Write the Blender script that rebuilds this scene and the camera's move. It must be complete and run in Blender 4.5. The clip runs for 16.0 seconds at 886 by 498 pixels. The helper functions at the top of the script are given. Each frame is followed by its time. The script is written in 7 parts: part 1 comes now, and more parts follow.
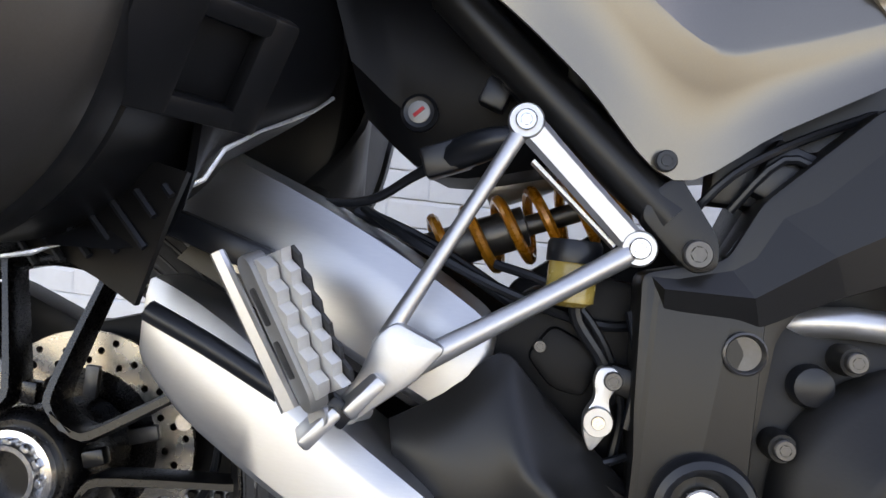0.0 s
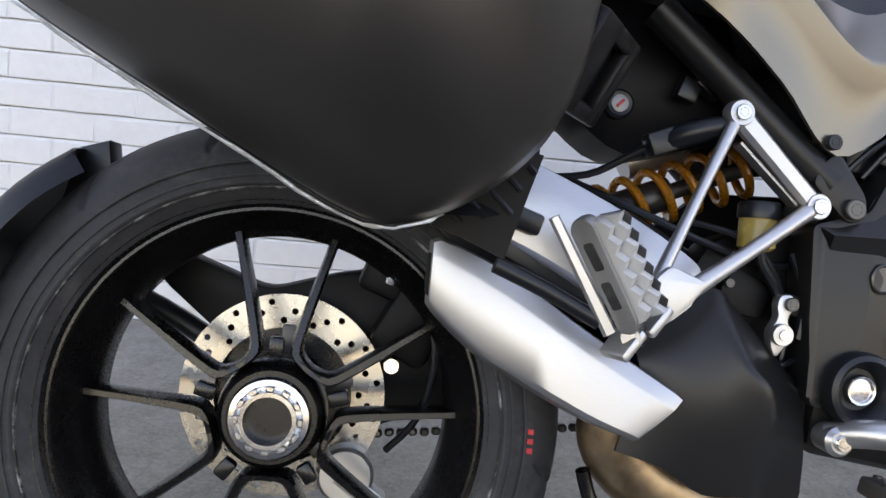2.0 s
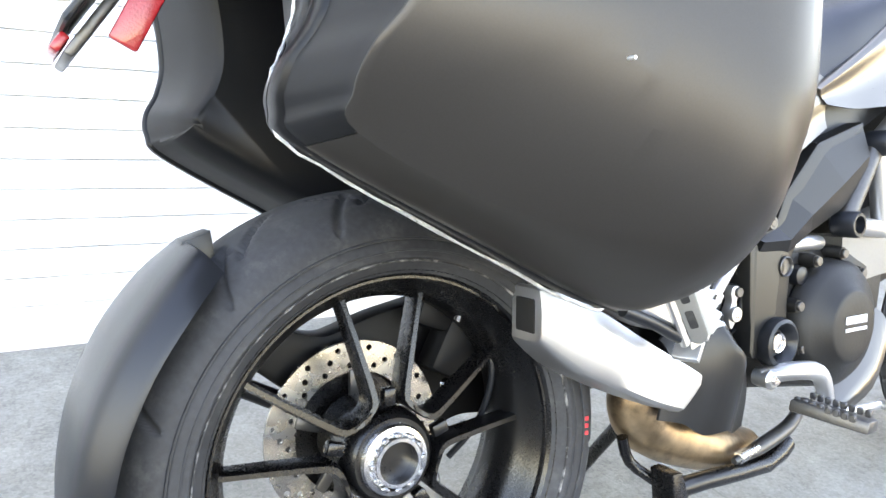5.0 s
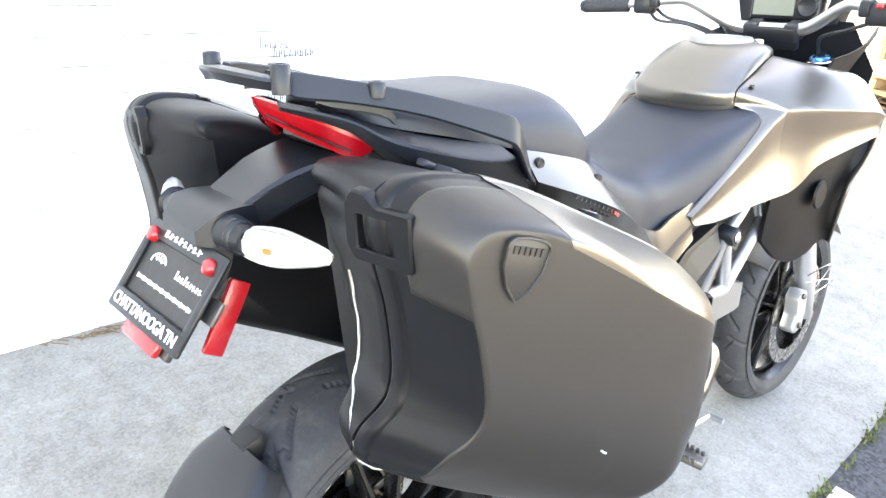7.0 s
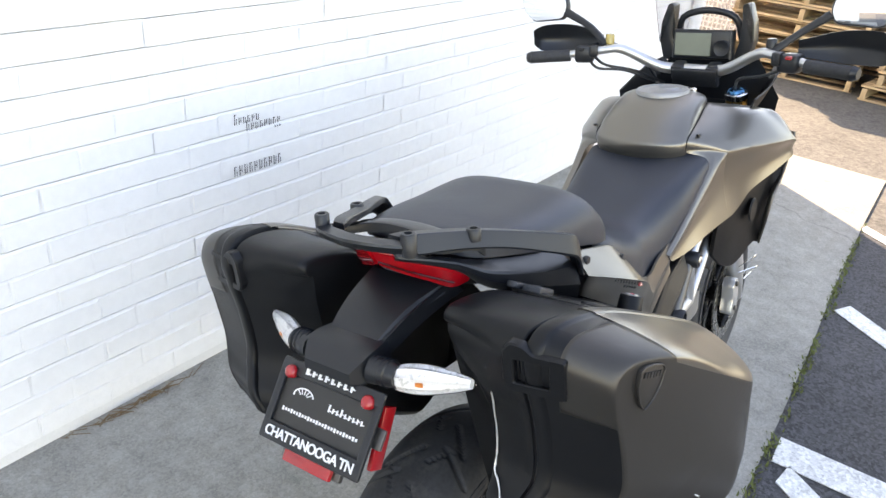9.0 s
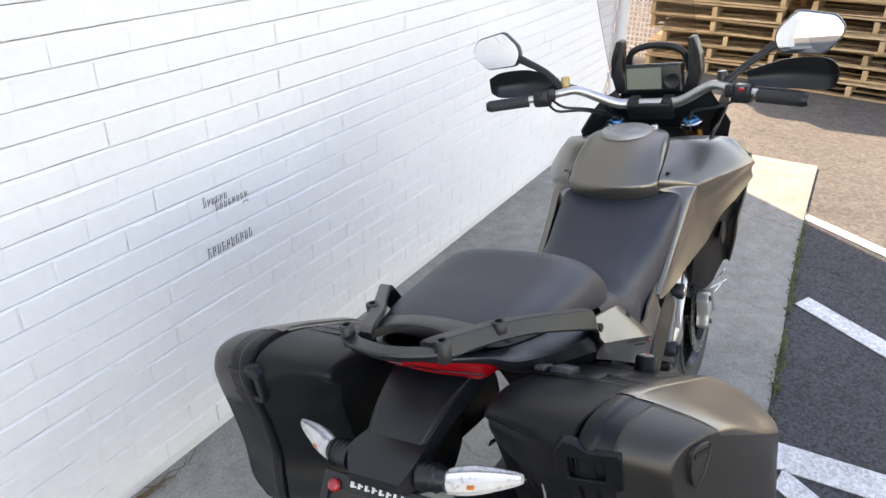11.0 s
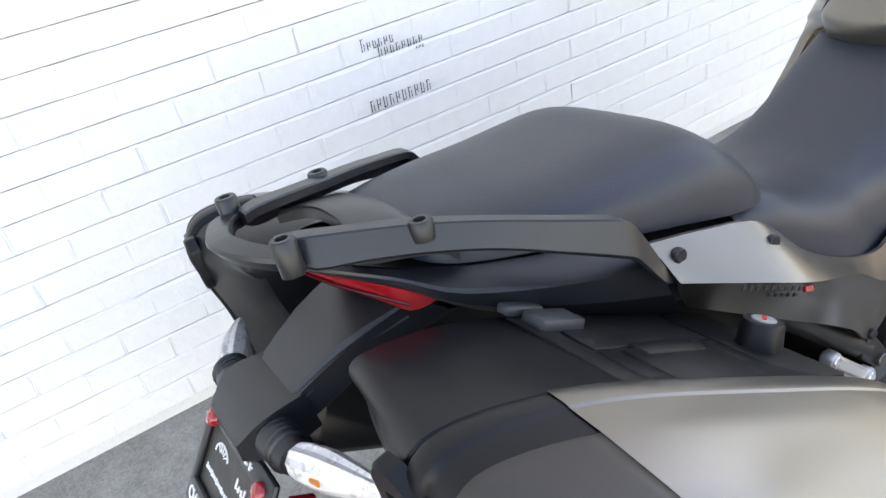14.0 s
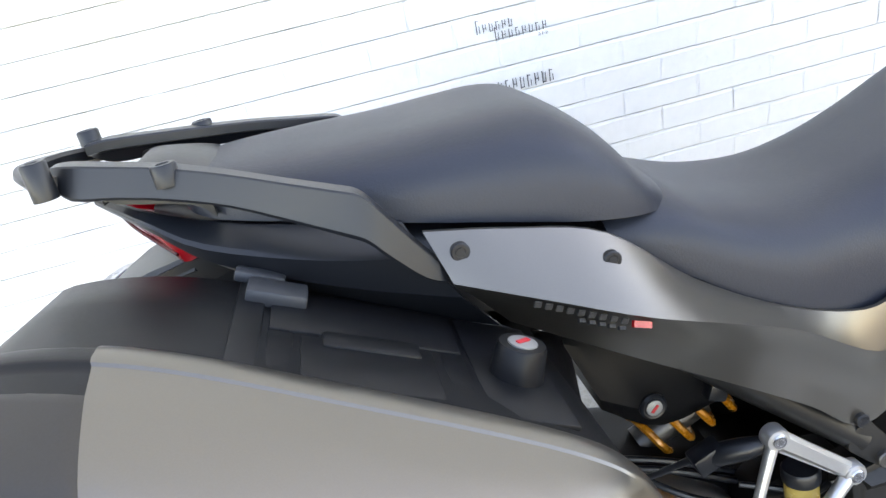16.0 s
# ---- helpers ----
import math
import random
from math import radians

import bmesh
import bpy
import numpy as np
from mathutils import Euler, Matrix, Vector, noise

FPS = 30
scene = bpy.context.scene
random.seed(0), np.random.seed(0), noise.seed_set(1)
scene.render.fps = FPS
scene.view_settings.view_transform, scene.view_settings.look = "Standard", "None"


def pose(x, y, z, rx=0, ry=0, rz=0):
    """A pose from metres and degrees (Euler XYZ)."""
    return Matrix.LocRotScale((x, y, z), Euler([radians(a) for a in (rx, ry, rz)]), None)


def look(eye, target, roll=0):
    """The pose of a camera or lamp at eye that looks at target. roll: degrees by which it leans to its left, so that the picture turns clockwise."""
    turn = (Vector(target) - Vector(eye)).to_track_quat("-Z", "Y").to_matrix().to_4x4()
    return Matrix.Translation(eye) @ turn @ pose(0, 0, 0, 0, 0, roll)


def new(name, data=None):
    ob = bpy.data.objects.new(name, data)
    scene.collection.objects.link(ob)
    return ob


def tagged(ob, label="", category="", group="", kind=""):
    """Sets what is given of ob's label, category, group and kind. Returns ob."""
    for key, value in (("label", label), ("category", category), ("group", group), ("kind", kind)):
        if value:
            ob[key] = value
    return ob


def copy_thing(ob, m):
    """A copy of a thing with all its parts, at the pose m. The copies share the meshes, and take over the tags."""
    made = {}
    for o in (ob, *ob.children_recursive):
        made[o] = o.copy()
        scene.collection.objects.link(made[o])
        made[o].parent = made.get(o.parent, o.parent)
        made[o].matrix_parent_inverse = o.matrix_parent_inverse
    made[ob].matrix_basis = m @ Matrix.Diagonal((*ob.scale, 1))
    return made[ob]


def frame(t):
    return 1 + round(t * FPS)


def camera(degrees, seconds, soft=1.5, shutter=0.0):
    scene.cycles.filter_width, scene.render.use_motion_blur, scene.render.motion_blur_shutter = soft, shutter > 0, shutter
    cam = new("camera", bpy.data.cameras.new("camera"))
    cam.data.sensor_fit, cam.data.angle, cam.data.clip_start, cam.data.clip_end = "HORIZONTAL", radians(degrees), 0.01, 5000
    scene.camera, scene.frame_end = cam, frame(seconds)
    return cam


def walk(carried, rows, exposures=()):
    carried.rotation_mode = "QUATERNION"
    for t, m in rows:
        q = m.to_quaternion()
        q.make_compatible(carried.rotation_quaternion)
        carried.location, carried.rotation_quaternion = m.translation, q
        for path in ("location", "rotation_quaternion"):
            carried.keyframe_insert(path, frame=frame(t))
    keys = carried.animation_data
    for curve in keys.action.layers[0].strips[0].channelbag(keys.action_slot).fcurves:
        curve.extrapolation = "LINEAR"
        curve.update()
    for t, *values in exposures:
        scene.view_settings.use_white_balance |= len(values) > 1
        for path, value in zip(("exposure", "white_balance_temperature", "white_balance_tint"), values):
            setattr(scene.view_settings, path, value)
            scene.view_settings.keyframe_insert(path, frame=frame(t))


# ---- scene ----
cam = camera(61.9, 16.0, soft=1.5)
PATH = [
    (0, (0.438, -0.58, 0.682), (0.232, 1.38, 0.342), 5.7),
    (0.5, (0.344, -0.625, 0.684), (0.292, 1.331, 0.27), 5.8),
    (1, (0.28, -0.678, 0.651), (0.325, 1.286, 0.279), 6.3),
    (1.5, (0.198, -0.707, 0.648), (0.344, 1.248, 0.253), 4.8),
    (2, (0.1, -0.736, 0.668), (0.277, 1.219, 0.284), 5.9),
    (2.5, (0.008, -0.733, 0.687), (0.3, 1.195, 0.243), 5.3),
    (3, (-0.076, -0.685, 0.69), (0.449, 1.159, 0.121), 3.7),
    (3.2, (-0.115, -0.668, 0.687), (0.486, 1.165, 0.159), 4.4),
    (5.3, (-0.417, -0.69, 0.853), (0.659, 0.915, 0.339), 6.1),
    (5.5, (-0.432, -0.699, 0.905), (0.667, 0.864, 0.313), 7.4),
    (6, (-0.484, -0.66, 1.043), (0.71, 0.796, 0.369), 7.5),
    (6.5, (-0.55, -0.62, 1.193), (0.731, 0.71, 0.425), 10.1),
    (7, (-0.614, -0.599, 1.324), (0.67, 0.633, 0.411), 9.3),
    (7.5, (-0.712, -0.588, 1.414), (0.637, 0.571, 0.499), 7.8),
    (8, (-0.841, -0.568, 1.493), (0.6, 0.502, 0.61), 5.5),
    (8.5, (-0.899, -0.528, 1.543), (0.578, 0.456, 0.621), 7.0),
    (8.7, (-0.896, -0.484, 1.556), (0.566, 0.502, 0.614), 6.5),
    (10.8, (-0.964, -0.267, 1.666), (0.607, 0.56, 0.746), 3.3),
    (11, (-0.931, -0.29, 1.684), (0.634, 0.563, 0.777), 1.5),
    (11.5, (-0.88, -0.303, 1.662), (0.612, 0.665, 0.747), 0.0),
    (12, (-0.773, -0.358, 1.633), (0.561, 0.749, 0.636), -0.8),
    (12.5, (-0.69, -0.462, 1.589), (0.446, 0.8, 0.531), -1.9),
    (13, (-0.598, -0.484, 1.523), (0.381, 0.844, 0.393), -7.3),
    (13.5, (-0.436, -0.43, 1.461), (0.47, 0.951, 0.333), -7.3),
    (14, (-0.306, -0.399, 1.425), (0.479, 1.046, 0.288), -9.5),
    (14.5, (-0.193, -0.423, 1.382), (0.392, 1.137, 0.276), -9.7),
    (15, (-0.069, -0.496, 1.357), (0.302, 1.151, 0.286), -8.8),
    (15.5, (0.021, -0.547, 1.33), (0.241, 1.152, 0.298), -10.8),
    (16, (0.096, -0.526, 1.297), (0.259, 1.186, 0.275), -12.6),
]
WARM = 9500
EXPOSURES = [(t, stops, WARM if t > 6.8 else WARM - 400, tint) for t, stops, tint in ((0.0, 2.20, 25.0), (0.8, 2.06, 25.0), (1.5, 1.97, 25.0), (3.2, 2.8, 25.0), (5.3, 3.84, 19.0), (6.0, 4.08, 19.5), (6.5, 4.15, 19.5), (7.0, 3.96, 19.5), (8.0, 3.4, 19.0), (8.5, 3.0, 19.0), (11.0, 2.37, 22.0), (11.5, 2.13, 20.5), (12.0, 2.08, 18.5), (12.5, 2.03, 17.5), (13.0, 2.22, 20.0), (14.5, 2.95, 21.0), (16.0, 3.10, 19.0))]
walk(cam, [(t, look(eye, target, roll)) for t, eye, target, roll in PATH], EXPOSURES)

# ---- light: the sun stands ahead and beyond the building, whose end casts the shade over the parking strip ----
SUN_AZ, SUN_EL = radians(53.0), radians(40.0)
world = bpy.data.worlds.new("sky")
scene.world = world
world.use_nodes = True
sky = world.node_tree.nodes.new("ShaderNodeTexSky")
sky.sky_type, sky.sun_disc = "NISHITA", False
sky.sun_elevation, sky.sun_rotation = SUN_EL, radians(90) - SUN_AZ
sky.air_density, sky.dust_density = 1.0, 0.5
back = world.node_tree.nodes["Background"]
back.inputs["Strength"].default_value = 0.15
world.node_tree.links.new(sky.outputs[0], back.inputs["Color"])
sun = new("sun", bpy.data.lights.new("sun", "SUN"))
sun.data.energy, sun.data.angle, sun.data.color = 2.8, radians(0.5), (1.0, 0.93, 0.82)
sun_from = Vector((math.cos(SUN_AZ) * math.cos(SUN_EL), math.sin(SUN_AZ) * math.cos(SUN_EL), math.sin(SUN_EL)))
sun.matrix_world = look(sun_from * 30, (0, 0, 0))

# ---- materials ----
def shade(name, color, rough=0.5, metal=0.0, vary=0.12, scale=6.0, grain=60.0, bump=0.05, coat=0.0, streak=None, spread=0.1, per_object=0.0, dist=0.002, spec=0.5, world=False):
    """A painted or natural surface: two scales of tone, uneven gloss, fine relief. streak: stretch of the grain by axis."""
    m = bpy.data.materials.new(name)
    m.use_nodes = True
    n, l = m.node_tree.nodes, m.node_tree.links
    b = n["Principled BSDF"]
    tc = n.new("ShaderNodeTexCoord")
    mp = n.new("ShaderNodeMapping")
    here = n.new("ShaderNodeNewGeometry").outputs["Position"] if world else tc.outputs["Object"]
    l.new(here, mp.inputs["Vector"])
    if streak:
        mp.inputs["Scale"].default_value = streak
    big, fine = n.new("ShaderNodeTexNoise"), n.new("ShaderNodeTexNoise")
    big.inputs["Scale"].default_value, big.inputs["Detail"].default_value = scale, 5
    fine.inputs["Scale"].default_value, fine.inputs["Detail"].default_value = grain, 4
    l.new(here, big.inputs["Vector"])
    l.new(mp.outputs["Vector"], fine.inputs["Vector"])
    mix = n.new("ShaderNodeMix")
    mix.data_type = "FLOAT"
    mix.inputs[0].default_value = 0.45
    l.new(big.outputs["Fac"], mix.inputs[2])
    l.new(fine.outputs["Fac"], mix.inputs[3])
    value = mix.outputs[0]
    if per_object:
        info = n.new("ShaderNodeObjectInfo")
        add = n.new("ShaderNodeMath")
        add.operation = "MULTIPLY_ADD"
        l.new(info.outputs["Random"], add.inputs[0])
        add.inputs[1].default_value = per_object
        l.new(value, add.inputs[2])
        value = add.outputs[0]
    ramp = n.new("ShaderNodeMapRange")
    ramp.inputs["From Min"].default_value, ramp.inputs["From Max"].default_value = 0.3, 0.7 + per_object
    ramp.inputs["To Min"].default_value, ramp.inputs["To Max"].default_value = 1 - vary, 1 + vary
    l.new(value, ramp.inputs["Value"])
    tint = n.new("ShaderNodeVectorMath")
    tint.operation = "SCALE"
    tint.inputs[0].default_value = color
    l.new(ramp.outputs["Result"], tint.inputs["Scale"])
    l.new(tint.outputs["Vector"], b.inputs["Base Color"])
    gloss = n.new("ShaderNodeMapRange")
    gloss.inputs["From Min"].default_value, gloss.inputs["From Max"].default_value = 0.3, 0.7
    gloss.inputs["To Min"].default_value, gloss.inputs["To Max"].default_value = max(0.02, rough - spread), min(1, rough + spread)
    l.new(mix.outputs[0], gloss.inputs["Value"])
    l.new(gloss.outputs["Result"], b.inputs["Roughness"])
    b.inputs["Metallic"].default_value, b.inputs["Specular IOR Level"].default_value = metal, spec
    if coat:
        b.inputs["Coat Weight"].default_value, b.inputs["Coat Roughness"].default_value = coat, 0.08
    if bump:
        bp = n.new("ShaderNodeBump")
        bp.inputs["Strength"].default_value, bp.inputs["Distance"].default_value = bump, dist
        l.new(fine.outputs["Fac"], bp.inputs["Height"])
        l.new(bp.outputs["Normal"], b.inputs["Normal"])
    return m


def clear(name, color, rough=0.03, ior=1.49, alpha=1.0, trans=1.0):
    m = bpy.data.materials.new(name)
    m.use_nodes = True
    b = m.node_tree.nodes["Principled BSDF"]
    b.inputs["Base Color"].default_value = (*color, 1)
    b.inputs["Roughness"].default_value, b.inputs["IOR"].default_value = rough, ior
    b.inputs["Transmission Weight"].default_value, b.inputs["Alpha"].default_value = trans, alpha
    return m


BLACK_PLASTIC = shade("black_plastic", (0.0085, 0.0100, 0.0130), 0.36, vary=0.18, scale=5, grain=900, bump=0.22, dist=0.0004, spec=0.47)
CASE_PLASTIC = shade("case_plastic", (0.0064, 0.0069, 0.0082), 0.38, vary=0.2, scale=4, grain=1100, bump=0.2, dist=0.0004, spec=0.24)
CASE_PAINT = shade("dark_bronze_paint", (0.064, 0.0600, 0.0562), 0.38, 0.65, vary=0.08, scale=3, grain=700, bump=0.02, dist=0.0003, spec=0.16, spread=0.04)
BRONZE = shade("satin_bronze_paint", (0.195, 0.180, 0.159), 0.30, 0.9, spread=0.03, vary=0.05, scale=3, grain=900, bump=0.008, dist=0.0003)
ALU = shade("brushed_aluminium", (0.54, 0.54, 0.545), 0.40, 1.0, vary=0.06, scale=5, grain=90, bump=0.08, streak=(1, 8, 8), dist=0.0004)
CAP_GREY = shade("satin_grey_cap", (0.30, 0.295, 0.29), 0.42, 0.7, vary=0.08, scale=8, grain=300, bump=0.05, dist=0.0003)
SILVER = shade("cast_silver", (0.57, 0.57, 0.57), 0.38, 0.9, vary=0.06, scale=8, grain=400, bump=0.12, dist=0.0005)
CHROME = shade("bright_steel", (0.70, 0.70, 0.70), 0.2, 1.0, vary=0.08, scale=20, grain=300, bump=0.05, dist=0.0003)
STEEL_DARK = shade("dark_steel", (0.12, 0.115, 0.11), 0.4, 0.8, vary=0.2, scale=15, grain=200, bump=0.1)
FRAME_GREY = shade("dark_frame_paint", (0.0115, 0.0114, 0.0114), 0.38, 0.0, vary=0.12, scale=5, grain=600, bump=0.12, dist=0.0004, spec=0.42)
# black plastic darkened: the shade of hidden parts is put into its colour
SHADED_BLACK = shade("shaded_black_plastic", (0.0035, 0.0035, 0.004), 0.5, vary=0.15, scale=6, grain=500, bump=0.15, dist=0.0004, spec=0.22)
WHEEL_BLACK = shade("satin_black_wheel", (0.0030, 0.0030, 0.0034), 0.28, 0.0, vary=0.15, scale=8, grain=400, bump=0.02, dist=0.0003)
RUBBER = shade("tyre_rubber", (0.032, 0.033, 0.036), 0.6, vary=0.45, scale=10, grain=140, bump=0.3, dist=0.0006, spec=0.3)


def scuffed(m, colour, lo, hi, scale, amount):
    """Dusty scuffs laid over a material by a coarse, thresholded noise."""
    n, l = m.node_tree.nodes, m.node_tree.links
    b = n["Principled BSDF"]
    old = b.inputs["Base Color"].links[0].from_socket
    t, r, x = n.new("ShaderNodeTexNoise"), n.new("ShaderNodeMapRange"), n.new("ShaderNodeMix")
    t.inputs["Scale"].default_value, t.inputs["Detail"].default_value, t.inputs["Roughness"].default_value = scale, 9, 0.7
    l.new(n["Texture Coordinate"].outputs["Object"], t.inputs["Vector"])
    l.new(t.outputs["Fac"], r.inputs["Value"])
    r.inputs["From Min"].default_value, r.inputs["From Max"].default_value, r.inputs["To Max"].default_value = lo, hi, amount
    x.data_type = "RGBA"
    l.new(r.outputs["Result"], x.inputs[0])
    l.new(old, x.inputs[6])
    x.inputs[7].default_value = (*colour, 1)
    l.new(x.outputs[2], b.inputs["Base Color"])
    return m


scuffed(RUBBER, (0.085, 0.083, 0.08), 0.53, 0.72, 22, 0.75)
SCUFF = scuffed(shade("scuffed_bead", (0.016, 0.016, 0.017), 0.7, vary=0.3, scale=12, grain=160, bump=0.5, dist=0.001), (0.34, 0.33, 0.32), 0.50, 0.64, 34, 0.85)
SEAT_VINYL = shade("seat_vinyl", (0.0185, 0.0225, 0.0325), 0.46, vary=0.12, scale=4, grain=520, bump=0.5, dist=0.0007, spec=0.4)
DISC_STEEL = shade("brake_steel", (0.40, 0.385, 0.365), 0.26, 1.0, vary=0.12, scale=18, grain=60, bump=0.06, dist=0.0003)
ORANGE = shade("orange_spring_paint", (0.52, 0.19, 0.015), 0.28, 0.2, vary=0.1, scale=20, grain=200, bump=0.04, coat=0.4)
EXHAUST = shade("heat_tinted_steel", (0.42, 0.30, 0.19), 0.38, 0.95, vary=0.4, scale=12, grain=60, bump=0.1)
HOOK_GREY = shade("faded_grey_plastic", (0.030, 0.034, 0.040), 0.42, vary=0.12, scale=8, grain=500, bump=0.12, dist=0.0004)
CAST_GREY = shade("cast_grey", (0.20, 0.195, 0.19), 0.5, 0.5, vary=0.12, scale=14, grain=300, bump=0.25, dist=0.0006)
ENGINE = shade("engine_casting", (0.013, 0.0125, 0.012), 0.5, 0.3, vary=0.15, scale=12, grain=300, bump=0.25, dist=0.0006)
OUTLET_SHADE = shade("outlet_shade", (0.005, 0.0045, 0.004), 0.9, vary=0.3, scale=20, grain=100, bump=0.1)
RED_LENS = shade("red_lens", (0.38, 0.004, 0.009), 0.2, vary=0.25, scale=30, grain=160, bump=0.12, coat=0.25, spec=0.3)
RED_PLASTIC = shade("red_reflector", (0.36, 0.010, 0.014), 0.2, vary=0.15, scale=30, grain=420, bump=0.35, coat=0.6)
RED_PAINT = shade("red_mark", (0.55, 0.02, 0.03), 0.5, vary=0.1, bump=0.0)
WHITE_LENS = shade("lens_reflector", (0.78, 0.78, 0.79), 0.3, 0.25, vary=0.12, scale=60, grain=160, bump=0.6, dist=0.001)
AMBER = shade("amber_bulb", (0.75, 0.22, 0.05), 0.3, vary=0.1, bump=0.0)
WHITE_PRINT = shade("white_print", (0.78, 0.78, 0.78), 0.5, vary=0.05, bump=0.0)
GREY_PRINT = shade("grey_print", (0.022, 0.021, 0.020), 0.5, vary=0.05, bump=0.0)
BLUE_ANO = shade("blue_anodised", (0.07, 0.33, 0.62), 0.25, 0.8, vary=0.1, bump=0.0)
GLASS_GREY = shade("display_glass", (0.19, 0.205, 0.165), 0.45, vary=0.05, scale=10, bump=0.0, spec=0.2)
TOOTH_SILVER = shade("bead_blasted_silver", (0.60, 0.60, 0.59), 0.5, 0.3, vary=0.06, scale=20, grain=400, bump=0.08, dist=0.0003)
PEG_GREY = shade("cast_peg_grey", (0.30, 0.30, 0.295), 0.5, 0.6, vary=0.1, scale=20, grain=400, bump=0.1, dist=0.0004)
MIRROR = shade("mirror", (0.85, 0.86, 0.87), 0.03, 1.0, vary=0.02, bump=0.0, spread=0.01)
FLUID = shade("brake_fluid_bottle", (0.42, 0.30, 0.08), 0.25, vary=0.15, scale=30, bump=0.0, coat=0.5)
SCREEN = clear("tinted_screen", (0.70, 0.69, 0.70), 0.02, 1.08)
SIGNAL_GLASS = clear("signal_lens", (0.97, 0.97, 0.97), 0.03, 1.3)
FORK_GOLD = shade("gold_anodised_tube", (0.42, 0.24, 0.06), 0.3, 0.9, vary=0.06, scale=10, grain=300, bump=0.05, dist=0.0003)
DARK_LENS = shade("dark_red_lens", (0.06, 0.002, 0.003), 0.2, vary=0.1, bump=0.0)
FOIL = shade("torn_foil_edge", (0.75, 0.75, 0.73), 0.35, 0.7, vary=0.3, scale=60, grain=300, bump=0.6)


scuffed(EXHAUST, (0.045, 0.03, 0.025), 0.5, 0.66, 9, 0.85)


# ---- shapes ----
def part(name, bm, material, parent=None, label="", smooth=40):
    me = bpy.data.meshes.new(name)
    bmesh.ops.recalc_face_normals(bm, faces=bm.faces)
    bm.to_mesh(me)
    bm.free()
    return mesh_part(name, me, material, parent, label, smooth)


def mesh_part(name, me, material, parent=None, label="", smooth=40):
    if not me.materials:
        me.materials.append(material)
        if smooth:
            me.polygons.foreach_set("use_smooth", [True] * len(me.polygons))
            me.set_sharp_from_angle(angle=radians(smooth))
    ob = new(name, me)
    ob.parent = parent
    if label:
        ob["label"] = label
    return ob


def thing(name, label, category, group="", kind="", at=None):
    ob = new(name)
    ob.empty_display_size = 0.1
    ob.matrix_world = at or Matrix()
    return tagged(ob, label, category, group, kind)


def crom(p, t):
    """A smooth curve through the rows of p (n, k), at the parameter t from 0 to n - 1."""
    p = np.asarray(p, float)
    i = min(int(t), len(p) - 2)
    f = t - i
    a, b, c, d = p[max(i - 1, 0)], p[i], p[i + 1], p[min(i + 2, len(p) - 1)]
    return 0.5 * (2 * b + (c - a) * f + (2 * a - 5 * b + 4 * c - d) * f ** 2 + (3 * b - a - 3 * c + d) * f ** 3)


def smooth_rows(rows, steps):
    rows = np.asarray(rows, float)
    return np.array([crom(rows, k / steps) for k in range((len(rows) - 1) * steps + 1)])


def grid_mesh(bm, rows, ring=False, caps=False):
    """Quads between rows of points; ring: each row closes on itself; caps: the first and last row are filled."""
    vs = [[bm.verts.new(p) for p in row] for row in rows]
    n = len(vs[0])
    for a, b in zip(vs, vs[1:]):
        for k in range(n if ring else n - 1):
            bm.faces.new((a[k], a[(k + 1) % n], b[(k + 1) % n], b[k]))
    if caps:
        bm.faces.new(vs[0][::-1])
        bm.faces.new(vs[-1])
    return vs


def loft(sections, steps=4, bm=None):
    bm = bm or bmesh.new()
    grid_mesh(bm, smooth_rows(sections, steps), ring=True, caps=True)
    return bm


def dome(x, w, zb, zt, e=0.6, n=24, y=0.0):
    """A cross-section at x: half-width w, from zb up to zt, rounded by e, closed below."""
    out = []
    for k in range(n + 1):
        a = math.pi * k / n
        c, s = math.cos(a), math.sin(a)
        out.append((x, y + w * math.copysign(abs(c) ** e, c), zb + (zt - zb) * abs(s) ** e))
    return out


def sheet(cols, steps=4, thick=0.004, away=(0, 1, 0), bm=None, across=None):
    """A bent panel through columns of points, given a thickness in the direction away."""
    bm = bm or bmesh.new()
    g = smooth_rows(cols, steps)
    g = g if across == 1 else np.array([smooth_rows(r, across or steps) for r in g])
    back = g + np.array(away) * thick
    n, m = g.shape[:2]
    A = [[bm.verts.new(p) for p in r] for r in g]
    B = [[bm.verts.new(p) for p in r] for r in back]
    for i in range(n - 1):
        for j in range(m - 1):
            bm.faces.new((A[i][j], A[i + 1][j], A[i + 1][j + 1], A[i][j + 1]))
            bm.faces.new((B[i][j], B[i][j + 1], B[i + 1][j + 1], B[i + 1][j]))
    for i in range(n - 1):
        for j in (0, m - 1):
            bm.faces.new((A[i][j], B[i][j], B[i + 1][j], A[i + 1][j]))
    for j in range(m - 1):
        for i in (0, n - 1):
            bm.faces.new((A[i][j], A[i][j + 1], B[i][j + 1], B[i][j]))
    return bm


def flip(bm):
    """The same shape on the other flank of the machine."""
    for v in bm.verts:
        v.co.y = -v.co.y
    bmesh.ops.reverse_faces(bm, faces=bm.faces)
    return bm


def box(bm, at, size, rot=(0, 0, 0), bevel=0.0, seg=2):
    r = bmesh.ops.create_cube(bm, size=1, matrix=pose(*at, *rot) @ Matrix.Diagonal((*size, 1)))
    if bevel:
        edges = list({e for v in r["verts"] for e in v.link_edges})
        bmesh.ops.bevel(bm, geom=edges, offset=bevel, segments=seg, affect="EDGES", profile=0.5)
    return bm


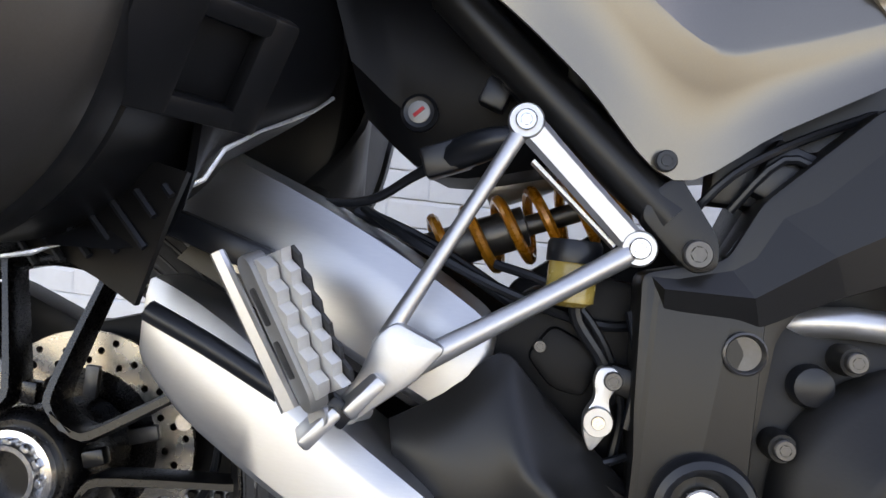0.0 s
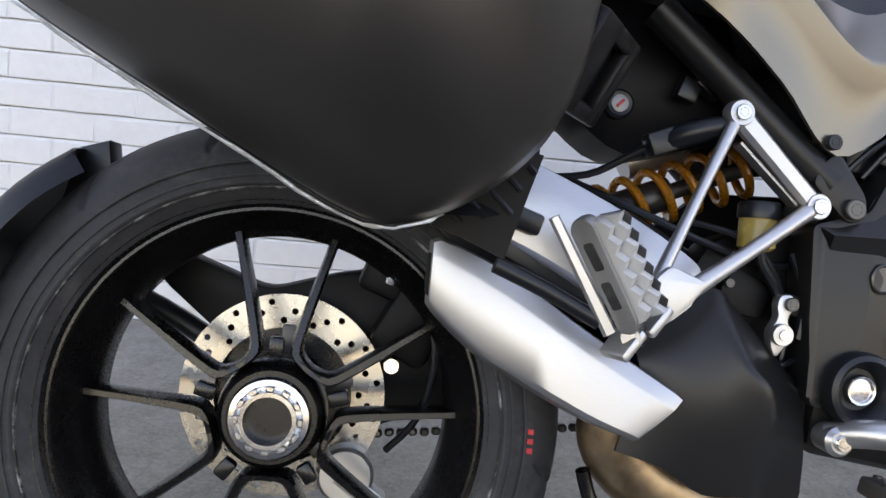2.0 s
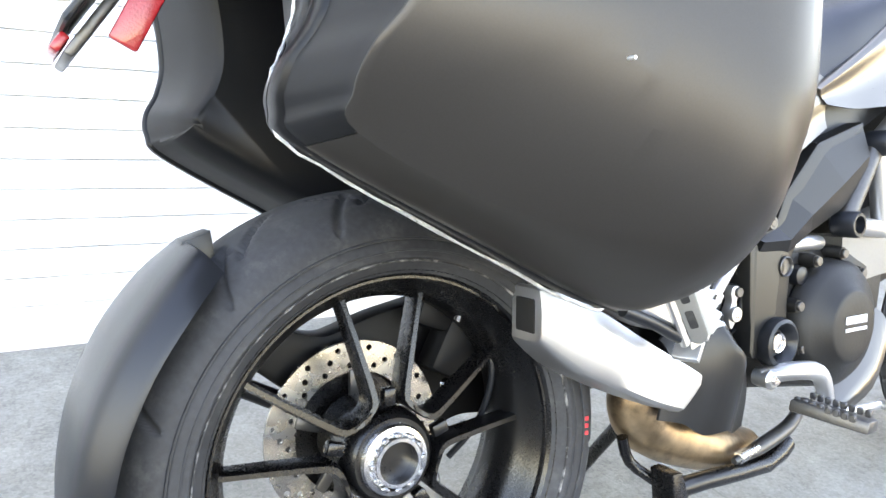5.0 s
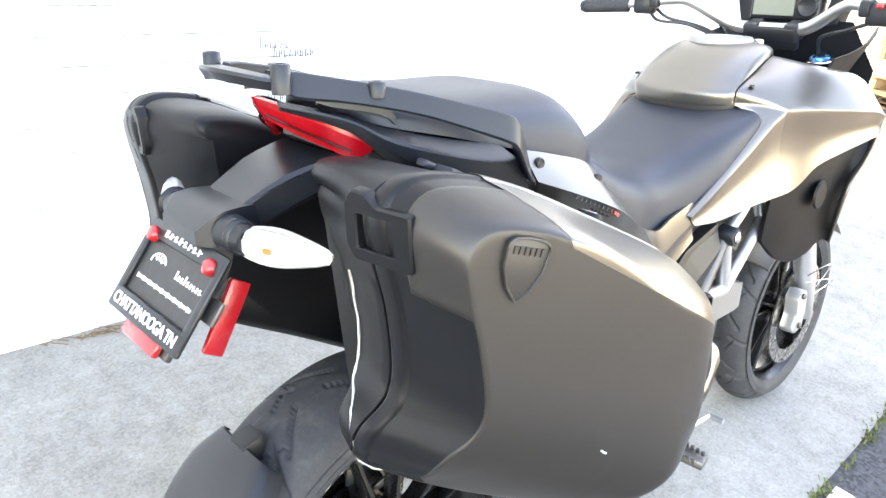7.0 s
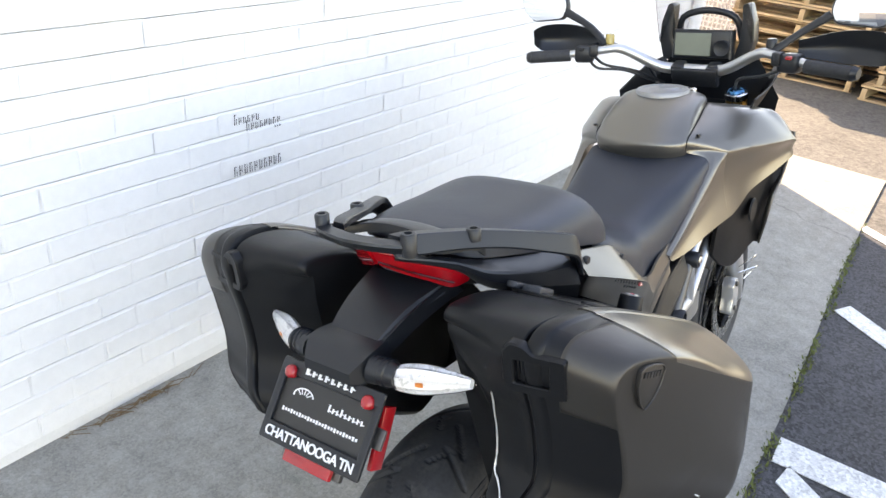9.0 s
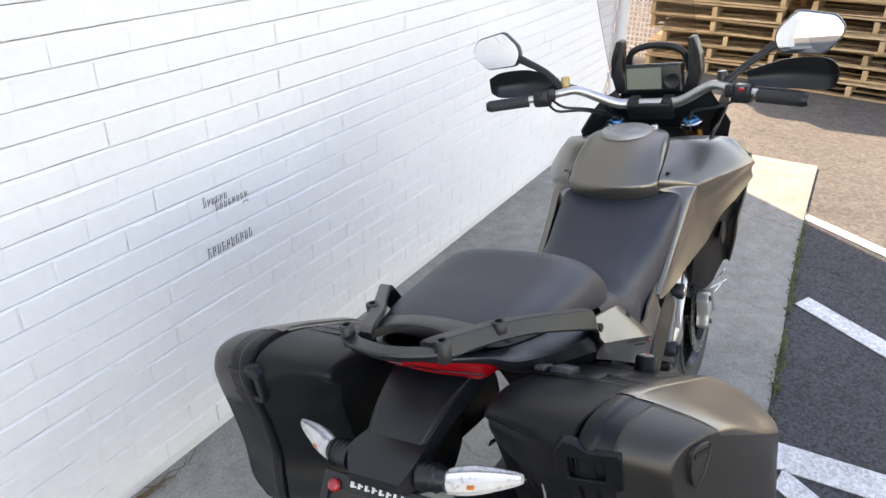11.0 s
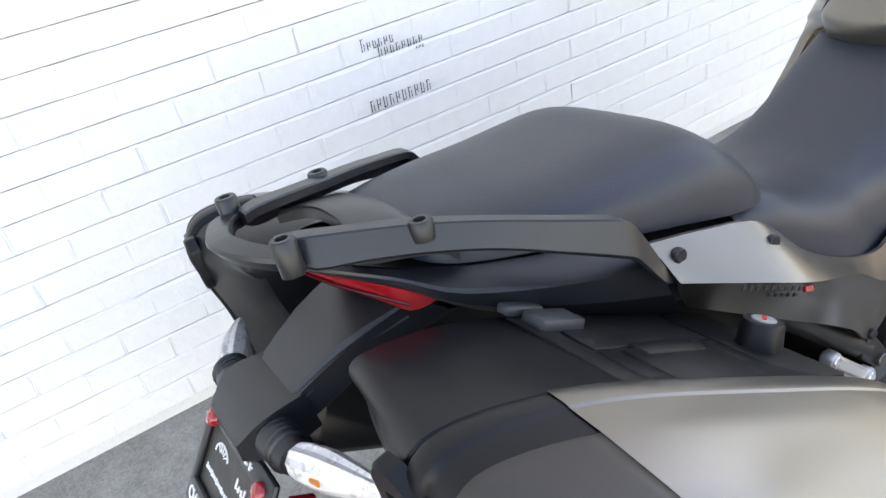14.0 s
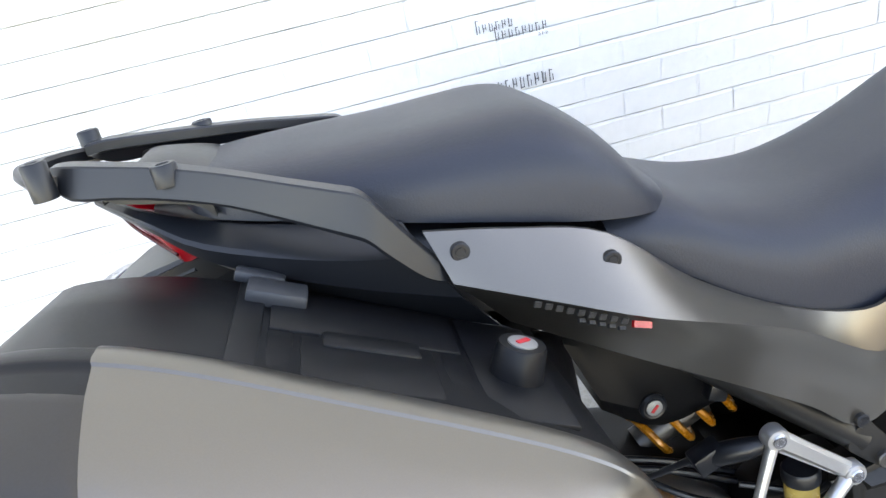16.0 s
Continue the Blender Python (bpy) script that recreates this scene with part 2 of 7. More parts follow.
def tube(pts, r, seg=10, smooth=0, bm=None, flat=1.0):
    """A round bar along points; r may be one radius or one for each point."""
    bm = bm or bmesh.new()
    rs = [r] * len(pts) if isinstance(r, (int, float)) else list(r)
    rows = np.array([(*p, q) for p, q in zip(pts, rs)], float)
    if smooth:
        rows = smooth_rows(rows, smooth)
    P = [Vector(q[:3].tolist()) for q in rows]
    side = None
    rings = []
    for i, p in enumerate(P):
        d = (P[min(i + 1, len(P) - 1)] - P[max(i - 1, 0)]).normalized()
        if side is None:
            side = d.orthogonal().normalized()
        side = (side - d * side.dot(d)).normalized()
        up = d.cross(side)
        rings.append([p + float(rows[i][3]) * (math.cos(2 * math.pi * k / seg) * side + flat * math.sin(2 * math.pi * k / seg) * up) for k in range(seg)])
    grid_mesh(bm, rings, ring=True, caps=True)
    return bm


def turned(profile, seg=48, at=(0, 0, 0), axis="y", bm=None, closed=False):
    """A turned shape: rows of (radius, distance along the axis)."""
    bm = bm or bmesh.new()
    rings = []
    at = tuple(at)
    prof = list(profile) + ([profile[0]] if closed else [])
    for r, d in prof:
        ring = []
        for k in range(seg):
            a = 2 * math.pi * k / seg
            c, s = r * math.cos(a), r * math.sin(a)
            q = {"y": (c, d, s), "x": (d, c, s), "z": (c, s, d)}[axis]
            ring.append(Vector(q) + Vector(at))
        rings.append(ring)
    grid_mesh(bm, rings, ring=True, caps=not closed)
    if closed:
        bmesh.ops.remove_doubles(bm, verts=bm.verts, dist=1e-6)
    return bm


def plate(outline, y0, y1, bevel=0.002, bm=None, seg=2):
    """A flat part cut to an outline of (x, z), from y0 to y1."""
    bm = bm or bmesh.new()
    a = [bm.verts.new((x, y0, z)) for x, z in outline]
    b = [bm.verts.new((x, y1, z)) for x, z in outline]
    n = len(a)
    faces = [bm.faces.new(a), bm.faces.new(b[::-1])]
    faces += [bm.faces.new((a[k], b[k], b[(k + 1) % n], a[(k + 1) % n])) for k in range(n)]
    if bevel:
        edges = list({e for f in faces[:2] for e in f.edges})
        bmesh.ops.recalc_face_normals(bm, faces=faces)
        bmesh.ops.bevel(bm, geom=edges, offset=bevel, segments=seg, affect="EDGES", profile=0.6, clamp_overlap=True)
    return bm


def rounded(outline, r, n=4):
    """An outline with its corners rounded by about r."""
    out = []
    P = [Vector(p) for p in outline]
    for i, p in enumerate(P):
        a, b = P[i - 1] - p, P[(i + 1) % len(P)] - p
        q = min(r, a.length * 0.45, b.length * 0.45)
        s, e = p + a.normalized() * q, p + b.normalized() * q
        for k in range(n + 1):
            t = k / n
            out.append(tuple((1 - t) ** 2 * s + 2 * t * (1 - t) * p + t * t * e))
    return out


BOLTS = {}


def bolt(name, at, r, parent, material=None, turn=0.0, label=""):
    """A socket-head bolt whose head looks towards -y."""
    material = material or CHROME
    key = (round(r, 4), material.name)
    if key not in BOLTS:
        bm = turned([(r * 0.9, 0.004), (r, 0.002), (r, -r * 0.35), (r * 0.88, -r * 0.5), (r * 0.55, -r * 0.5)], 20)
        bm.faces.ensure_lookup_table()
        end = bm.faces[-1]
        bmesh.ops.delete(bm, geom=[end], context="FACES_ONLY")
        turned([(r * 0.55, -r * 0.5), (r * 0.5, -r * 0.45), (r * 0.5, -r * 0.05)], 6, bm=bm)
        me = bpy.data.meshes.new(name)
        bmesh.ops.recalc_face_normals(bm, faces=bm.faces)
        bm.to_mesh(me)
        bm.free()
        me.materials.append(material)
        BOLTS[key] = me
    ob = new(name, BOLTS[key])
    ob.parent = parent
    ob.matrix_basis = pose(*at, turn, 0, 0)
    if label:
        ob["label"] = label
    return ob


def lettering(text, size, m, material, parent, name="lettering", depth=0.0006, spread=1.0):
    cu = bpy.data.curves.new(name, "FONT")
    cu.offset = 0.00035
    cu.body, cu.size, cu.extrude, cu.align_x, cu.align_y = text, size, depth, "CENTER", "CENTER"
    cu.space_character = spread
    tmp = new(name + "_curve", cu)
    me = bpy.data.meshes.new_from_object(tmp.evaluated_get(bpy.context.evaluated_depsgraph_get()))
    bpy.data.objects.remove(tmp)
    bpy.data.curves.remove(cu)
    ob = mesh_part(name, me, material, parent, smooth=0)
    ob.matrix_basis = m
    return ob


def stone(name, base, speck, rough, fine, dist, cracks=0.0, grit=0.75):
    """Concrete or asphalt: blotches, aggregate and pitting, with optional hairline cracks."""
    m = bpy.data.materials.new(name)
    m.use_nodes = True
    n, l = m.node_tree.nodes, m.node_tree.links
    b = n["Principled BSDF"]
    tc = n.new("ShaderNodeTexCoord")
    value = None
    for scale, detail, weight in ((1.3, 6, 0.60), (11.0, 9, 0.75), (fine, 6, grit)):
        t = n.new("ShaderNodeTexNoise")
        t.inputs["Scale"].default_value, t.inputs["Detail"].default_value = scale, detail
        t.inputs["Roughness"].default_value = 0.65
        l.new(tc.outputs["Object"], t.inputs["Vector"])
        sub = n.new("ShaderNodeMath")
        sub.operation = "MULTIPLY_ADD"
        l.new(t.outputs["Fac"], sub.inputs[0])
        sub.inputs[1].default_value = weight
        if value is None:
            sub.inputs[2].default_value = -0.5 * weight
        else:
            half = n.new("ShaderNodeMath")
            half.operation = "SUBTRACT"
            l.new(value, half.inputs[0])
            half.inputs[1].default_value = 0.5 * weight
            l.new(half.outputs[0], sub.inputs[2])
        value = sub.outputs[0]
    vor = n.new("ShaderNodeTexVoronoi")
    vor.inputs["Scale"].default_value = fine * 0.8
    l.new(tc.outputs["Object"], vor.inputs["Vector"])
    stones = n.new("ShaderNodeMapRange")
    stones.inputs["From Min"].default_value, stones.inputs["From Max"].default_value = 0.0, 1.0
    stones.inputs["To Min"].default_value, stones.inputs["To Max"].default_value = -speck, speck
    sep = n.new("ShaderNodeSeparateColor")
    l.new(vor.outputs["Color"], sep.inputs[0])
    l.new(sep.outputs[0], stones.inputs["Value"])
    tot = n.new("ShaderNodeMath")
    l.new(value, tot.inputs[0])
    l.new(stones.outputs["Result"], tot.inputs[1])
    mul = n.new("ShaderNodeMath")
    mul.operation = "MULTIPLY_ADD"
    l.new(tot.outputs[0], mul.inputs[0])
    mul.inputs[1].default_value, mul.inputs[2].default_value = 1.3, 1.0
    tint = n.new("ShaderNodeVectorMath")
    tint.operation = "SCALE"
    tint.inputs[0].default_value = base
    l.new(mul.outputs[0], tint.inputs["Scale"])
    colour = tint.outputs["Vector"]
    if cracks:
        warp = n.new("ShaderNodeTexNoise")
        warp.inputs["Scale"].default_value = 3.0
        l.new(tc.outputs["Object"], warp.inputs["Vector"])
        add = n.new("ShaderNodeVectorMath")
        add.operation = "MULTIPLY_ADD"
        l.new(warp.outputs["Color"], add.inputs[0])
        add.inputs[1].default_value = (0.35, 0.35, 0)
        l.new(tc.outputs["Object"], add.inputs[2])
        cell = n.new("ShaderNodeTexVoronoi")
        cell.feature = "DISTANCE_TO_EDGE"
        cell.inputs["Scale"].default_value = cracks
        l.new(add.outputs["Vector"], cell.inputs["Vector"])
        line = n.new("ShaderNodeMapRange")
        line.inputs["From Min"].default_value, line.inputs["From Max"].default_value = 0.0, 0.006 * cracks
        line.inputs["To Min"].default_value, line.inputs["To Max"].default_value = 0.7, 1.0
        l.new(cell.outputs["Distance"], line.inputs["Value"])
        dark = n.new("ShaderNodeVectorMath")
        dark.operation = "SCALE"
        l.new(colour, dark.inputs[0])
        l.new(line.outputs["Result"], dark.inputs["Scale"])
        colour = dark.outputs["Vector"]
    l.new(colour, b.inputs["Base Color"])
    b.inputs["Roughness"].default_value = rough
    bp = n.new("ShaderNodeBump")
    bp.inputs["Strength"].default_value, bp.inputs["Distance"].default_value = 0.8, dist
    l.new(tot.outputs[0], bp.inputs["Height"])
    l.new(bp.outputs["Normal"], b.inputs["Normal"])
    return m


# ---- the setting ----
WALL_Y, WALL_END = 1.272, 4.46
CONCRETE = stone("old_concrete", (0.262, 0.249, 0.221), 0.10, 0.9, 170, 0.003, cracks=0.22, grit=0.6)
ASPHALT = stone("asphalt", (0.047, 0.047, 0.051), 0.40, 0.85, 130, 0.006)
DIRT_PAVING = stone("dusty_paving", (0.088, 0.084, 0.078), 0.2, 0.9, 60, 0.004, cracks=0.3)
WALL_PAINT = shade("white_wall_paint", (0.80, 0.80, 0.80), 0.55, vary=0.05, scale=2.2, grain=38, bump=0.8, dist=0.004, per_object=0.03, world=True)
# darker than WALL_PAINT, which puts the joints' shade lines into the colour
WALL_JOINT = shade("painted_mortar", (0.73, 0.73, 0.73), 0.7, vary=0.05, scale=3, grain=60, bump=0.9, dist=0.004, world=True)
LINE_PAINT = stone("road_line_paint", (0.60, 0.60, 0.59), 0.16, 0.75, 120, 0.004)
PALLET_WOOD = shade("pallet_wood", (0.38, 0.275, 0.165), 0.8, vary=0.45, scale=3, grain=30, bump=0.4, streak=(1, 14, 14), per_object=0.5)
MOSS = shade("moss", (0.10, 0.12, 0.03), 0.8, vary=0.4, scale=40, grain=100, bump=0.3)
TWIG = shade("dry_twig", (0.16, 0.10, 0.05), 0.8, vary=0.3, bump=0.2)


def slab(name, x0, x1, y0, y1, z0, z1, material, label="", category="", n=(1, 1)):
    bm = bmesh.new()
    box(bm, ((x0 + x1) / 2, (y0 + y1) / 2, (z0 + z1) / 2), (x1 - x0, y1 - y0, z1 - z0))
    return tagged(part(name, bm, material, smooth=0), label, category, kind="structure")


def sheet_ground(name, outline, z, material, label, category):
    bm = bmesh.new()
    bm.faces.new([bm.verts.new((x, y, z)) for x, y in outline])
    return tagged(part(name, bm, material, smooth=0), label, category, kind="structure")


ground = sheet_ground("ground", [(-400, -400), (400, -400), (400, 400), (-400, 400)], -0.016, DIRT_PAVING, "dusty tan paving that runs on behind the parking strip", "ground")
sheet_ground("road", [(-90, -60), (20, -60), (-1, -20), (-6.2, -14), (3.40, -0.24), (-90, -0.36)], -0.008, ASPHALT, "worn dark asphalt of the parking lot beside the concrete", "asphalt")
bm = bmesh.new()
edge = [(4.36, -0.235), (3.5, -0.245), (2.6, -0.268), (2.0, -0.298), (1.4, -0.318), (0.6, -0.33), (-8, -0.36)]
outline = edge + [(-8, WALL_Y + 0.1), (4.36, WALL_Y + 0.1)]
bm.faces.new([bm.verts.new((x, y, 0)) for x, y in outline])
ext = bmesh.ops.extrude_face_region(bm, geom=bm.faces[:])
for v in [g for g in ext["geom"] if isinstance(g, bmesh.types.BMVert)]:
    v.co.z = -0.12
tagged(part("pavement", bm, CONCRETE, smooth=0), "weathered grey concrete strip along the foot of the wall", "pavement", kind="structure")

# the painted brick wall; unseen upper wall, end wall and roof added for shade
slab("wall_north", -9, WALL_END, WALL_Y + 0.0140, WALL_Y + 0.32, -0.1, 6.0, WALL_JOINT, "white-painted brick wall with dirty foot", "wall")
wall = bpy.data.objects["wall_north"]
slab("wall_east", WALL_END - 0.3, WALL_END, WALL_Y + 0.32, WALL_Y + 9, -0.1, 6.0, WALL_JOINT, "unseen white end wall of the building, raised for its shade", "wall")
slab("roof", -9, WALL_END, WALL_Y + 0.32, WALL_Y + 9, 5.8, 6.0, WALL_JOINT, "unseen flat roof of the white building, raised for its shade", "roof")
# white downpipe at the end of the wall
bm = tube([(WALL_END - 0.05, WALL_Y - 0.05, 0.0), (WALL_END - 0.05, WALL_Y - 0.05, 3.4)], 0.04, 12)
pipe = tagged(part("downpipe", bm, WALL_PAINT), "white-painted downpipe at the corner of the wall", "downpipe")

# ---- the motorcycle, leaning on its side stand: built upright, then leant ----
LEAN = Matrix.Rotation(radians(-10.25), 4, "X")
bike = thing("motorcycle", "satin bronze adventure motorcycle leaning on its side stand", "motorcycle", at=LEAN)
# ---- wheels ----
def tyre_mesh(R, half, rim_r, grooves, seg=840):
    """A tyre about the y axis, with cut tread grooves."""
    prof = [(rim_r - 0.002, -half * 0.82), (rim_r + 0.008, -half * 0.93), (rim_r + 0.0165, -half * 0.975), (rim_r + 0.018, -half * 0.995), (rim_r + 0.0205, -half * 0.995), (rim_r + 0.022, -half * 0.985), (rim_r + 0.036, -half * 1.0)]
    crown = 52
    shoulder_r, shoulder_y = R - 0.056, half * 0.985
    for k in range(crown + 1):
        a = -1 + 2 * k / crown
        y = shoulder_y * math.sin(a * math.pi / 2 * 0.93) / math.sin(math.pi / 2 * 0.93)
        r = shoulder_r + (R - shoulder_r) * max(0.0, math.cos(a * math.pi / 2)) ** 0.85
        prof.append((r, y))
    prof += [(r, -y) for r, y in prof[:7][::-1]]
    prof = np.array(prof)
    n, ang = len(prof), np.arange(seg) / seg * 2 * np.pi
    r = np.repeat(prof[:, 0][None], seg, 0)
    y = np.repeat(prof[:, 1][None], seg, 0)
    a = np.repeat(ang[:, None], n, 1)
    cut = np.zeros_like(r)
    s, per = a * R, 2 * np.pi * R / grooves
    for side in (-1, 1):
        yy = y * side / half
        phase = np.mod(s + (0.5 * per if side > 0 else 0), per)
        for off, y0, y1, slope, w in ((0.1, 0.06, 0.66, 0.75, 0.0064), (0.52, 0.24, 0.93, 0.45, 0.0064), (0.84, 0.12, 0.5, -1.0, 0.0042)):
            c = off * per + (yy - y0) * slope * half * 1.6
            d = np.abs(np.mod(phase - c + per / 2, per) - per / 2)
            ends = np.clip((yy - y0) / 0.05, 0, 1) * np.clip((y1 - yy) / 0.05, 0, 1)
            cut = np.maximum(cut, np.clip((w * ends ** 0.5 - d) / 0.0022, 0, 1) * 0.0055)
    cut[:, :7] = 0
    cut[:, -7:] = 0
    r = r - cut
    co = np.stack([r * np.cos(a), y, r * np.sin(a)], -1).reshape(-1, 3)
    i = np.arange(seg)[:, None] * n + np.arange(n - 1)[None]
    j = (np.arange(seg)[:, None] + 1) % seg * n + np.arange(n - 1)[None]
    faces = np.stack([i, j, j + 1, i + 1], -1).reshape(-1, 4)
    me = bpy.data.meshes.new("tyre")
    me.from_pydata(co.tolist(), [], faces.tolist())
    me.validate()
    return me


def rim_bmesh(half, lip, barrel, well):
    prof = [(lip, -half), (lip - 0.006, -half - 0.002), (lip - 0.010, -half + 0.004), (lip - 0.016, -half + 0.012), (barrel + 0.010, -half + 0.026), (barrel, -half + 0.04),
            (well, -0.02), (well, 0.02), (barrel, half - 0.04), (barrel + 0.010, half - 0.026), (lip - 0.016, half - 0.012), (lip - 0.008, half), (lip, half),
            (lip - 0.004, half - 0.014), (barrel + 0.014, half - 0.035), (well + 0.012, 0.03), (well + 0.012, -0.03), (barrel + 0.014, -half + 0.035), (lip - 0.004, -half + 0.014)]
    return turned(prof, 96, closed=True)


def spoke_bmesh(centre, side, r0, r1, g0, g1, y0, y1):
    """One arm of a forked spoke, from the hub to the rim, in the wheel's plane about y."""
    rows = []
    for f in (0.0, 0.06, 0.14, 0.25, 0.4, 0.6, 0.8, 0.93, 1.0):
        r = r0 + (r1 - r0) * f
        g = side * (g0 * 1.45 * max(0.0, 1 - f / 0.17) ** 1.5 + g0 * 0.72 + (g1 - g0 * 0.72) * f ** 1.15)
        w = 0.0072 - 0.0022 * f if f < 0.9 else 0.0052 + (f - 0.9) * 0.06
        y = y0 + (y1 - y0) * f
        d = 0.017 - 0.003 * f
        t = Vector((math.cos(centre), 0, math.sin(centre)))
        s = Vector((-math.sin(centre), 0, math.cos(centre)))
        p = t * r + s * g
        ring = []
        for a, b in ((-1, -0.55), (-0.55, -1), (0.55, -1), (1, -0.55), (0.85, 1), (-0.85, 1)):
            q = p + s * (w * a)
            ring.append((q.x, y + d * b, q.z))
        rows.append(ring)
    bm = bmesh.new()
    grid_mesh(bm, smooth_rows(rows, 2), ring=True, caps=True)
    return bm


def disc_bmesh(r0, r1, y, thick, rows_of_holes):
    """A brake disc drilled with real holes: a ring of quads with round gaps."""
    bm = bmesh.new()
    cells = 48
    for k in range(cells):
        a0, a1 = 2 * math.pi * k / cells, 2 * math.pi * (k + 1) / cells
        am = (a0 + a1) / 2
        rh = r0 + (r1 - r0) * (0.22, 0.78, 0.5)[k % 3]
        hole = [(rh * math.cos(am) + 0.0040 * math.cos(t), rh * math.sin(am) + 0.0040 * math.sin(t)) for t in np.arange(12) / 12 * 2 * math.pi]
        quad = [(r0 * math.cos(a0), r0 * math.sin(a0)), (r1 * math.cos(a0), r1 * math.sin(a0)), (r1 * math.cos(am), r1 * math.sin(am)), (r1 * math.cos(a1), r1 * math.sin(a1)), (r0 * math.cos(a1), r0 * math.sin(a1)), (r0 * math.cos(am), r0 * math.sin(am))]
        for yy in (y, y + thick):
            outer = [bm.verts.new((p[0], yy, p[1])) for p in quad]
            inner = [bm.verts.new((p[0], yy, p[1])) for p in hole]
            eo = [bm.edges.new((outer[i], outer[(i + 1) % 6])) for i in range(6)]
            ei = [bm.edges.new((inner[i], inner[(i + 1) % 12])) for i in range(12)]
            bmesh.ops.triangle_fill(bm, use_beauty=True, use_dissolve=False, edges=eo + ei)
            if yy == y:
                first = (outer, inner)
        for A, B in ((first[1], inner),):
            for i in range(12):
                bm.faces.new((A[i], A[(i + 1) % 12], B[(i + 1) % 12], B[i]))
    bmesh.ops.remove_doubles(bm, verts=bm.verts, dist=1e-5)
    rim = turned([(r1, y), (r1, y + thick)], 72)
    for f in [f for f in rim.faces if len(f.verts) > 4]:
        rim.faces.remove(f)
    me = bpy.data.meshes.new("tmp")
    rim.to_mesh(me)
    rim.free()
    bm.from_mesh(me)
    bpy.data.meshes.remove(me)
    return bm


REAR, FRONT = (0.002, 0.006, 0.3205), (1.53, 0.0, 0.298)
rear_wheel = part("rear_wheel", rim_bmesh(0.079, 0.2345, 0.203, 0.192), WHEEL_BLACK, bike, "satin black forked-spoke rear wheel")
rear_wheel.location = REAR
part("rim_edge", turned([(0.2345, -0.079), (0.2352, -0.0825), (0.2330, -0.0845), (0.2300, -0.0835), (0.2295, -0.079)], 96, closed=True), WHEEL_BLACK, rear_wheel)
part("rim_step", turned([(0.222, -0.070), (0.2225, -0.0735), (0.2195, -0.0735), (0.219, -0.068)], 96, closed=True), WHEEL_BLACK, rear_wheel)
tyre = mesh_part("tyre", tyre_mesh(0.321, 0.096, 0.228, 13), RUBBER, rear_wheel, "road tyre with cut tread grooves", smooth=75)
for r, d, mat in ((0.2425, -0.0932, SCUFF), (0.2470, -0.0942, SCUFF), (0.2545, -0.0950, RUBBER), (0.2680, -0.0952, RUBBER)):
    part("sidewall_rib", turned([(r - 0.0016, d + 0.001), (r - 0.0008, d - 0.0012), (r + 0.0008, d - 0.0012), (r + 0.0016, d + 0.001)], 120, closed=True), mat, tyre)
for pair in range(5):
    c = radians(90 + 72 * pair)
    for side in (-1, 1):
        part("spoke", spoke_bmesh(c, side, 0.046, 0.209, 0.021, 0.057, -0.044, -0.018), WHEEL_BLACK, rear_wheel)
    bm = bmesh.new()
    box(bm, (0.074, -0.046, 0), (0.022, 0.014, 0.016), bevel=0.003)
    bmesh.ops.rotate(bm, verts=bm.verts, cent=(0, 0, 0), matrix=Matrix.Rotation(-c, 3, "Y"))
    part("hub_boss", bm, WHEEL_BLACK, rear_wheel)
part("hub", turned([(0.030, 0.06), (0.052, 0.055), (0.056, 0.02), (0.06, -0.03), (0.056, -0.052), (0.050, -0.058), (0.046, -0.058)], 48), WHEEL_BLACK, rear_wheel)
# twelve-sided bright wheel nut, open in the middle
bm = turned([(0.0445, -0.050), (0.0445, -0.062), (0.042, -0.066), (0.036, -0.067), (0.034, -0.061), (0.031, -0.061), (0.030, -0.074), (0.0255, -0.074), (0.0245, -0.070), (0.0245, -0.02)], 48)
for k in range(12):
    a = 2 * math.pi * k / 12
    bt = bmesh.new()
    box(bt, (0.0335 * math.cos(a), -0.067, 0.0335 * math.sin(a)), (0.006, 0.014, 0.009), (0, -math.degrees(a), 0), bevel=0.0012, seg=1)
    part("nut_tooth", bt, CHROME, rear_wheel)
part("axle_nut", bm, CHROME, rear_wheel, "bright toothed axle nut with an open middle", smooth=30)
part("axle_bore", turned([(0.0243, -0.055), (0.0243, -0.045)], 24), STEEL_DARK, rear_wheel)
disc = part("brake_disc", disc_bmesh(0.082, 0.1225, 0.052, 0.005, 3), DISC_STEEL, rear_wheel, "drilled steel brake disc", smooth=0)
for k in range(5):
    bm = bmesh.new()
    a = 2 * math.pi * k / 5 + 0.3
    box(bm, (0.066 * math.cos(a), 0.052, 0.066 * math.sin(a)), (0.040, 0.008, 0.016), (0, -math.degrees(a), 0), bevel=0.002)
    part("disc_carrier", bm, STEEL_DARK, rear_wheel)
# faint red paint mark on the sidewall
bm = bmesh.new()
for dz in (-0.008, 0.002, 0.012):
    box(bm, (0.272, -0.0935, dz), (0.009, 0.0012, 0.0055), (0, 0, -12))
part("paint_mark", bm, RED_PAINT, rear_wheel, "smudged red paint mark", smooth=0)

front_wheel = part("front_wheel", rim_bmesh(0.048, 0.2335, 0.205, 0.198), WHEEL_BLACK, bike, "satin black front wheel")
front_wheel.location = FRONT
mesh_part("tyre", tyre_mesh(0.301, 0.06, 0.228, 13), RUBBER, front_wheel, "road tyre with cut tread grooves", smooth=75)
for pair in range(5):
    c = radians(72 * pair + 20)
    for side in (-1, 1):
        part("spoke", spoke_bmesh(c, side, 0.03, 0.209, 0.012, 0.05, 0.0, 0.0), WHEEL_BLACK, front_wheel)
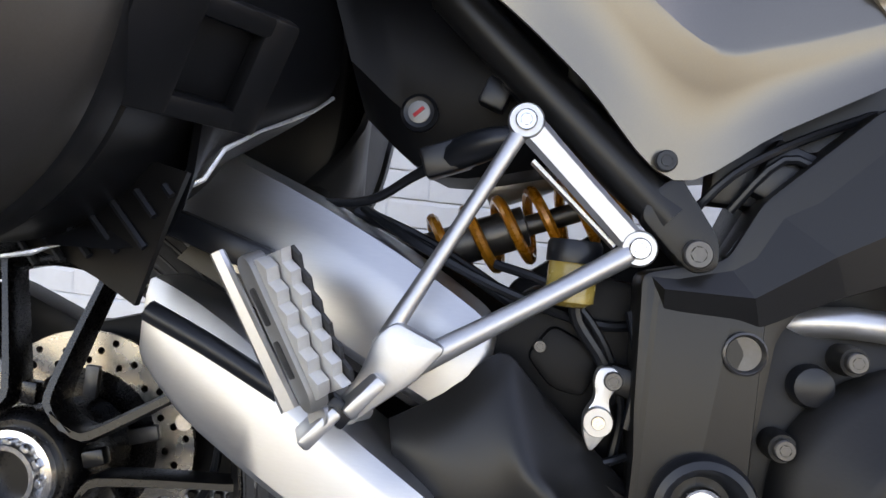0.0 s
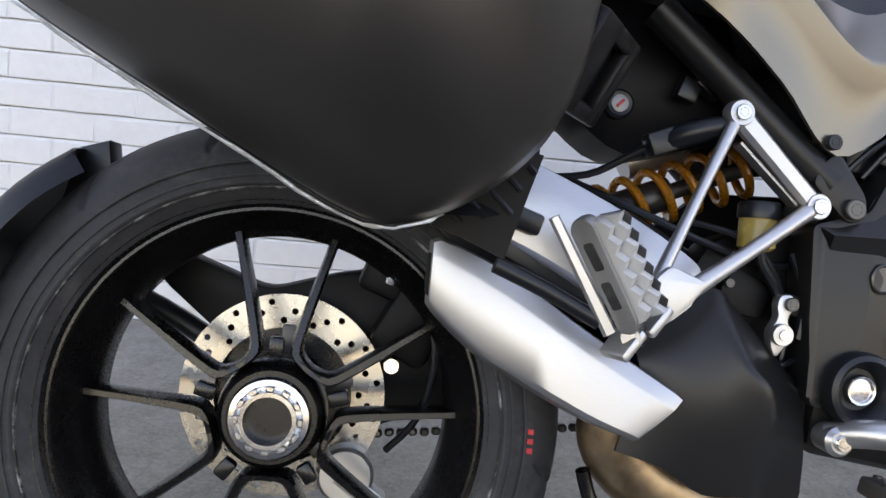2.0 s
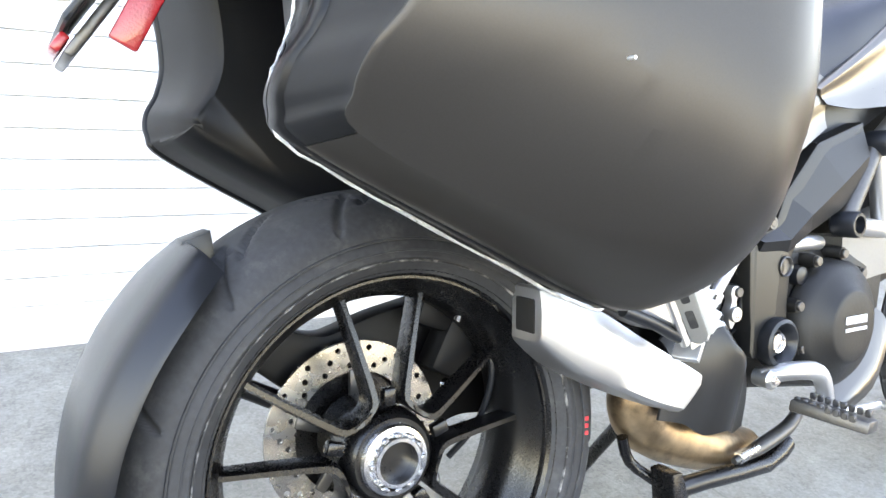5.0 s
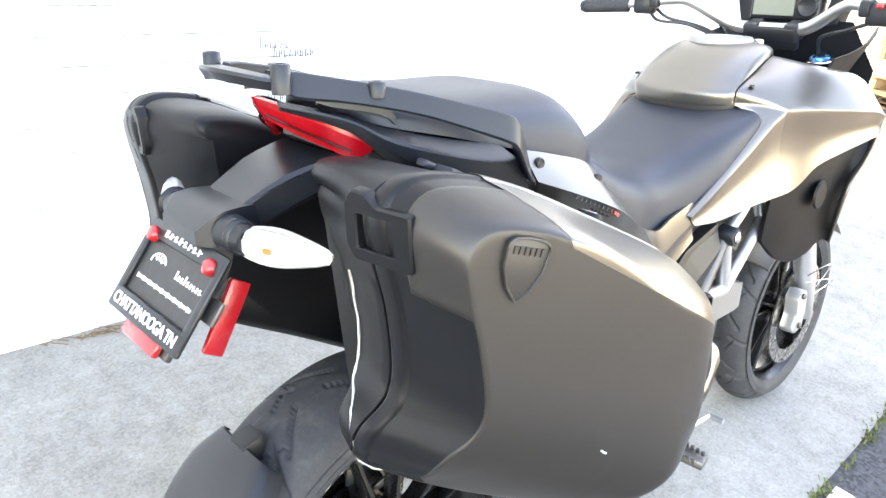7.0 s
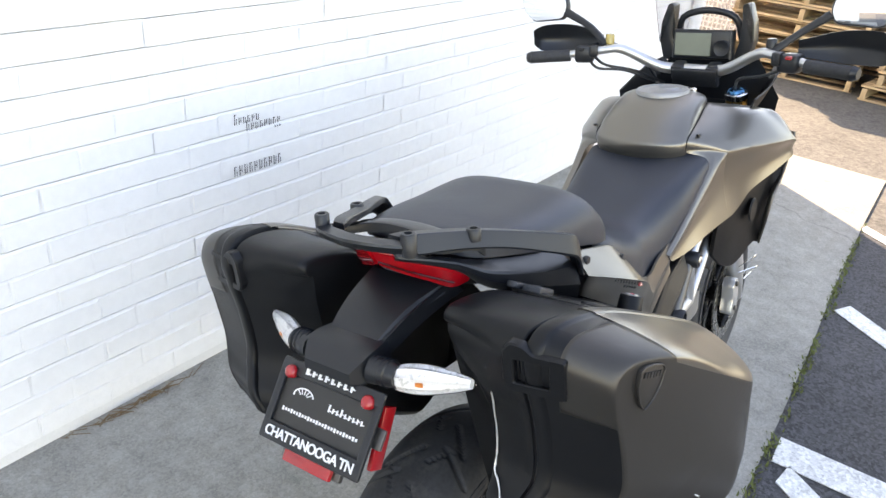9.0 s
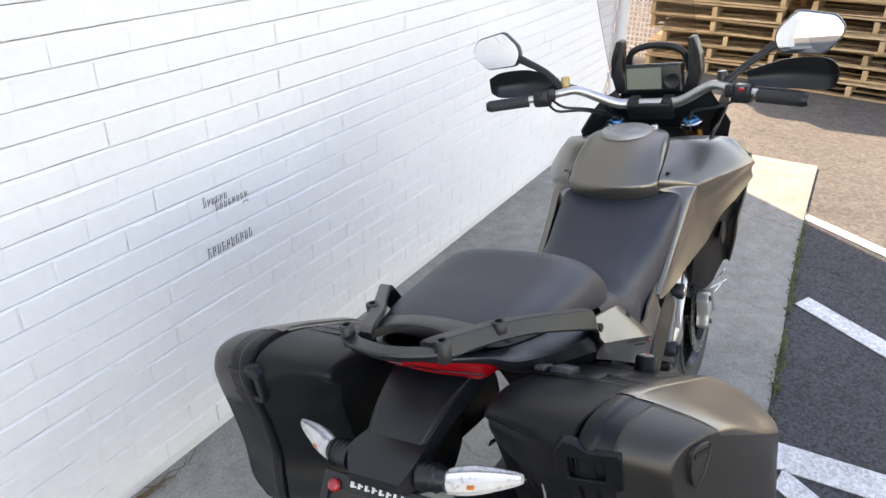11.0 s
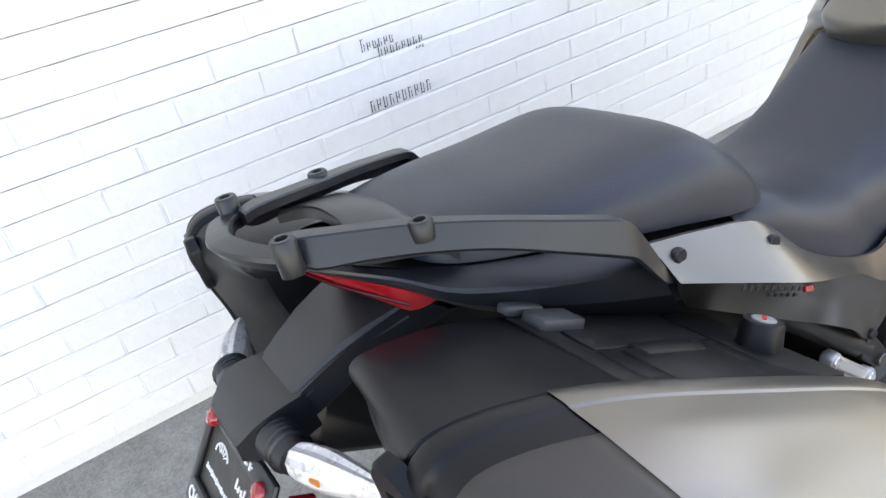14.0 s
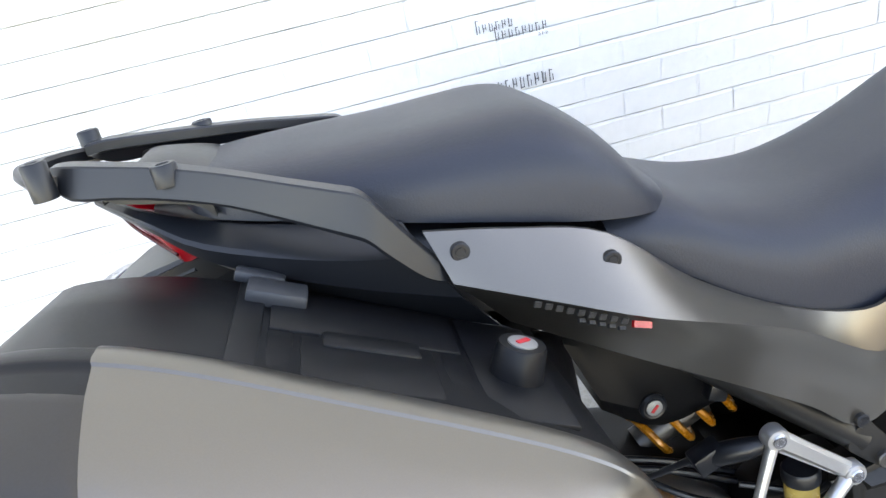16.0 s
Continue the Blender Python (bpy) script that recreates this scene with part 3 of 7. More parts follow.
part("hub", turned([(0.022, 0.065), (0.034, 0.06), (0.034, -0.06), (0.022, -0.065)], 24), WHEEL_BLACK, front_wheel)
for y in (-0.072, 0.067):
    part("brake_disc", disc_bmesh(0.118, 0.160, y, 0.005, 3), DISC_STEEL, front_wheel, "drilled steel brake disc", smooth=0)
# ---- bodywork ----
def both(name, make, material, label="", smooth=40, **kw):
    part(name, make(), material, bike, label, smooth)
    part(name, flip(make()), material, bike, label, smooth)


# seats: pillion hump, then the rider's hollow that climbs against the tank
pillion = [dome(-0.070, 0.03, 1.042, 1.047, 0.7), dome(-0.062, 0.085, 1.032, 1.056, 0.7), dome(-0.03, 0.118, 1.022, 1.060, 0.66), dome(0.05, 0.142, 1.005, 1.057, 0.6), dome(0.13, 0.155, 0.985, 1.053, 0.58), dome(0.20, 0.162, 0.968, 1.053, 0.56),
           dome(0.25, 0.165, 0.955, 1.052, 0.56), dome(0.285, 0.165, 0.946, 1.041, 0.58), dome(0.322, 0.160, 0.938, 1.009, 0.62), dome(0.350, 0.146, 0.932, 0.972, 0.68), dome(0.374, 0.118, 0.924, 0.947, 0.74), dome(0.390, 0.075, 0.916, 0.928, 0.8)]
part("pillion_seat", loft(pillion, 4), SEAT_VINYL, bike, "black grained vinyl passenger seat")
rider = [dome(x, w, zb, zt, e, y=y) for x, w, zb, zt, e, y in ((0.30, 0.150, 0.905, 0.945, 0.55, 0.010), (0.36, 0.160, 0.872, 0.948, 0.55, 0.010), (0.42, 0.166, 0.830, 0.917, 0.52, 0.010), (0.49, 0.164, 0.792, 0.893, 0.5, 0.008), (0.56, 0.147, 0.768, 0.888, 0.5, 0.006), (0.63, 0.144, 0.755, 0.899, 0.48, 0.003),
         (0.70, 0.148, 0.765, 0.918, 0.44, 0.0), (0.76, 0.153, 0.800, 0.936, 0.38, -0.002), (0.81, 0.156, 0.835, 0.950, 0.33, -0.002), (0.855, 0.158, 0.875, 0.961, 0.28, -0.002), (0.884, 0.158, 0.897, 0.966, 0.26, -0.002), (0.893, 0.152, 0.905, 0.960, 0.3, -0.002))]
part("rider_seat", loft(rider, 4), SEAT_VINYL, bike, "black grained vinyl rider seat rising to the tank")

# tank: the raised middle cover with its undercut lip, then the wings on either side
TANK_Y = 0.014


def tank_cover():
    rows = []
    for w, xe, xc, ze, zc, p in ((0.108, 0.880, 0.842, 0.970, 0.961, 1.0), (0.1155, 0.872, 0.829, 0.972, 0.9635, 1.0), (0.118, 0.869, 0.824, 0.980, 0.974, 1.0), (0.1195, 0.868, 0.822, 0.993, 0.989, 1.0), (0.1192, 0.872, 0.826, 1.002, 0.999, 0.95), (0.119, 0.884, 0.840, 1.009, 1.014, 0.85),
                                 (0.119, 0.908, 0.868, 1.020, 1.043, 0.75), (0.117, 0.945, 0.910, 1.034, 1.073, 0.7), (0.114, 0.985, 0.955, 1.049, 1.089, 0.65), (0.111, 1.022, 1.005, 1.0625, 1.094, 0.6), (0.100, 1.055, 1.050, 1.064, 1.091, 0.6), (0.080, 1.085, 1.090, 1.061, 1.079, 0.7), (0.055, 1.102, 1.112, 1.052, 1.062, 0.9)):
        row = []
        for k in range(17):
            a = math.pi * (k / 16 - 0.5)
            row.append((xe + (xc - xe) * math.cos(a) ** 1.15, TANK_Y + w * math.sin(a), ze + (zc - ze) * math.cos(a) ** p))
        rows.append(row)
    return sheet(rows, 4, 0.010, away=(0.4, 0, -1), across=1)


part("tank_cover", tank_cover(), BRONZE, bike, "satin bronze tank cover", smooth=28)
cap = part("tank_cap", turned([(0.068, -0.012), (0.068, -0.001), (0.065, 0.003), (0.052, 0.0045), (0.050, 0.0025), (0.034, 0.0030), (0.031, 0.0055), (0.010, 0.006)], 48, axis="z"), CAP_GREY, bike, "grey flush filler cap")
cap.matrix_basis = pose(1.004, TANK_Y, 1.0945, 0, -1, 0)
part("cap_hinge", turned([(0.011, -0.004), (0.011, 0.005), (0.007, 0.007)], 16, at=(0.052, -0.062, -0.008), axis="z"), CHROME, cap, "small bright screw beside the cap")


def wing():
    shelf = [[(0.655, -0.160, 0.786), (0.656, -0.163, 0.786), (0.657, -0.167, 0.785), (0.659, -0.171, 0.783)],
             [(0.715, -0.161, 0.821), (0.716, -0.166, 0.822), (0.718, -0.171, 0.821), (0.721, -0.175, 0.817)],
             [(0.775, -0.164, 0.858), (0.777, -0.169, 0.860), (0.779, -0.174, 0.859), (0.782, -0.178, 0.853)],
             [(0.840, -0.166, 0.902), (0.842, -0.172, 0.905), (0.845, -0.178, 0.904), (0.849, -0.183, 0.896)],
             [(0.893, -0.164, 0.949), (0.896, -0.172, 0.951), (0.903, -0.181, 0.951), (0.912, -0.190, 0.944)],
             [(0.872, -0.116, 0.973), (0.886, -0.136, 0.972), (0.908, -0.165, 0.969), (0.938, -0.196, 0.961)],
             [(0.869, -0.118, 0.988), (0.886, -0.138, 0.985), (0.912, -0.168, 0.978), (0.942, -0.1985, 0.9655)],
             [(0.873, -0.119, 1.003), (0.892, -0.140, 0.998), (0.920, -0.172, 0.986), (0.950, -0.203, 0.967)],
             [(0.905, -0.119, 1.019), (0.927, -0.149, 1.014), (0.965, -0.190, 0.998), (1.000, -0.227, 0.966)],
             [(0.960, -0.1165, 1.040), (0.988, -0.155, 1.035), (1.032, -0.205, 1.015), (1.070, -0.256, 0.962)],
             [(1.022, -0.111, 1.0625), (1.052, -0.156, 1.052), (1.098, -0.216, 1.031), (1.140, -0.279, 0.957)],
             [(1.095, -0.125, 1.052), (1.120, -0.170, 1.042), (1.158, -0.228, 1.026), (1.202, -0.291, 0.950)],
             [(1.172, -0.180, 1.034), (1.185, -0.207, 1.029), (1.205, -0.247, 1.013), (1.240, -0.294, 0.938)],
             [(1.245, -0.190, 1.004), (1.255, -0.208, 0.998), (1.270, -0.238, 0.985), (1.292, -0.272, 0.932)]]
    low = [(0.680, -0.170, 0.762), (0.740, -0.176, 0.758), (0.800, -0.184, 0.763), (0.860, -0.190, 0.770), (0.925, -0.198, 0.776), (0.975, -0.205, 0.780), (0.985, -0.207, 0.782), (0.998, -0.210, 0.784), (1.035, -0.216, 0.798), (1.066, -0.234, 0.838), (1.125, -0.262, 0.866), (1.195, -0.281, 0.885), (1.250, -0.288, 0.896), (1.292, -0.262, 0.896)]
    cols = []
    for up, q in zip(shelf, low):
        r, q = Vector(up[3]), Vector(q)
        hollow = min(0.010, 0.12 * (r - q).length)
        flank = [r, r.lerp(q, 0.06), r.lerp(q, 0.3) + Vector((0, hollow * 0.8, 0)), r.lerp(q, 0.55) + Vector((0, hollow, 0)), r.lerp(q, 0.8) + Vector((0, hollow * 0.5, 0)), q]
        cols.append(np.vstack([smooth_rows(up, 3)[:-1], smooth_rows(flank, 2)]).tolist())
    return sheet(cols, 4, 0.006, across=1)


both("side_fairing", wing, BRONZE, "satin bronze side fairing", smooth=28)
for o in bike.children:
    if o.name.startswith("side_fairing"):
        o.location.y = TANK_Y
for s in (-1, 1):
    # thin dark tube drawn for the shaded gap between cover and wing
    part("seam_shade", tube([(0.870, TANK_Y + s * 0.1165, 0.974), (0.867, TANK_Y + s * 0.1190, 0.988), (0.872, TANK_Y + s * 0.1195, 1.0035), (0.905, TANK_Y + s * 0.1192, 1.0205), (0.960, TANK_Y + s * 0.1168, 1.0418), (1.022, TANK_Y + s * 0.1113, 1.0645)], 0.0016, 6, 4), SHADED_BLACK, bike)
    part("fairing_screw", turned([(0.0055, 0), (0.0055, 0.004), (0.003, 0.005)], 12, at=(0.897, TANK_Y + s * 0.138, 1.009), axis="z"), BLACK_PLASTIC, bike)


def side_panel():
    rows = [((0.133, -0.174, 0.986), (0.146, -0.198, 0.944), (0.190, -0.164, 0.880)), ((0.205, -0.178, 0.970), (0.216, -0.222, 0.918), (0.245, -0.176, 0.848)), ((0.285, -0.181, 0.944), (0.291, -0.2365, 0.886), (0.305, -0.180, 0.810)),
            ((0.364, -0.172, 0.872), (0.374, -0.215, 0.844), (0.398, -0.184, 0.752)), ((0.450, -0.166, 0.816), (0.453, -0.190, 0.800), (0.468, -0.172, 0.700)), ((0.542, -0.156, 0.780), (0.547, -0.166, 0.736), (0.541, -0.151, 0.640)),
            ((0.600, -0.150, 0.792), (0.603, -0.156, 0.742), (0.612, -0.150, 0.682)), ((0.690, -0.144, 0.810), (0.690, -0.150, 0.772), (0.692, -0.150, 0.728))]
    cols = []
    for p, q, r in rows:
        p, q, r = Vector(p), Vector(q), Vector(r)
        up, down = p.lerp(q, 0.5), q.lerp(r, 0.5)
        a, b = q.lerp(r, 0.3), q.lerp(r, 0.72)
        cols.append([p, up + Vector((0, -0.0015, 0)), p.lerp(q, 0.93), q, q.lerp(r, 0.05), a + Vector((0, 0.003, 0)), down + Vector((0, 0.004, 0)), b + Vector((0, 0.003, 0)), r])
    return sheet([[tuple(v) for v in c] for c in cols], 5, 0.005, across=1)


both("seat_side_panel", side_panel, BRONZE, "satin bronze panel below the seat", smooth=22)
for at, t in (((0.158, -0.1870, 0.966), 0), ((0.279, -0.1995, 0.928), 0)):
    bolt("panel_screw", at, 0.0082, bike, BLACK_PLASTIC)
bolt("panel_screw", (0.533, -0.1565, 0.652), 0.0078, bike, BLACK_PLASTIC)
# faded model lettering on the panel: bars, and a small red tab
bm = bmesh.new()
for k in range(9):
    box(bm, (0.206 + 0.0080 * k, -0.2210 - 0.0019 * k, 0.917 - 0.0035 * k), (0.0060, 0.0016, 0.0050), (10, 23, 8))
for k in range(5):
    box(bm, (0.238 + 0.0075 * k, -0.2250 - 0.0016 * k, 0.894 - 0.0033 * k), (0.0055, 0.0040, 0.0032), (-30, 23, 8))
part("faded_lettering", bm, GREY_PRINT, bike, "dark faded model lettering", smooth=0)
bm = bmesh.new()
box(bm, (0.284, -0.2350, 0.881), (0.017, 0.0040, 0.0056), (-20, 24, 8))
part("red_tab", bm, RED_PLASTIC, bike, "small red tab", smooth=0)


# tail fairing below the rack
def tail_side():
    return sheet([[(-0.148, -0.028, 1.056), (-0.150, -0.034, 1.053), (-0.150, -0.035, 1.050), (-0.148, -0.034, 1.047), (-0.146, -0.028, 1.044)],
                  [(-0.098, -0.088, 1.044), (-0.097, -0.100, 1.039), (-0.097, -0.102, 1.036), (-0.095, -0.102, 1.030), (-0.090, -0.098, 1.022)],
                  [(-0.045, -0.104, 1.024), (-0.046, -0.130, 1.012), (-0.047, -0.133, 1.008), (-0.042, -0.130, 0.992), (-0.030, -0.112, 0.974)],
                  [(0.050, -0.128, 1.002), (0.050, -0.162, 0.985), (0.051, -0.166, 0.981), (0.060, -0.162, 0.952), (0.072, -0.142, 0.922)],
                  [(0.120, -0.146, 0.990), (0.128, -0.178, 0.972), (0.130, -0.182, 0.967), (0.152, -0.180, 0.922), (0.182, -0.160, 0.876)]], 4, 0.006, across=1)


both("tail_fairing", tail_side, BLACK_PLASTIC, "matt black tail fairing", smooth=25)
bm = loft([dome(-0.112, 0.012, 1.005, 1.025, 0.6), dome(-0.06, 0.070, 0.98, 1.026, 0.6), dome(0.0, 0.120, 0.965, 1.022, 0.6), dome(0.14, 0.16, 0.90, 0.995, 0.6), dome(0.32, 0.15, 0.84, 0.93, 0.6)], 4)
part("tail_core", bm, BLACK_PLASTIC, bike)
# tail light: a wide red V
def light_half():
    return sheet([[(-0.160, -0.004, 1.057), (-0.156, -0.004, 1.050), (-0.150, -0.004, 1.040), (-0.142, -0.004, 1.027)],
                  [(-0.136, -0.046, 1.046), (-0.135, -0.046, 1.039), (-0.130, -0.042, 1.028), (-0.120, -0.034, 1.010)],
                  [(-0.108, -0.082, 1.033), (-0.108, -0.082, 1.027), (-0.104, -0.076, 1.014), (-0.097, -0.066, 0.996)],
                  [(-0.082, -0.104, 1.018), (-0.083, -0.104, 1.013), (-0.082, -0.100, 1.002), (-0.080, -0.092, 0.986)],
                  [(-0.058, -0.114, 1.005), (-0.058, -0.114, 1.002), (-0.059, -0.112, 0.998), (-0.061, -0.109, 0.993)]], 3, 0.010, away=(1, 0.3, 0), across=1)


def light_lines():
    return tube([(-0.1475, -0.006, 1.035), (-0.128, -0.042, 1.021), (-0.102, -0.0745, 1.0065), (-0.082, -0.098, 0.996)], 0.0019, 6, 3)


both("light_line", light_lines, DARK_LENS, "dark divider in the tail light")
both("tail_light", light_half, RED_LENS, "red tail light with wide wings", smooth=12)

# luggage rack with hand grips
def rack_arm():
    rows = []
    for x, y, z, h, w in ((-0.178, -0.056, 1.103, 0.017, 0.013), (-0.160, -0.068, 1.103, 0.030, 0.016), (-0.120, -0.086, 1.096, 0.028, 0.015), (-0.072, -0.108, 1.087, 0.027, 0.016), (-0.02, -0.140, 1.075, 0.027, 0.014),
                          (0.030, -0.172, 1.061, 0.031, 0.014), (0.066, -0.194, 1.051, 0.035, 0.0145), (0.082, -0.199, 1.044, 0.037, 0.0145), (0.095, -0.199, 1.026, 0.036, 0.014), (0.118, -0.194, 0.988, 0.026, 0.012), (0.136, -0.188, 0.960, 0.010, 0.009)):
        rows.append([(x, y - w * 0.50, z), (x, y - w * 0.62, z - 0.0015), (x - h * 0.08, y - w * 1.12, z - h * 0.90), (x - h * 0.10, y - w * 0.98, z - h), (x - h * 0.06, y - w * 0.45, z - h * 0.95), (x, y + w * 0.1, z - min(h * 0.8, 0.014)), (x, y + w, z - min(h * 0.7, 0.011)), (x, y + w, z - 0.002), (x, y + w * 0.9, z)])
    return loft(rows, 3)


rack = part("luggage_rack", rack_arm(), BLACK_PLASTIC, bike, "matt black luggage rack with hand grips", smooth=24)
part("rack_arm", flip(rack_arm()), BLACK_PLASTIC, rack, smooth=24)
hoop = [(-0.176, -0.078, 1.092), (-0.190, -0.066, 1.095), (-0.206, -0.040, 1.099), (-0.214, -0.012, 1.101), (-0.215, 0.004, 1.101), (-0.210, 0.026, 1.100), (-0.200, 0.056, 1.097), (-0.188, 0.074, 1.094), (-0.176, 0.080, 1.092)]
rows = []
for k, (x, y, z) in enumerate(smooth_rows(hoop, 3).tolist()):
    out = Vector((x + 0.10, y * 0.9, 0)).normalized()
    w = 0.013
    rows.append([(x + out.x * a * w, y + out.y * a * w, z + dz) for a, dz in ((1, 0.0), (0.9, 0.004), (-0.8, 0.004), (-1, 0.0), (-0.9, -0.010), (0.5, -0.011))])
bm = loft(rows, 1)
part("rear_hoop", bm, BLACK_PLASTIC, rack)
web = [[(x, y, z - 0.10 * y * y / 0.08) for y in np.linspace(-w, w, 7)] for x, w, z in ((-0.112, 0.086, 1.084), (-0.108, 0.086, 1.087), (-0.085, 0.094, 1.084), (-0.060, 0.110, 1.076), (-0.042, 0.118, 1.064))]
part("rack_web", sheet([[(x - 0.030 * (abs(y) / 0.09) ** 3 * (k < 3), y, z) for x, y, z in row] for k, row in enumerate(web)], 3, 0.012, away=(0, 0, -1)), BLACK_PLASTIC, rack)
for s in (-1, 1):
    for x, y, z, h in ((-0.182, 0.084, 1.086, 0.028), (-0.071, 0.117, 1.078, 0.013)):
        part("rack_post", turned([(0.0112, z - 0.006), (0.0115, z + h - 0.002), (0.0100, z + h), (0.006, z + h), (0.005, z + h - 0.006)], 20, at=(x, s * y, 0), axis="z"), BLACK_PLASTIC, rack)
# number-plate carrier: a tapered arm down and back from the tail
arm = [[(-0.078, -w, 0.985), (-0.078, -w - 0.006, 0.970), (-0.02, -w, 0.950), (-0.02, w, 0.950), (-0.078, w + 0.006, 0.970), (-0.078, w, 0.985)] for w in (0.07,)]
arm += [[(-0.15, -0.055, 0.968), (-0.15, -0.062, 0.955), (-0.115, -0.055, 0.93), (-0.115, 0.055, 0.93), (-0.15, 0.062, 0.955), (-0.15, 0.055, 0.968)],
        [(-0.215, -0.042, 0.932), (-0.215, -0.050, 0.92), (-0.195, -0.042, 0.898), (-0.195, 0.042, 0.898), (-0.215, 0.050, 0.92), (-0.215, 0.042, 0.932)]]
carrier = part("plate_carrier", loft(arm, 3), BLACK_PLASTIC, bike, "black plastic number-plate carrier arm")
for s in (-1, 1):
    bm = sheet([[(-0.065, s * 0.075, 0.985), (-0.04, s * 0.085, 0.965)], [(-0.15, s * 0.063, 0.962), (-0.125, s * 0.066, 0.938)], [(-0.215, s * 0.05, 0.93), (-0.195, s * 0.05, 0.905)]], 3, 0.006, away=(0, -s, 0))
    part("carrier_rail", bm, BLACK_PLASTIC, carrier)
bm = loft([[(-0.195, -0.055, 0.938), (-0.195, 0.055, 0.938), (-0.19, 0.058, 0.898), (-0.19, -0.058, 0.898)], [(-0.240, -0.060, 0.937), (-0.240, 0.060, 0.937), (-0.240, 0.062, 0.893), (-0.240, -0.062, 0.893)], [(-0.270, -0.045, 0.915), (-0.270, 0.045, 0.915), (-0.270, 0.046, 0.898), (-0.270, -0.046, 0.898)]], 3)
part("carrier_head", bm, BLACK_PLASTIC, carrier)
# plate, its frame and lettering, in a leaning plane
PLATE_TURN = Euler((radians(54), 0, radians(-90))).to_matrix().to_4x4()
PLATE = Matrix.Translation((-0.2925, 0.0, 0.843)) @ PLATE_TURN
W, H = 0.205, 0.128


def flat_frame(w, h, bar_b, bar_t, bar_s, d):
    bm = bmesh.new()
    box(bm, (0, -h / 2 + bar_b / 2, 0), (w, bar_b, d), bevel=0.004)
    box(bm, (0, h / 2 - bar_t / 2, 0), (w, bar_t, d), bevel=0.004)
    for s in (-1, 1):
        box(bm, (s * (w / 2 - bar_s / 2), 0, 0), (bar_s, h - 0.012, d * 0.9), bevel=0.003)
    return bm


frame_ob = part("plate_frame", flat_frame(W, H, 0.030, 0.024, 0.014, 0.008), BLACK_PLASTIC, carrier, "black plate frame with white lettering")
frame_ob.matrix_basis = PLATE
bm = bmesh.new()
box(bm, (0, 0.004, -0.004), (W - 0.02, H - 0.02, 0.002), bevel=0.0008, seg=1)
insert = part("plate_insert", bm, GREY_PRINT, carrier, "dark dealer plate insert with white print", smooth=0)
insert.matrix_basis = PLATE
lettering("CHATTANOOGA TN", 0.0205, PLATE @ pose(0, -H / 2 + 0.0150, 0.0046), WHITE_PRINT, carrier, "plate_lettering", spread=0.9)
bm = bmesh.new()
for k, (w, h) in enumerate(((0.010, 0.014), (0.007, 0.008), (0.007, 0.008), (0.007, 0.012), (0.007, 0.008), (0.006, 0.008), (0.007, 0.008), (0.006, 0.008))):
    box(bm, (-0.046 + 0.0128 * k, H / 2 - 0.0125 + (h - 0.008) / 2, 0.0046), (w * 0.62, h, 0.0012))
    box(bm, (-0.042 + 0.0128 * k, H / 2 - 0.0145 + 0.003 * (k % 2), 0.0046), (w * 0.7, 0.0022, 0.0012))
for k in range(9):
    h = 0.011 if k in (0, 3) else 0.007
    box(bm, (0.010 + 0.0080 * k, 0.012 + (h - 0.007) / 2, -0.0026), (0.0030, h, 0.0012))
    box(bm, (0.0135 + 0.0080 * k, 0.0105 + 0.0025 * (k % 2), -0.0026), (0.0032, 0.0016, 0.0012))
for k in range(26):
    box(bm, (-0.076 + 0.0060 * k, -0.012, -0.0026), (0.0034, 0.0042 if k % 3 else 0.0062, 0.0012))
plate_print = part("plate_print", bm, WHITE_PRINT, carrier, smooth=0)
plate_print.matrix_basis, plate_print["kind"] = PLATE, "stuff"
bm = tube([(-0.045 + 0.020 * math.cos(a), 0.014 + 0.012 * math.sin(a), -0.0026) for a in np.linspace(0.2, 3.3, 12)], 0.0012, 5)
for k in range(5):
    a = radians(30 + 28 * k)
    box(bm, (-0.045 + 0.013 * math.cos(a), 0.014 + 0.008 * math.sin(a), -0.0026), (0.010, 0.0014, 0.0012), (0, 0, math.degrees(a)))
part("plate_emblem", bm, WHITE_PRINT, carrier, "thin white line emblem", smooth=0).matrix_basis = PLATE
for s in (-1, 1):
    part("reflector_bolt", turned([(0.0105, 0.0), (0.0105, 0.008), (0.008, 0.011), (0.003, 0.012)], 20, at=(s * 0.078, 0.044, 0), axis="z"), RED_PLASTIC, carrier, "red reflector bolt").matrix_basis = PLATE
bm = bmesh.new()
box(bm, (0.002, -H / 2 - 0.008, -0.006), (0.095, 0.020, 0.010), bevel=0.003)
part("lower_reflector", bm, RED_PLASTIC, carrier, "red lower reflector").matrix_basis = PLATE
bm = bmesh.new()
box(bm, (0, 0, 0), (0.027, 0.009, 0.095), bevel=0.0025)
part("side_reflector", bm, RED_PLASTIC, carrier, "tall red side reflector").matrix_basis = pose(-0.260, -0.088, 0.818, 0, 28, 0)
bm = bmesh.new()
box(bm, (W / 2 - 0.006, 0.0, -0.015), (0.03, 0.03, 0.006), bevel=0.002)
box(bm, (0.0, -0.02, -0.018), (0.12, 0.12, 0.010), bevel=0.003)
part("plate_bracket", bm, STEEL_DARK, carrier).matrix_basis = PLATE
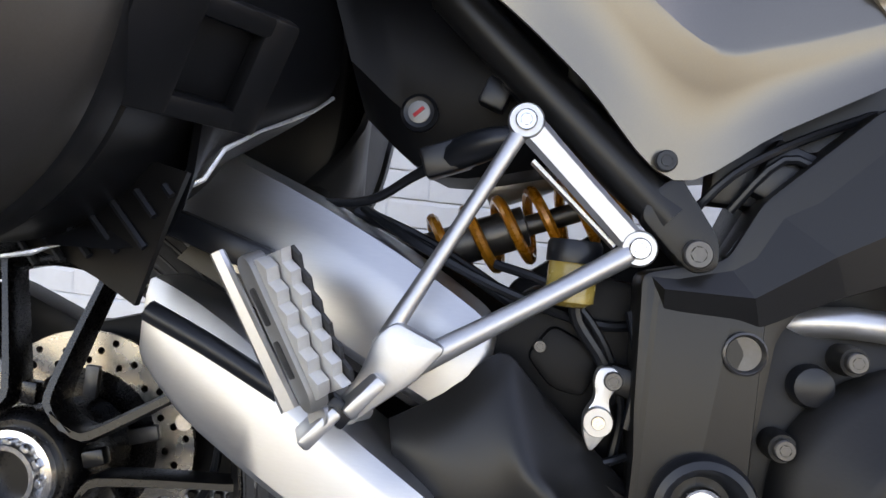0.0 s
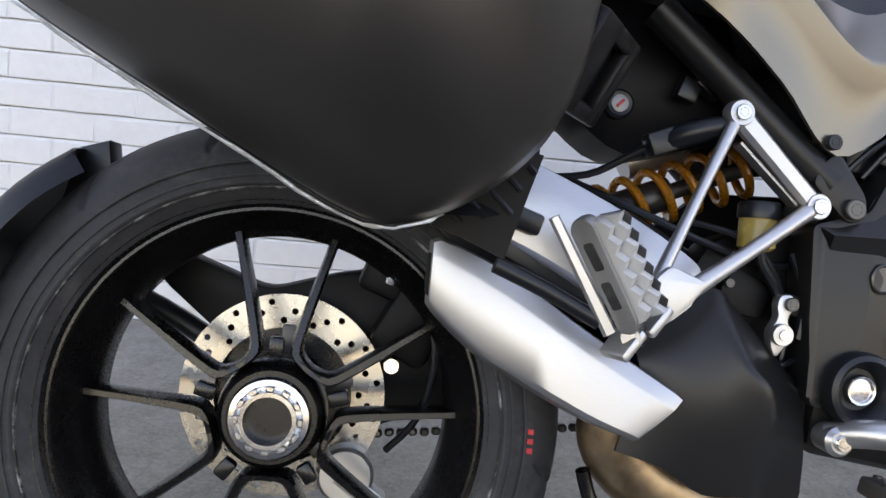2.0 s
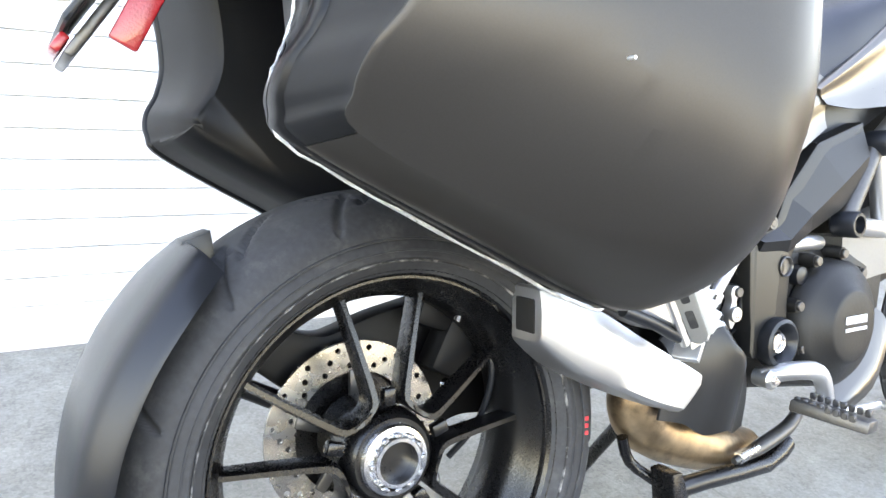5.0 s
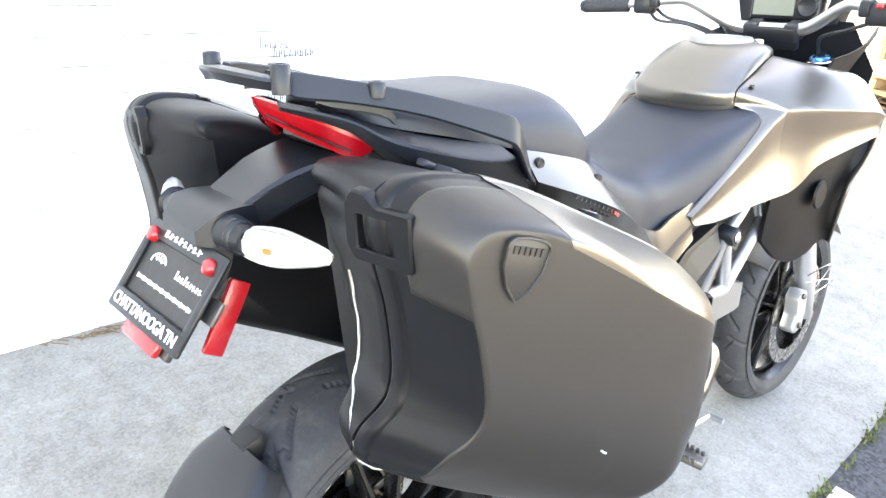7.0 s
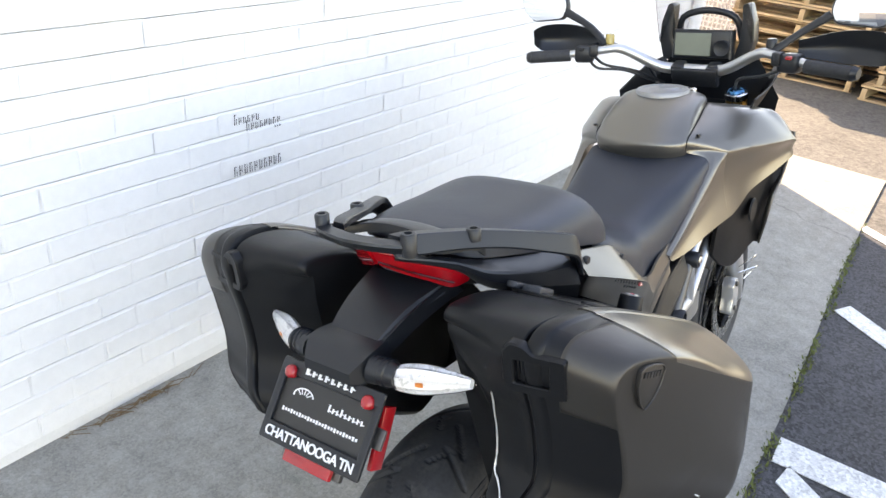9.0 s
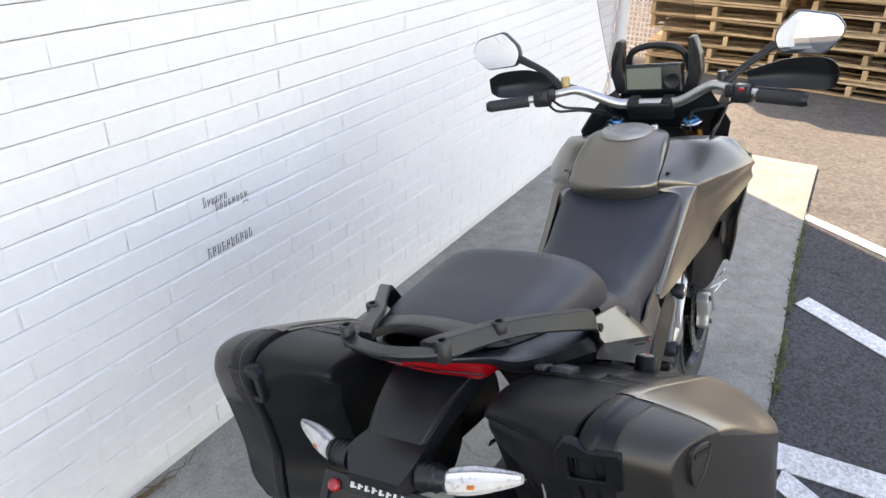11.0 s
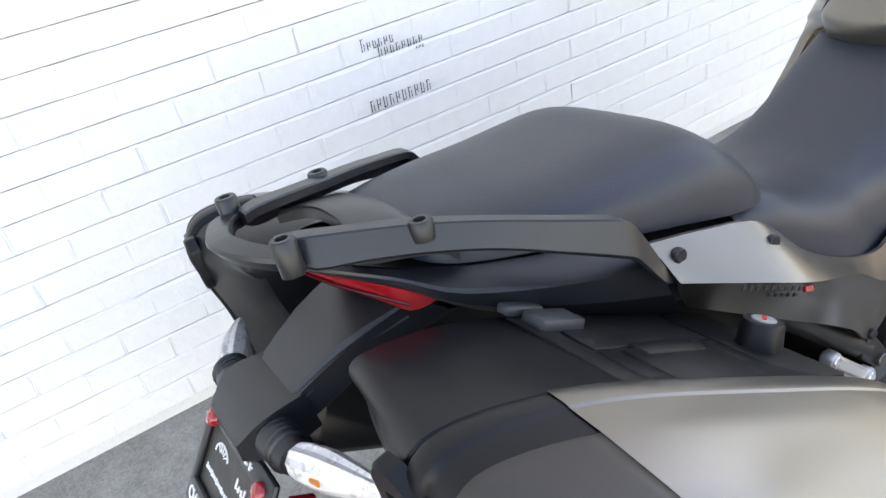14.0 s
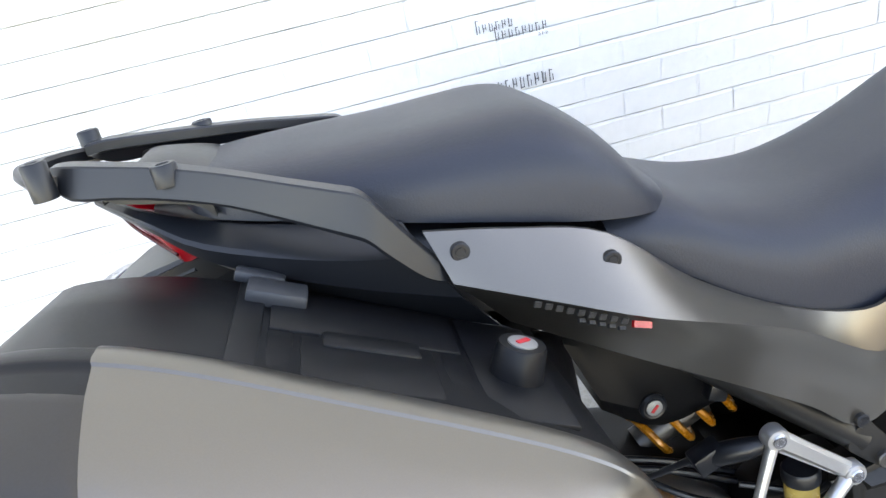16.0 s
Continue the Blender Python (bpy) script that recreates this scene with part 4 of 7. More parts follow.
# turn signals on ribbed stalks
for s, base in ((-1, (-0.236, -0.06, 0.912)), (1, (-0.236, 0.06, 0.912))):
    x, y, z = base
    stalk = part("turn_signal", tube([(x, y, z), (x + 0.004, y + s * 0.03, z), (x + 0.004, y + s * 0.045, z)], (0.021, 0.020, 0.016), 16), BLACK_PLASTIC, bike, "clear-lensed turn signal on a black rubber stalk")
    bm = bmesh.new()
    for k in range(4):
        turned([(0.018, 0), (0.0222, 0.0025), (0.018, 0.005)], 16, at=(x + 0.004, y + s * (0.006 + 0.009 * k), z), bm=bm)
    part("ribs", bm, BLACK_PLASTIC, stalk)
    rows = []
    for f, a, b in ((0, 0.016, 0.016), (0.12, 0.021, 0.022), (0.4, 0.022, 0.024), (0.75, 0.014, 0.016), (0.95, 0.007, 0.009), (1.0, 0.002, 0.003)):
        p = Vector((x + 0.004 + 0.045 * f, y + s * (0.038 + 0.108 * f), z - 0.003))
        rows.append([p + Vector((a * math.cos(t) * 0.8, 0, b * math.sin(t))) for t in np.arange(16) / 16 * 2 * math.pi])
    lens = part("lens", loft(rows, 3), SIGNAL_GLASS, stalk, "clear ribbed lens")
    lens.visible_shadow = False
    inner = []
    for j, row in enumerate(rows[:-1]):
        mid = sum(row, Vector()) / len(row)
        inner.append([mid + (q - mid) * (0.86 if k % 2 else 0.74) for k, q in enumerate(row)])
    part("reflector", loft(inner, 2), WHITE_LENS, lens, "faceted silver reflector", smooth=8)
    part("bulb", tube([(x + 0.0065, y + s * 0.074, z - 0.004), (x + 0.0085, y + s * 0.084, z - 0.004)], 0.0036, 10), AMBER, stalk, "amber bulb behind the lens")
# the tail sits a little towards the wall
for o in list(bike.children):
    if o.name.split(".")[0] in ("pillion_seat", "luggage_rack", "plate_carrier", "turn_signal", "tail_light", "light_line", "tail_core"):
        o.location.y += 0.014
rack.location = (0.010, 0.008, -0.008)
# ---- panniers ----
PROFILE = [(-0.166, 1.020), (-0.202, 0.990), (-0.198, 0.940), (-0.184, 0.880), (-0.177, 0.810), (-0.186, 0.770), (-0.204, 0.738), (-0.206, 0.708), (-0.186, 0.678), (-0.05, 0.603), (0.075, 0.539), (0.125, 0.537), (0.172, 0.560), (0.210, 0.600), (0.231, 0.655), (0.239, 0.730), (0.237, 0.800), (0.222, 0.848), (0.180, 0.886), (0.06, 0.947), (-0.07, 1.005)]
CENTRE = (0.03, 0.775)


def case_outline(n=6):
    P = np.array(PROFILE + PROFILE[:1])
    Q = np.array([crom(np.vstack([PROFILE[-1:], P, PROFILE[1:2]]), 1 + k / n) for k in range(n * len(PROFILE))])
    t = np.roll(Q, -1, 0) - np.roll(Q, 1, 0)
    t /= np.linalg.norm(t, axis=1)[:, None]
    N = np.stack([-t[:, 1], t[:, 0]], 1)
    if ((Q - np.array(CENTRE)) * N).sum() < 0:
        N = -N
    for _ in range(3):
        N = (np.roll(N, 1, 0) + 2 * N + np.roll(N, -1, 0))
        N /= np.linalg.norm(N, axis=1)[:, None]
    return Q, N


def seam_y(x, z):
    """Depth of the parting seam: it runs outwards to the front and tucks in below."""
    return -0.277 - 0.19 * (x + 0.19) + 0.032 * np.clip((0.775 - z) / 0.08, 0, 1)


def insets(N, r, t, b, f):
    return r * np.maximum(0, -N[:, 0]) ** 2 + f * np.maximum(0, N[:, 0]) ** 2 + t * np.maximum(0, N[:, 1]) ** 2 + b * np.maximum(0, -N[:, 1]) ** 2


# share of the way from the inner wall to the seam, then how far in behind, above, below and before
BODY_RINGS = [(0.0, 0.052, 0.026, 0.034, 0.026), (0.02, 0.050, 0.018, 0.03, 0.02), (0.08, 0.044, 0.012, 0.02, 0.012), (0.45, 0.026, 0.009, 0.012, 0.008), (0.75, 0.012, 0.007, 0.008, 0.006), (0.95, 0.003, 0.006, 0.005, 0.004), (0.963, 0.005, 0.008, 0.008, 0.007), (0.967, 0.014, 0.016, 0.016, 0.016), (1.02, 0.02, 0.02, 0.02, 0.02)]
# distance beyond the seam, then the same
RIM_RINGS = [(-0.002, 0.02, 0.02, 0.02, 0.02), (0.001, 0.003, 0.003, 0.003, 0.003), (0.0025, 0.0005, 0.0, 0.0, 0.0), (0.006, -0.001, -0.001, 0.0, 0.0), (0.020, 0.0005, -0.001, 0.0, 0.0), (0.0235, 0.002, 0.0, 0.001, 0.001), (0.0255, 0.0055, 0.002, 0.002, 0.002)]
# angle round the face, width of its shoulder, how straight the shoulder is
SHOULDER = [(-180, 0.120, 1.0), (-172, 0.115, 1.0), (-166, 0.105, 1.0), (-160, 0.09, 0.8), (-152, 0.07, 0.3), (-135, 0.06, 0.0), (-95, 0.176, 0.0), (-70, 0.44, 0.0), (-45, 0.726, 0.0), (-20, 0.42, 0.0), (0, 0.378, 0.0), (40, 0.378, 0.0), (85, 0.378, 0.1), (110, 0.21, 0.2), (132, 0.11, 0.6), (150, 0.085, 0.95), (165, 0.095, 1.0), (180, 0.120, 1.0)]


def case_body(tuck):
    Q, N = case_outline()
    rows = []
    for a, r, t, b, f in BODY_RINGS:
        r = r * (0.25 + 0.75 * np.clip((Q[:, 1] - 0.90) / 0.08, 0, 1)) if tuck > 0.05 else r
        P = Q - N * insets(N, r, t, b, f)[:, None]
        low = np.clip((0.965 - Q[:, 1]) / 0.09, 0, 1) * np.clip((0.12 - Q[:, 0]) / 0.16, 0, 1)
        inner = -0.126 - tuck * low * low * (3 - 2 * low)
        y = inner * (1 - a) + seam_y(Q[:, 0], Q[:, 1]) * a
        rows.append(np.stack([P[:, 0], y, P[:, 1]], 1).tolist())
    bm = bmesh.new()
    grid_mesh(bm, rows, ring=True, caps=True)
    return bm


def case_surface():
    Q, N = case_outline()
    rows = []
    seam = seam_y(Q[:, 0], Q[:, 1])
    for d, r, t, b, f in RIM_RINGS:
        P = Q - N * insets(N, r, t, b, f)[:, None]
        rows.append(np.stack([P[:, 0], seam - d, P[:, 1]], 1).tolist())
    R = P - np.array(CENTRE)
    ang = np.degrees(np.arctan2(R[:, 1], R[:, 0]))
    T = np.array(SHOULDER)
    w, straight = np.interp(ang, T[:, 0], T[:, 1]), np.interp(ang, T[:, 0], T[:, 2])
    for _ in range(9):
        w = (np.roll(w, 1) + 2 * w + np.roll(w, -1)) / 4
        straight = (np.roll(straight, 1) + 2 * straight + np.roll(straight, -1)) / 4
    low = seam - RIM_RINGS[-1][0]
    for u in (0.03, 0.08, 0.13, 0.18, 0.26, 0.38, 0.5, 0.62, 0.74, 0.85, 0.93, 0.97, 1.0, 1.03, 1.1, 1.25, 1.45, 1.65, 1.85, 1.97):
        f = w * u if u <= 1 else w + (1 - w) * (u - 1)
        X, Z = CENTRE[0] + R[:, 0] * (1 - f), CENTRE[1] + R[:, 1] * (1 - f)
        full = -0.395 - 0.30 * (np.clip(X, -0.2, 0.16) + 0.16) - 0.012 * (1 - ((X - 0.03) / 0.2) ** 2).clip(0) + 5 * np.clip(X - 0.08, 0, 1) ** 2
        # the face falls away to the rim above the slanting lower edge
        s = np.clip(((X + 0.2) * 0.472 + (Z - 0.655) * 0.881) / 0.20, 0, 1)
        rim = seam_y(X, Z) - RIM_RINGS[-1][0]
        full = full + (rim - full) * (1 - s) ** 2.6
        v = min(u, 1.0)
        flat = v if v < 0.93 else 0.93 + 0.07 * (1 - (1 - (v - 0.93) / 0.07) ** 2)
        g = (1 - straight) * math.sqrt(1 - (1 - v) ** 2.2) + straight * flat
        top = v / 0.13 * 0.27 if v < 0.13 else 0.27 + 0.73 * (1 - (1 - (v - 0.13) / 0.87) ** 1.7)
        ridge = np.interp(ang, (20, 50, 140, 158), (0, 1, 1, 0))
        g = g * (1 - ridge) + top * ridge
        rows.append(np.stack([X, low + (full - low) * g, Z], 1).tolist())
    bm = bmesh.new()
    mark = bm.faces.layers.int.new("cover")
    verts = grid_mesh(bm, rows, ring=True, caps=True)
    ring_of = {v: i for i, row in enumerate(verts) for v in row}
    side_of = {v: 2 if ang[k] > 147 or ang[k] < -155 else 1 if ang[k] > 111 else 0 for row in verts for k, v in enumerate(row)}
    crease = len(RIM_RINGS) + 11
    for f in bm.faces:
        first = min(ring_of[v] for v in f.verts)
        zone = min(side_of[v] for v in f.verts)
        f[mark] = 1 if first >= (len(RIM_RINGS) - 1, len(RIM_RINGS) + 2, crease)[zone] else 0
    return bm


def split_case(which, side):
    """The lid cut into its rear rim, its painted cover and its top strip."""
    bm = case_surface()
    cuts = [((-0.078, 0, 0.965), (0.52, 0, 0.86)), ((-0.078, 0, 0.97), (0.96, 0, 0.28))]
    for co, no in cuts:
        bmesh.ops.bisect_plane(bm, geom=bm.verts[:] + bm.edges[:] + bm.faces[:], plane_co=co, plane_no=no, dist=1e-5)
    gone = []
    for f in bm.faces:
        c = f.calc_center_median()
        strip = (c.x + 0.078) * 0.52 + (c.z - 0.965) * 0.86 > 0 and (c.x + 0.078) * 0.96 + (c.z - 0.97) * 0.28 > 0 and c.y < seam_y(c.x, c.z) - 0.0018
        cover = not strip and f[bm.faces.layers.int["cover"]] == 1
        kind = "strip" if strip else "cover" if cover else "rim"
        if kind != which:
            gone.append(f)
    bmesh.ops.delete(bm, geom=gone, context="FACES")
    if which != "rim":
        bm.normal_update()
        bmesh.ops.recalc_face_normals(bm, faces=bm.faces)
        out = 1 if sum((f.normal.y for f in bm.faces)) < 0 else -1
        moves = [(v, v.normal * (0.0014 if which == "strip" else 0.0012) * out) for v in bm.verts]
        for v, d in moves:
            v.co += d
        rimloop = [e for e in bm.edges if e.is_boundary]
        ext = bmesh.ops.extrude_edge_only(bm, edges=rimloop)
        for v in [g for g in ext["geom"] if isinstance(g, bmesh.types.BMVert)]:
            v.co -= Vector((0, -0.004, 0)) + (v.co - Vector((0.04, -0.3, 0.8))).normalized() * 0.003
    return flip(bm) if side > 0 else bm


def make_case(side, label):
    case = thing("pannier", label, "pannier", group="panniers on the motorcycle", at=LEAN)
    m = (lambda b: flip(b)) if side > 0 else (lambda b: b)
    body = part("shell", m(case_body(0.080 if side < 0 else 0.015)), CASE_PLASTIC, case)
    part("lid", split_case("rim", side), CASE_PLASTIC, case, "matt black lid rim")
    part("cover", split_case("cover", side), CASE_PAINT, case, "dark bronze painted cover", smooth=70)
    part("top_strip", split_case("strip", side), BRONZE, case, "satin bronze top strip", smooth=20)
    # latch on the rear edge, hooked over the seam
    turn = pose(-0.203 if side < 0 else -0.197, -0.295, 0.968, 0, -4, 9) @ Matrix.Diagonal((1, 1, 0.86, 1))
    y0, y1, z0, z1 = 0.030, -0.022, -0.024, 0.024
    ring = rounded([(0.046, 0.030), (0.036, 0.046), (0.018, 0.044), (0.004, 0.030), (-0.040, 0.030), (-0.040, -0.040), (0.036, -0.040), (0.046, -0.022)], 0.005)
    hole = rounded([(y0, z1 - 0.006), (y1 + 0.004, z1 - 0.006), (y1 + 0.004, z0), (y0, z0)], 0.003)
    bm = bmesh.new()
    loops = []
    for pts, x in ((ring, 0.014), (ring, 0.002), ([(a * 0.95, b * 0.95) for a, b in ring], -0.001), ([(a * 1.06, b * 1.06) for a, b in hole], -0.001), (hole, 0.001), (hole, 0.012)):
        loops.append([bm.verts.new((x, a, b)) for a, b in pts])
    for A, B in ((loops[0], loops[1]), (loops[1], loops[2]), (loops[3], loops[4]), (loops[4], loops[5])):
        for k in range(len(A)):
            bm.faces.new((A[k], A[(k + 1) % len(A)], B[(k + 1) % len(B)], B[k]))
    bm.faces.new(loops[5])
    edges = [bm.edges.get((L[k], L[(k + 1) % len(L)])) for L in (loops[2], loops[3]) for k in range(len(L))]
    bmesh.ops.triangle_fill(bm, use_beauty=True, edges=edges)
    bmesh.ops.recalc_face_normals(bm, faces=bm.faces)
    bm.transform(turn)
    latch = part("latch", m(bm), CASE_PLASTIC, case, "black plastic latch", smooth=30)
    bm = bmesh.new()
    box(bm, (0.009, 0.010, -0.004), (0.010, 0.026, 0.040), bevel=0.003)
    bm.transform(turn)
    part("latch_tongue", m(bm), CASE_PLASTIC, latch)
    # shield-shaped badge pressed into the cover
    shield = [(-0.026, 0.026), (-0.018, 0.032), (0.0, 0.034), (0.018, 0.032), (0.026, 0.026), (0.024, 0.0), (0.014, -0.022), (0.0, -0.036), (-0.014, -0.022), (-0.024, 0.0)]
    bm = plate(rounded(shield, 0.004), -0.0025, 0.006, 0.0015)
    badge = part("badge", m(bm) if side > 0 else bm, CASE_PAINT, case, "embossed shield badge")
    bm = tube([(x, -0.0028, z) for x, z in rounded(shield, 0.004)] + [(shield[0][0] + 0.001, -0.0028, shield[0][1])], 0.0016, 6)
    for k in range(6):
        box(bm, (-0.0165 + 0.0066 * k, -0.0034, 0.020), (0.0046, 0.002, 0.0085))
    part("badge_rim", m(bm) if side > 0 else bm, CASE_PAINT, badge)
    badge.matrix_basis = pose(-0.128, 0.4125 * side, 0.950, 0, 14, 18 * side) @ Matrix.Diagonal((0.9, 1, 0.9, 1))
    if side < 0:
        bm = bmesh.new()
        box(bm, (-0.008, 0.03, 0), (0.006, 0.06, 0.06), bevel=0.002)
        front_latch = part("front_latch", bm, CASE_PLASTIC, case, "black plastic latch")
        front_latch.matrix_basis = pose(0.238, -0.318, 0.661, 0, 28, -32)
        for name, at, size in (("latch_arm", (0, 0.03, 0.030), (0.014, 0.055, 0.014)), ("latch_arm", (0, 0.03, -0.030), (0.014, 0.055, 0.014)), ("latch_block", (0, -0.008, 0), (0.016, 0.040, 0.074)), ("latch_hook", (0, 0.062, 0), (0.014, 0.022, 0.074))):
            bm = bmesh.new()
            box(bm, at, size, bevel=0.0035)
            part(name, bm, CASE_PLASTIC, front_latch)
    # pegs along the lower edge and hinge lugs
    for x, y, z in ((-0.033, 0.459, 0.733),):
        part("peg", turned([(0.0013, -0.004), (0.0013, 0.0025), (0.0008, 0.0030)], 10, at=(x, side * y, z), axis="y"), FOIL, case)
    for x, z in ((-0.13, 0.662), (-0.105, 0.648), (0.02, 0.580), (0.05, 0.564)):
        bm = bmesh.new()
        box(bm, (x, side * (0.278 + 0.13 * (x + 0.13)), z - 0.004), (0.028, 0.022, 0.012), (0, 28, 0), bevel=0.003)
        part("hinge_lug", bm, CASE_PLASTIC, case)
    # torn foil edge tape along the seam below and behind
    Q, N = case_outline()
    rnd = random.Random(3)
    pick = [(float(p[0]), float(p[1])) for p in Q]
    start = min(range(len(pick)), key=lambda k: abs(pick[k][1] - 0.905) + (9 if pick[k][0] > -0.1 else 0))
    pick = pick[start:] + pick[:start]
    stop = next(k for k, p in enumerate(pick) if p[0] > 0.17 and p[1] > 0.575)
    pts = []
    for x, z in pick[:stop]:
        rear, front = min(1.0, max(0.0, (0.765 - z) / 0.09)) if x < 0 else 1.0, min(1.0, max(0.0, (x - 0.10) / 0.09))
        y = 0.213 + (0.046 + 0.039 * min(1.0, max(0.0, (x + 0.2) / 0.29))) * rear ** 0.6 - 0.075 * front
        inward = 0.008 * (1 - rear) + 0.006 * front
        pts.append((x + inward * (1 if x < 0 else -1) + rnd.uniform(-0.0008, 0.0008), side * y, z - 0.003 * rear + rnd.uniform(-0.0008, 0.0008)))
    for x, y, z in ((0.222, 0.215, 0.600), (0.227, 0.20, 0.622), (0.236, 0.16, 0.643), (0.245, 0.118, 0.660), (0.253, 0.085, 0.676), (0.260, 0.058, 0.692)):
        pts.append((x + rnd.uniform(-0.001, 0.001), side * y, z + rnd.uniform(-0.001, 0.001)))
    if side < 0:
        part("edge_tape", tube(pts, [0.0009 + 0.0013 * rnd.random() for _ in pts], 6), FOIL, case, "torn silvery edge tape")
    # the body's chin that reaches inwards below the tail
    bm = sheet([[(0.150, -0.262, 0.545), (0.165, -0.235, 0.560), (0.175, -0.19, 0.585), (0.18, -0.13, 0.62)], [(0.216, -0.243, 0.560), (0.224, -0.209, 0.617), (0.242, -0.13, 0.655), (0.258, -0.065, 0.688)], [(0.226, -0.236, 0.66), (0.232, -0.20, 0.72), (0.248, -0.13, 0.76), (0.258, -0.075, 0.79)], [(0.20, -0.22, 0.80), (0.21, -0.19, 0.82), (0.22, -0.14, 0.84), (0.22, -0.12, 0.84)]], 4, 0.008, away=(-0.8, 0.2, 0.3))
    part("chin", m(bm), CASE_PLASTIC, case)
    # plates, carry handle, lock and hook on top
    def top_plate(x0, x1, y0, y1, lift=0.0, h=0.007, bevel=0.002):
        x, y = (x0 + x1) / 2, (y0 + y1) / 2
        b = bmesh.new()
        box(b, (x, y, 0.9655 - 0.49 * x + lift), ((x1 - x0) * 1.11, y1 - y0, h), (0, 26.1, 0), bevel=bevel)
        return b

    part("top_plate", m(top_plate(-0.024, -0.004, -0.306, -0.150)), CASE_PLASTIC, case)
    part("top_plate", m(top_plate(0.138, 0.196, -0.330, -0.170)), CASE_PLASTIC, case)
    part("top_plate", m(top_plate(0.0, 0.134, -0.238, -0.165)), CASE_PLASTIC, case)
    handle = part("carry_handle", m(top_plate(0.022, 0.112, -0.318, -0.246, 0.0015)), CASE_PLASTIC, case)
    bm = top_plate(0.0, 0.017, -0.318, -0.242)
    b2 = top_plate(0.117, 0.134, -0.324, -0.242)
    part("handle_frame", m(bm), CASE_PLASTIC, case)
    part("handle_frame", m(b2), CASE_PLASTIC, case)
    part("grip", m(top_plate(0.036, 0.104, -0.262, -0.236, 0.0025, 0.010, 0.004)), CASE_PLASTIC, handle)
    hook = part("hook", m(top_plate(-0.016, 0.028, -0.196, -0.164, 0.007, 0.014, 0.003)), HOOK_GREY, case, "grey plastic mounting hook")
    part("hook_tab", m(top_plate(-0.026, 0.012, -0.160, -0.142, 0.009, 0.010, 0.003)), HOOK_GREY, hook)
    lock = part("lock_housing", turned([(0.0225, -0.012), (0.0215, 0.0), (0.0195, 0.024), (0.018, 0.027), (0.012, 0.027)], 28, axis="z"), CASE_PLASTIC, case)
    lock.matrix_basis = pose(0.170, side * 0.262, 0.885, 0, 22, 0)
    part("lock_barrel", turned([(0.0115, 0.022), (0.0115, 0.0283), (0.010, 0.0288)], 20, axis="z"), PEG_GREY, lock, "steel lock barrel")
    bm = bmesh.new()
    box(bm, (0, 0, 0.0292), (0.013, 0.004, 0.0012), (0, 0, 35))
    part("lock_mark", bm, RED_PAINT, lock, "red lock mark", smooth=0)
    return case


make_case(-1, "black hard pannier with bronze top strip and torn edge tape")
make_case(1, "black hard pannier on the wall side with closed rear latch").location.y += 0.026
# ---- exhaust ----
def muffler(rows_xz, ys, bulge, n=6):
    """A flattened silencer body: stations of (upper point, lower point), between the flank distances ys."""
    rows = []
    for i, ((xu, zu), (xl, zl)) in enumerate(rows_xz):
        y_in, y_out = ys[i]
        u, l = Vector((xu, zu)), Vector((xl, zl))
        ring = []
        for f, y in ((0.0, y_in), (0.0, y_in * 0.4 + y_out * 0.6), (0.01, y_out * 0.84 + y_in * 0.16), (0.03, y_out * 0.93 + y_in * 0.07), (0.22, y_out), (0.26, y_out - bulge * 0.1), (0.5, y_out - bulge * 0.5), (0.86, y_out - bulge * 0.2), (0.93, y_out * 0.96 + y_in * 0.04), (0.985, y_out * 0.82 + y_in * 0.18), (1.0, y_out * 0.5 + y_in * 0.5), (1.0, y_in)):
            p = u.lerp(l, f)
            ring.append((p.x, y, p.y))
        rows.append(ring)
    return rows


lower = muffler([((0.153, 0.519), (0.153, 0.461)), ((0.160, 0.526), (0.158, 0.452)), ((0.205, 0.510), (0.196, 0.419)), ((0.245, 0.489), (0.230, 0.400)), ((0.290, 0.460), (0.270, 0.380)), ((0.340, 0.430), (0.310, 0.363)), ((0.392, 0.400), (0.342, 0.354)), ((0.398, 0.394), (0.349, 0.350))],
                [(-0.085, -0.138), (-0.082, -0.145), (-0.080, -0.156), (-0.080, -0.164), (-0.080, -0.172), (-0.082, -0.179), (-0.085, -0.184), (-0.09, -0.180)], 0.003)
silencer = part("silencer", loft(lower, 2), ALU, bike, "brushed aluminium silencer", smooth=32)
# flat dark plate painted as the shade inside the outlet opening
bm = bmesh.new()
box(bm, (0.1535, -0.111, 0.490), (0.005, 0.036, 0.042), (0, 0, 0), bevel=0.002)
part("outlet", bm, OUTLET_SHADE, silencer, "dark plate for the shaded exhaust outlet")
upper = muffler([((0.172, 0.640), (0.150, 0.560)), ((0.205, 0.627), (0.185, 0.535)), ((0.272, 0.601), (0.250, 0.508)), ((0.343, 0.569), (0.318, 0.474)), ((0.401, 0.537), (0.380, 0.445)), ((0.422, 0.521), (0.403, 0.440)), ((0.428, 0.506), (0.421, 0.452))],
                [(-0.04, -0.116), (-0.04, -0.124), (-0.04, -0.131), (-0.04, -0.136), (-0.04, -0.138), (-0.045, -0.137), (-0.05, -0.130)], 0.010)
part("upper_silencer", loft(upper, 4), ALU, bike, "brushed aluminium upper silencer", smooth=32)
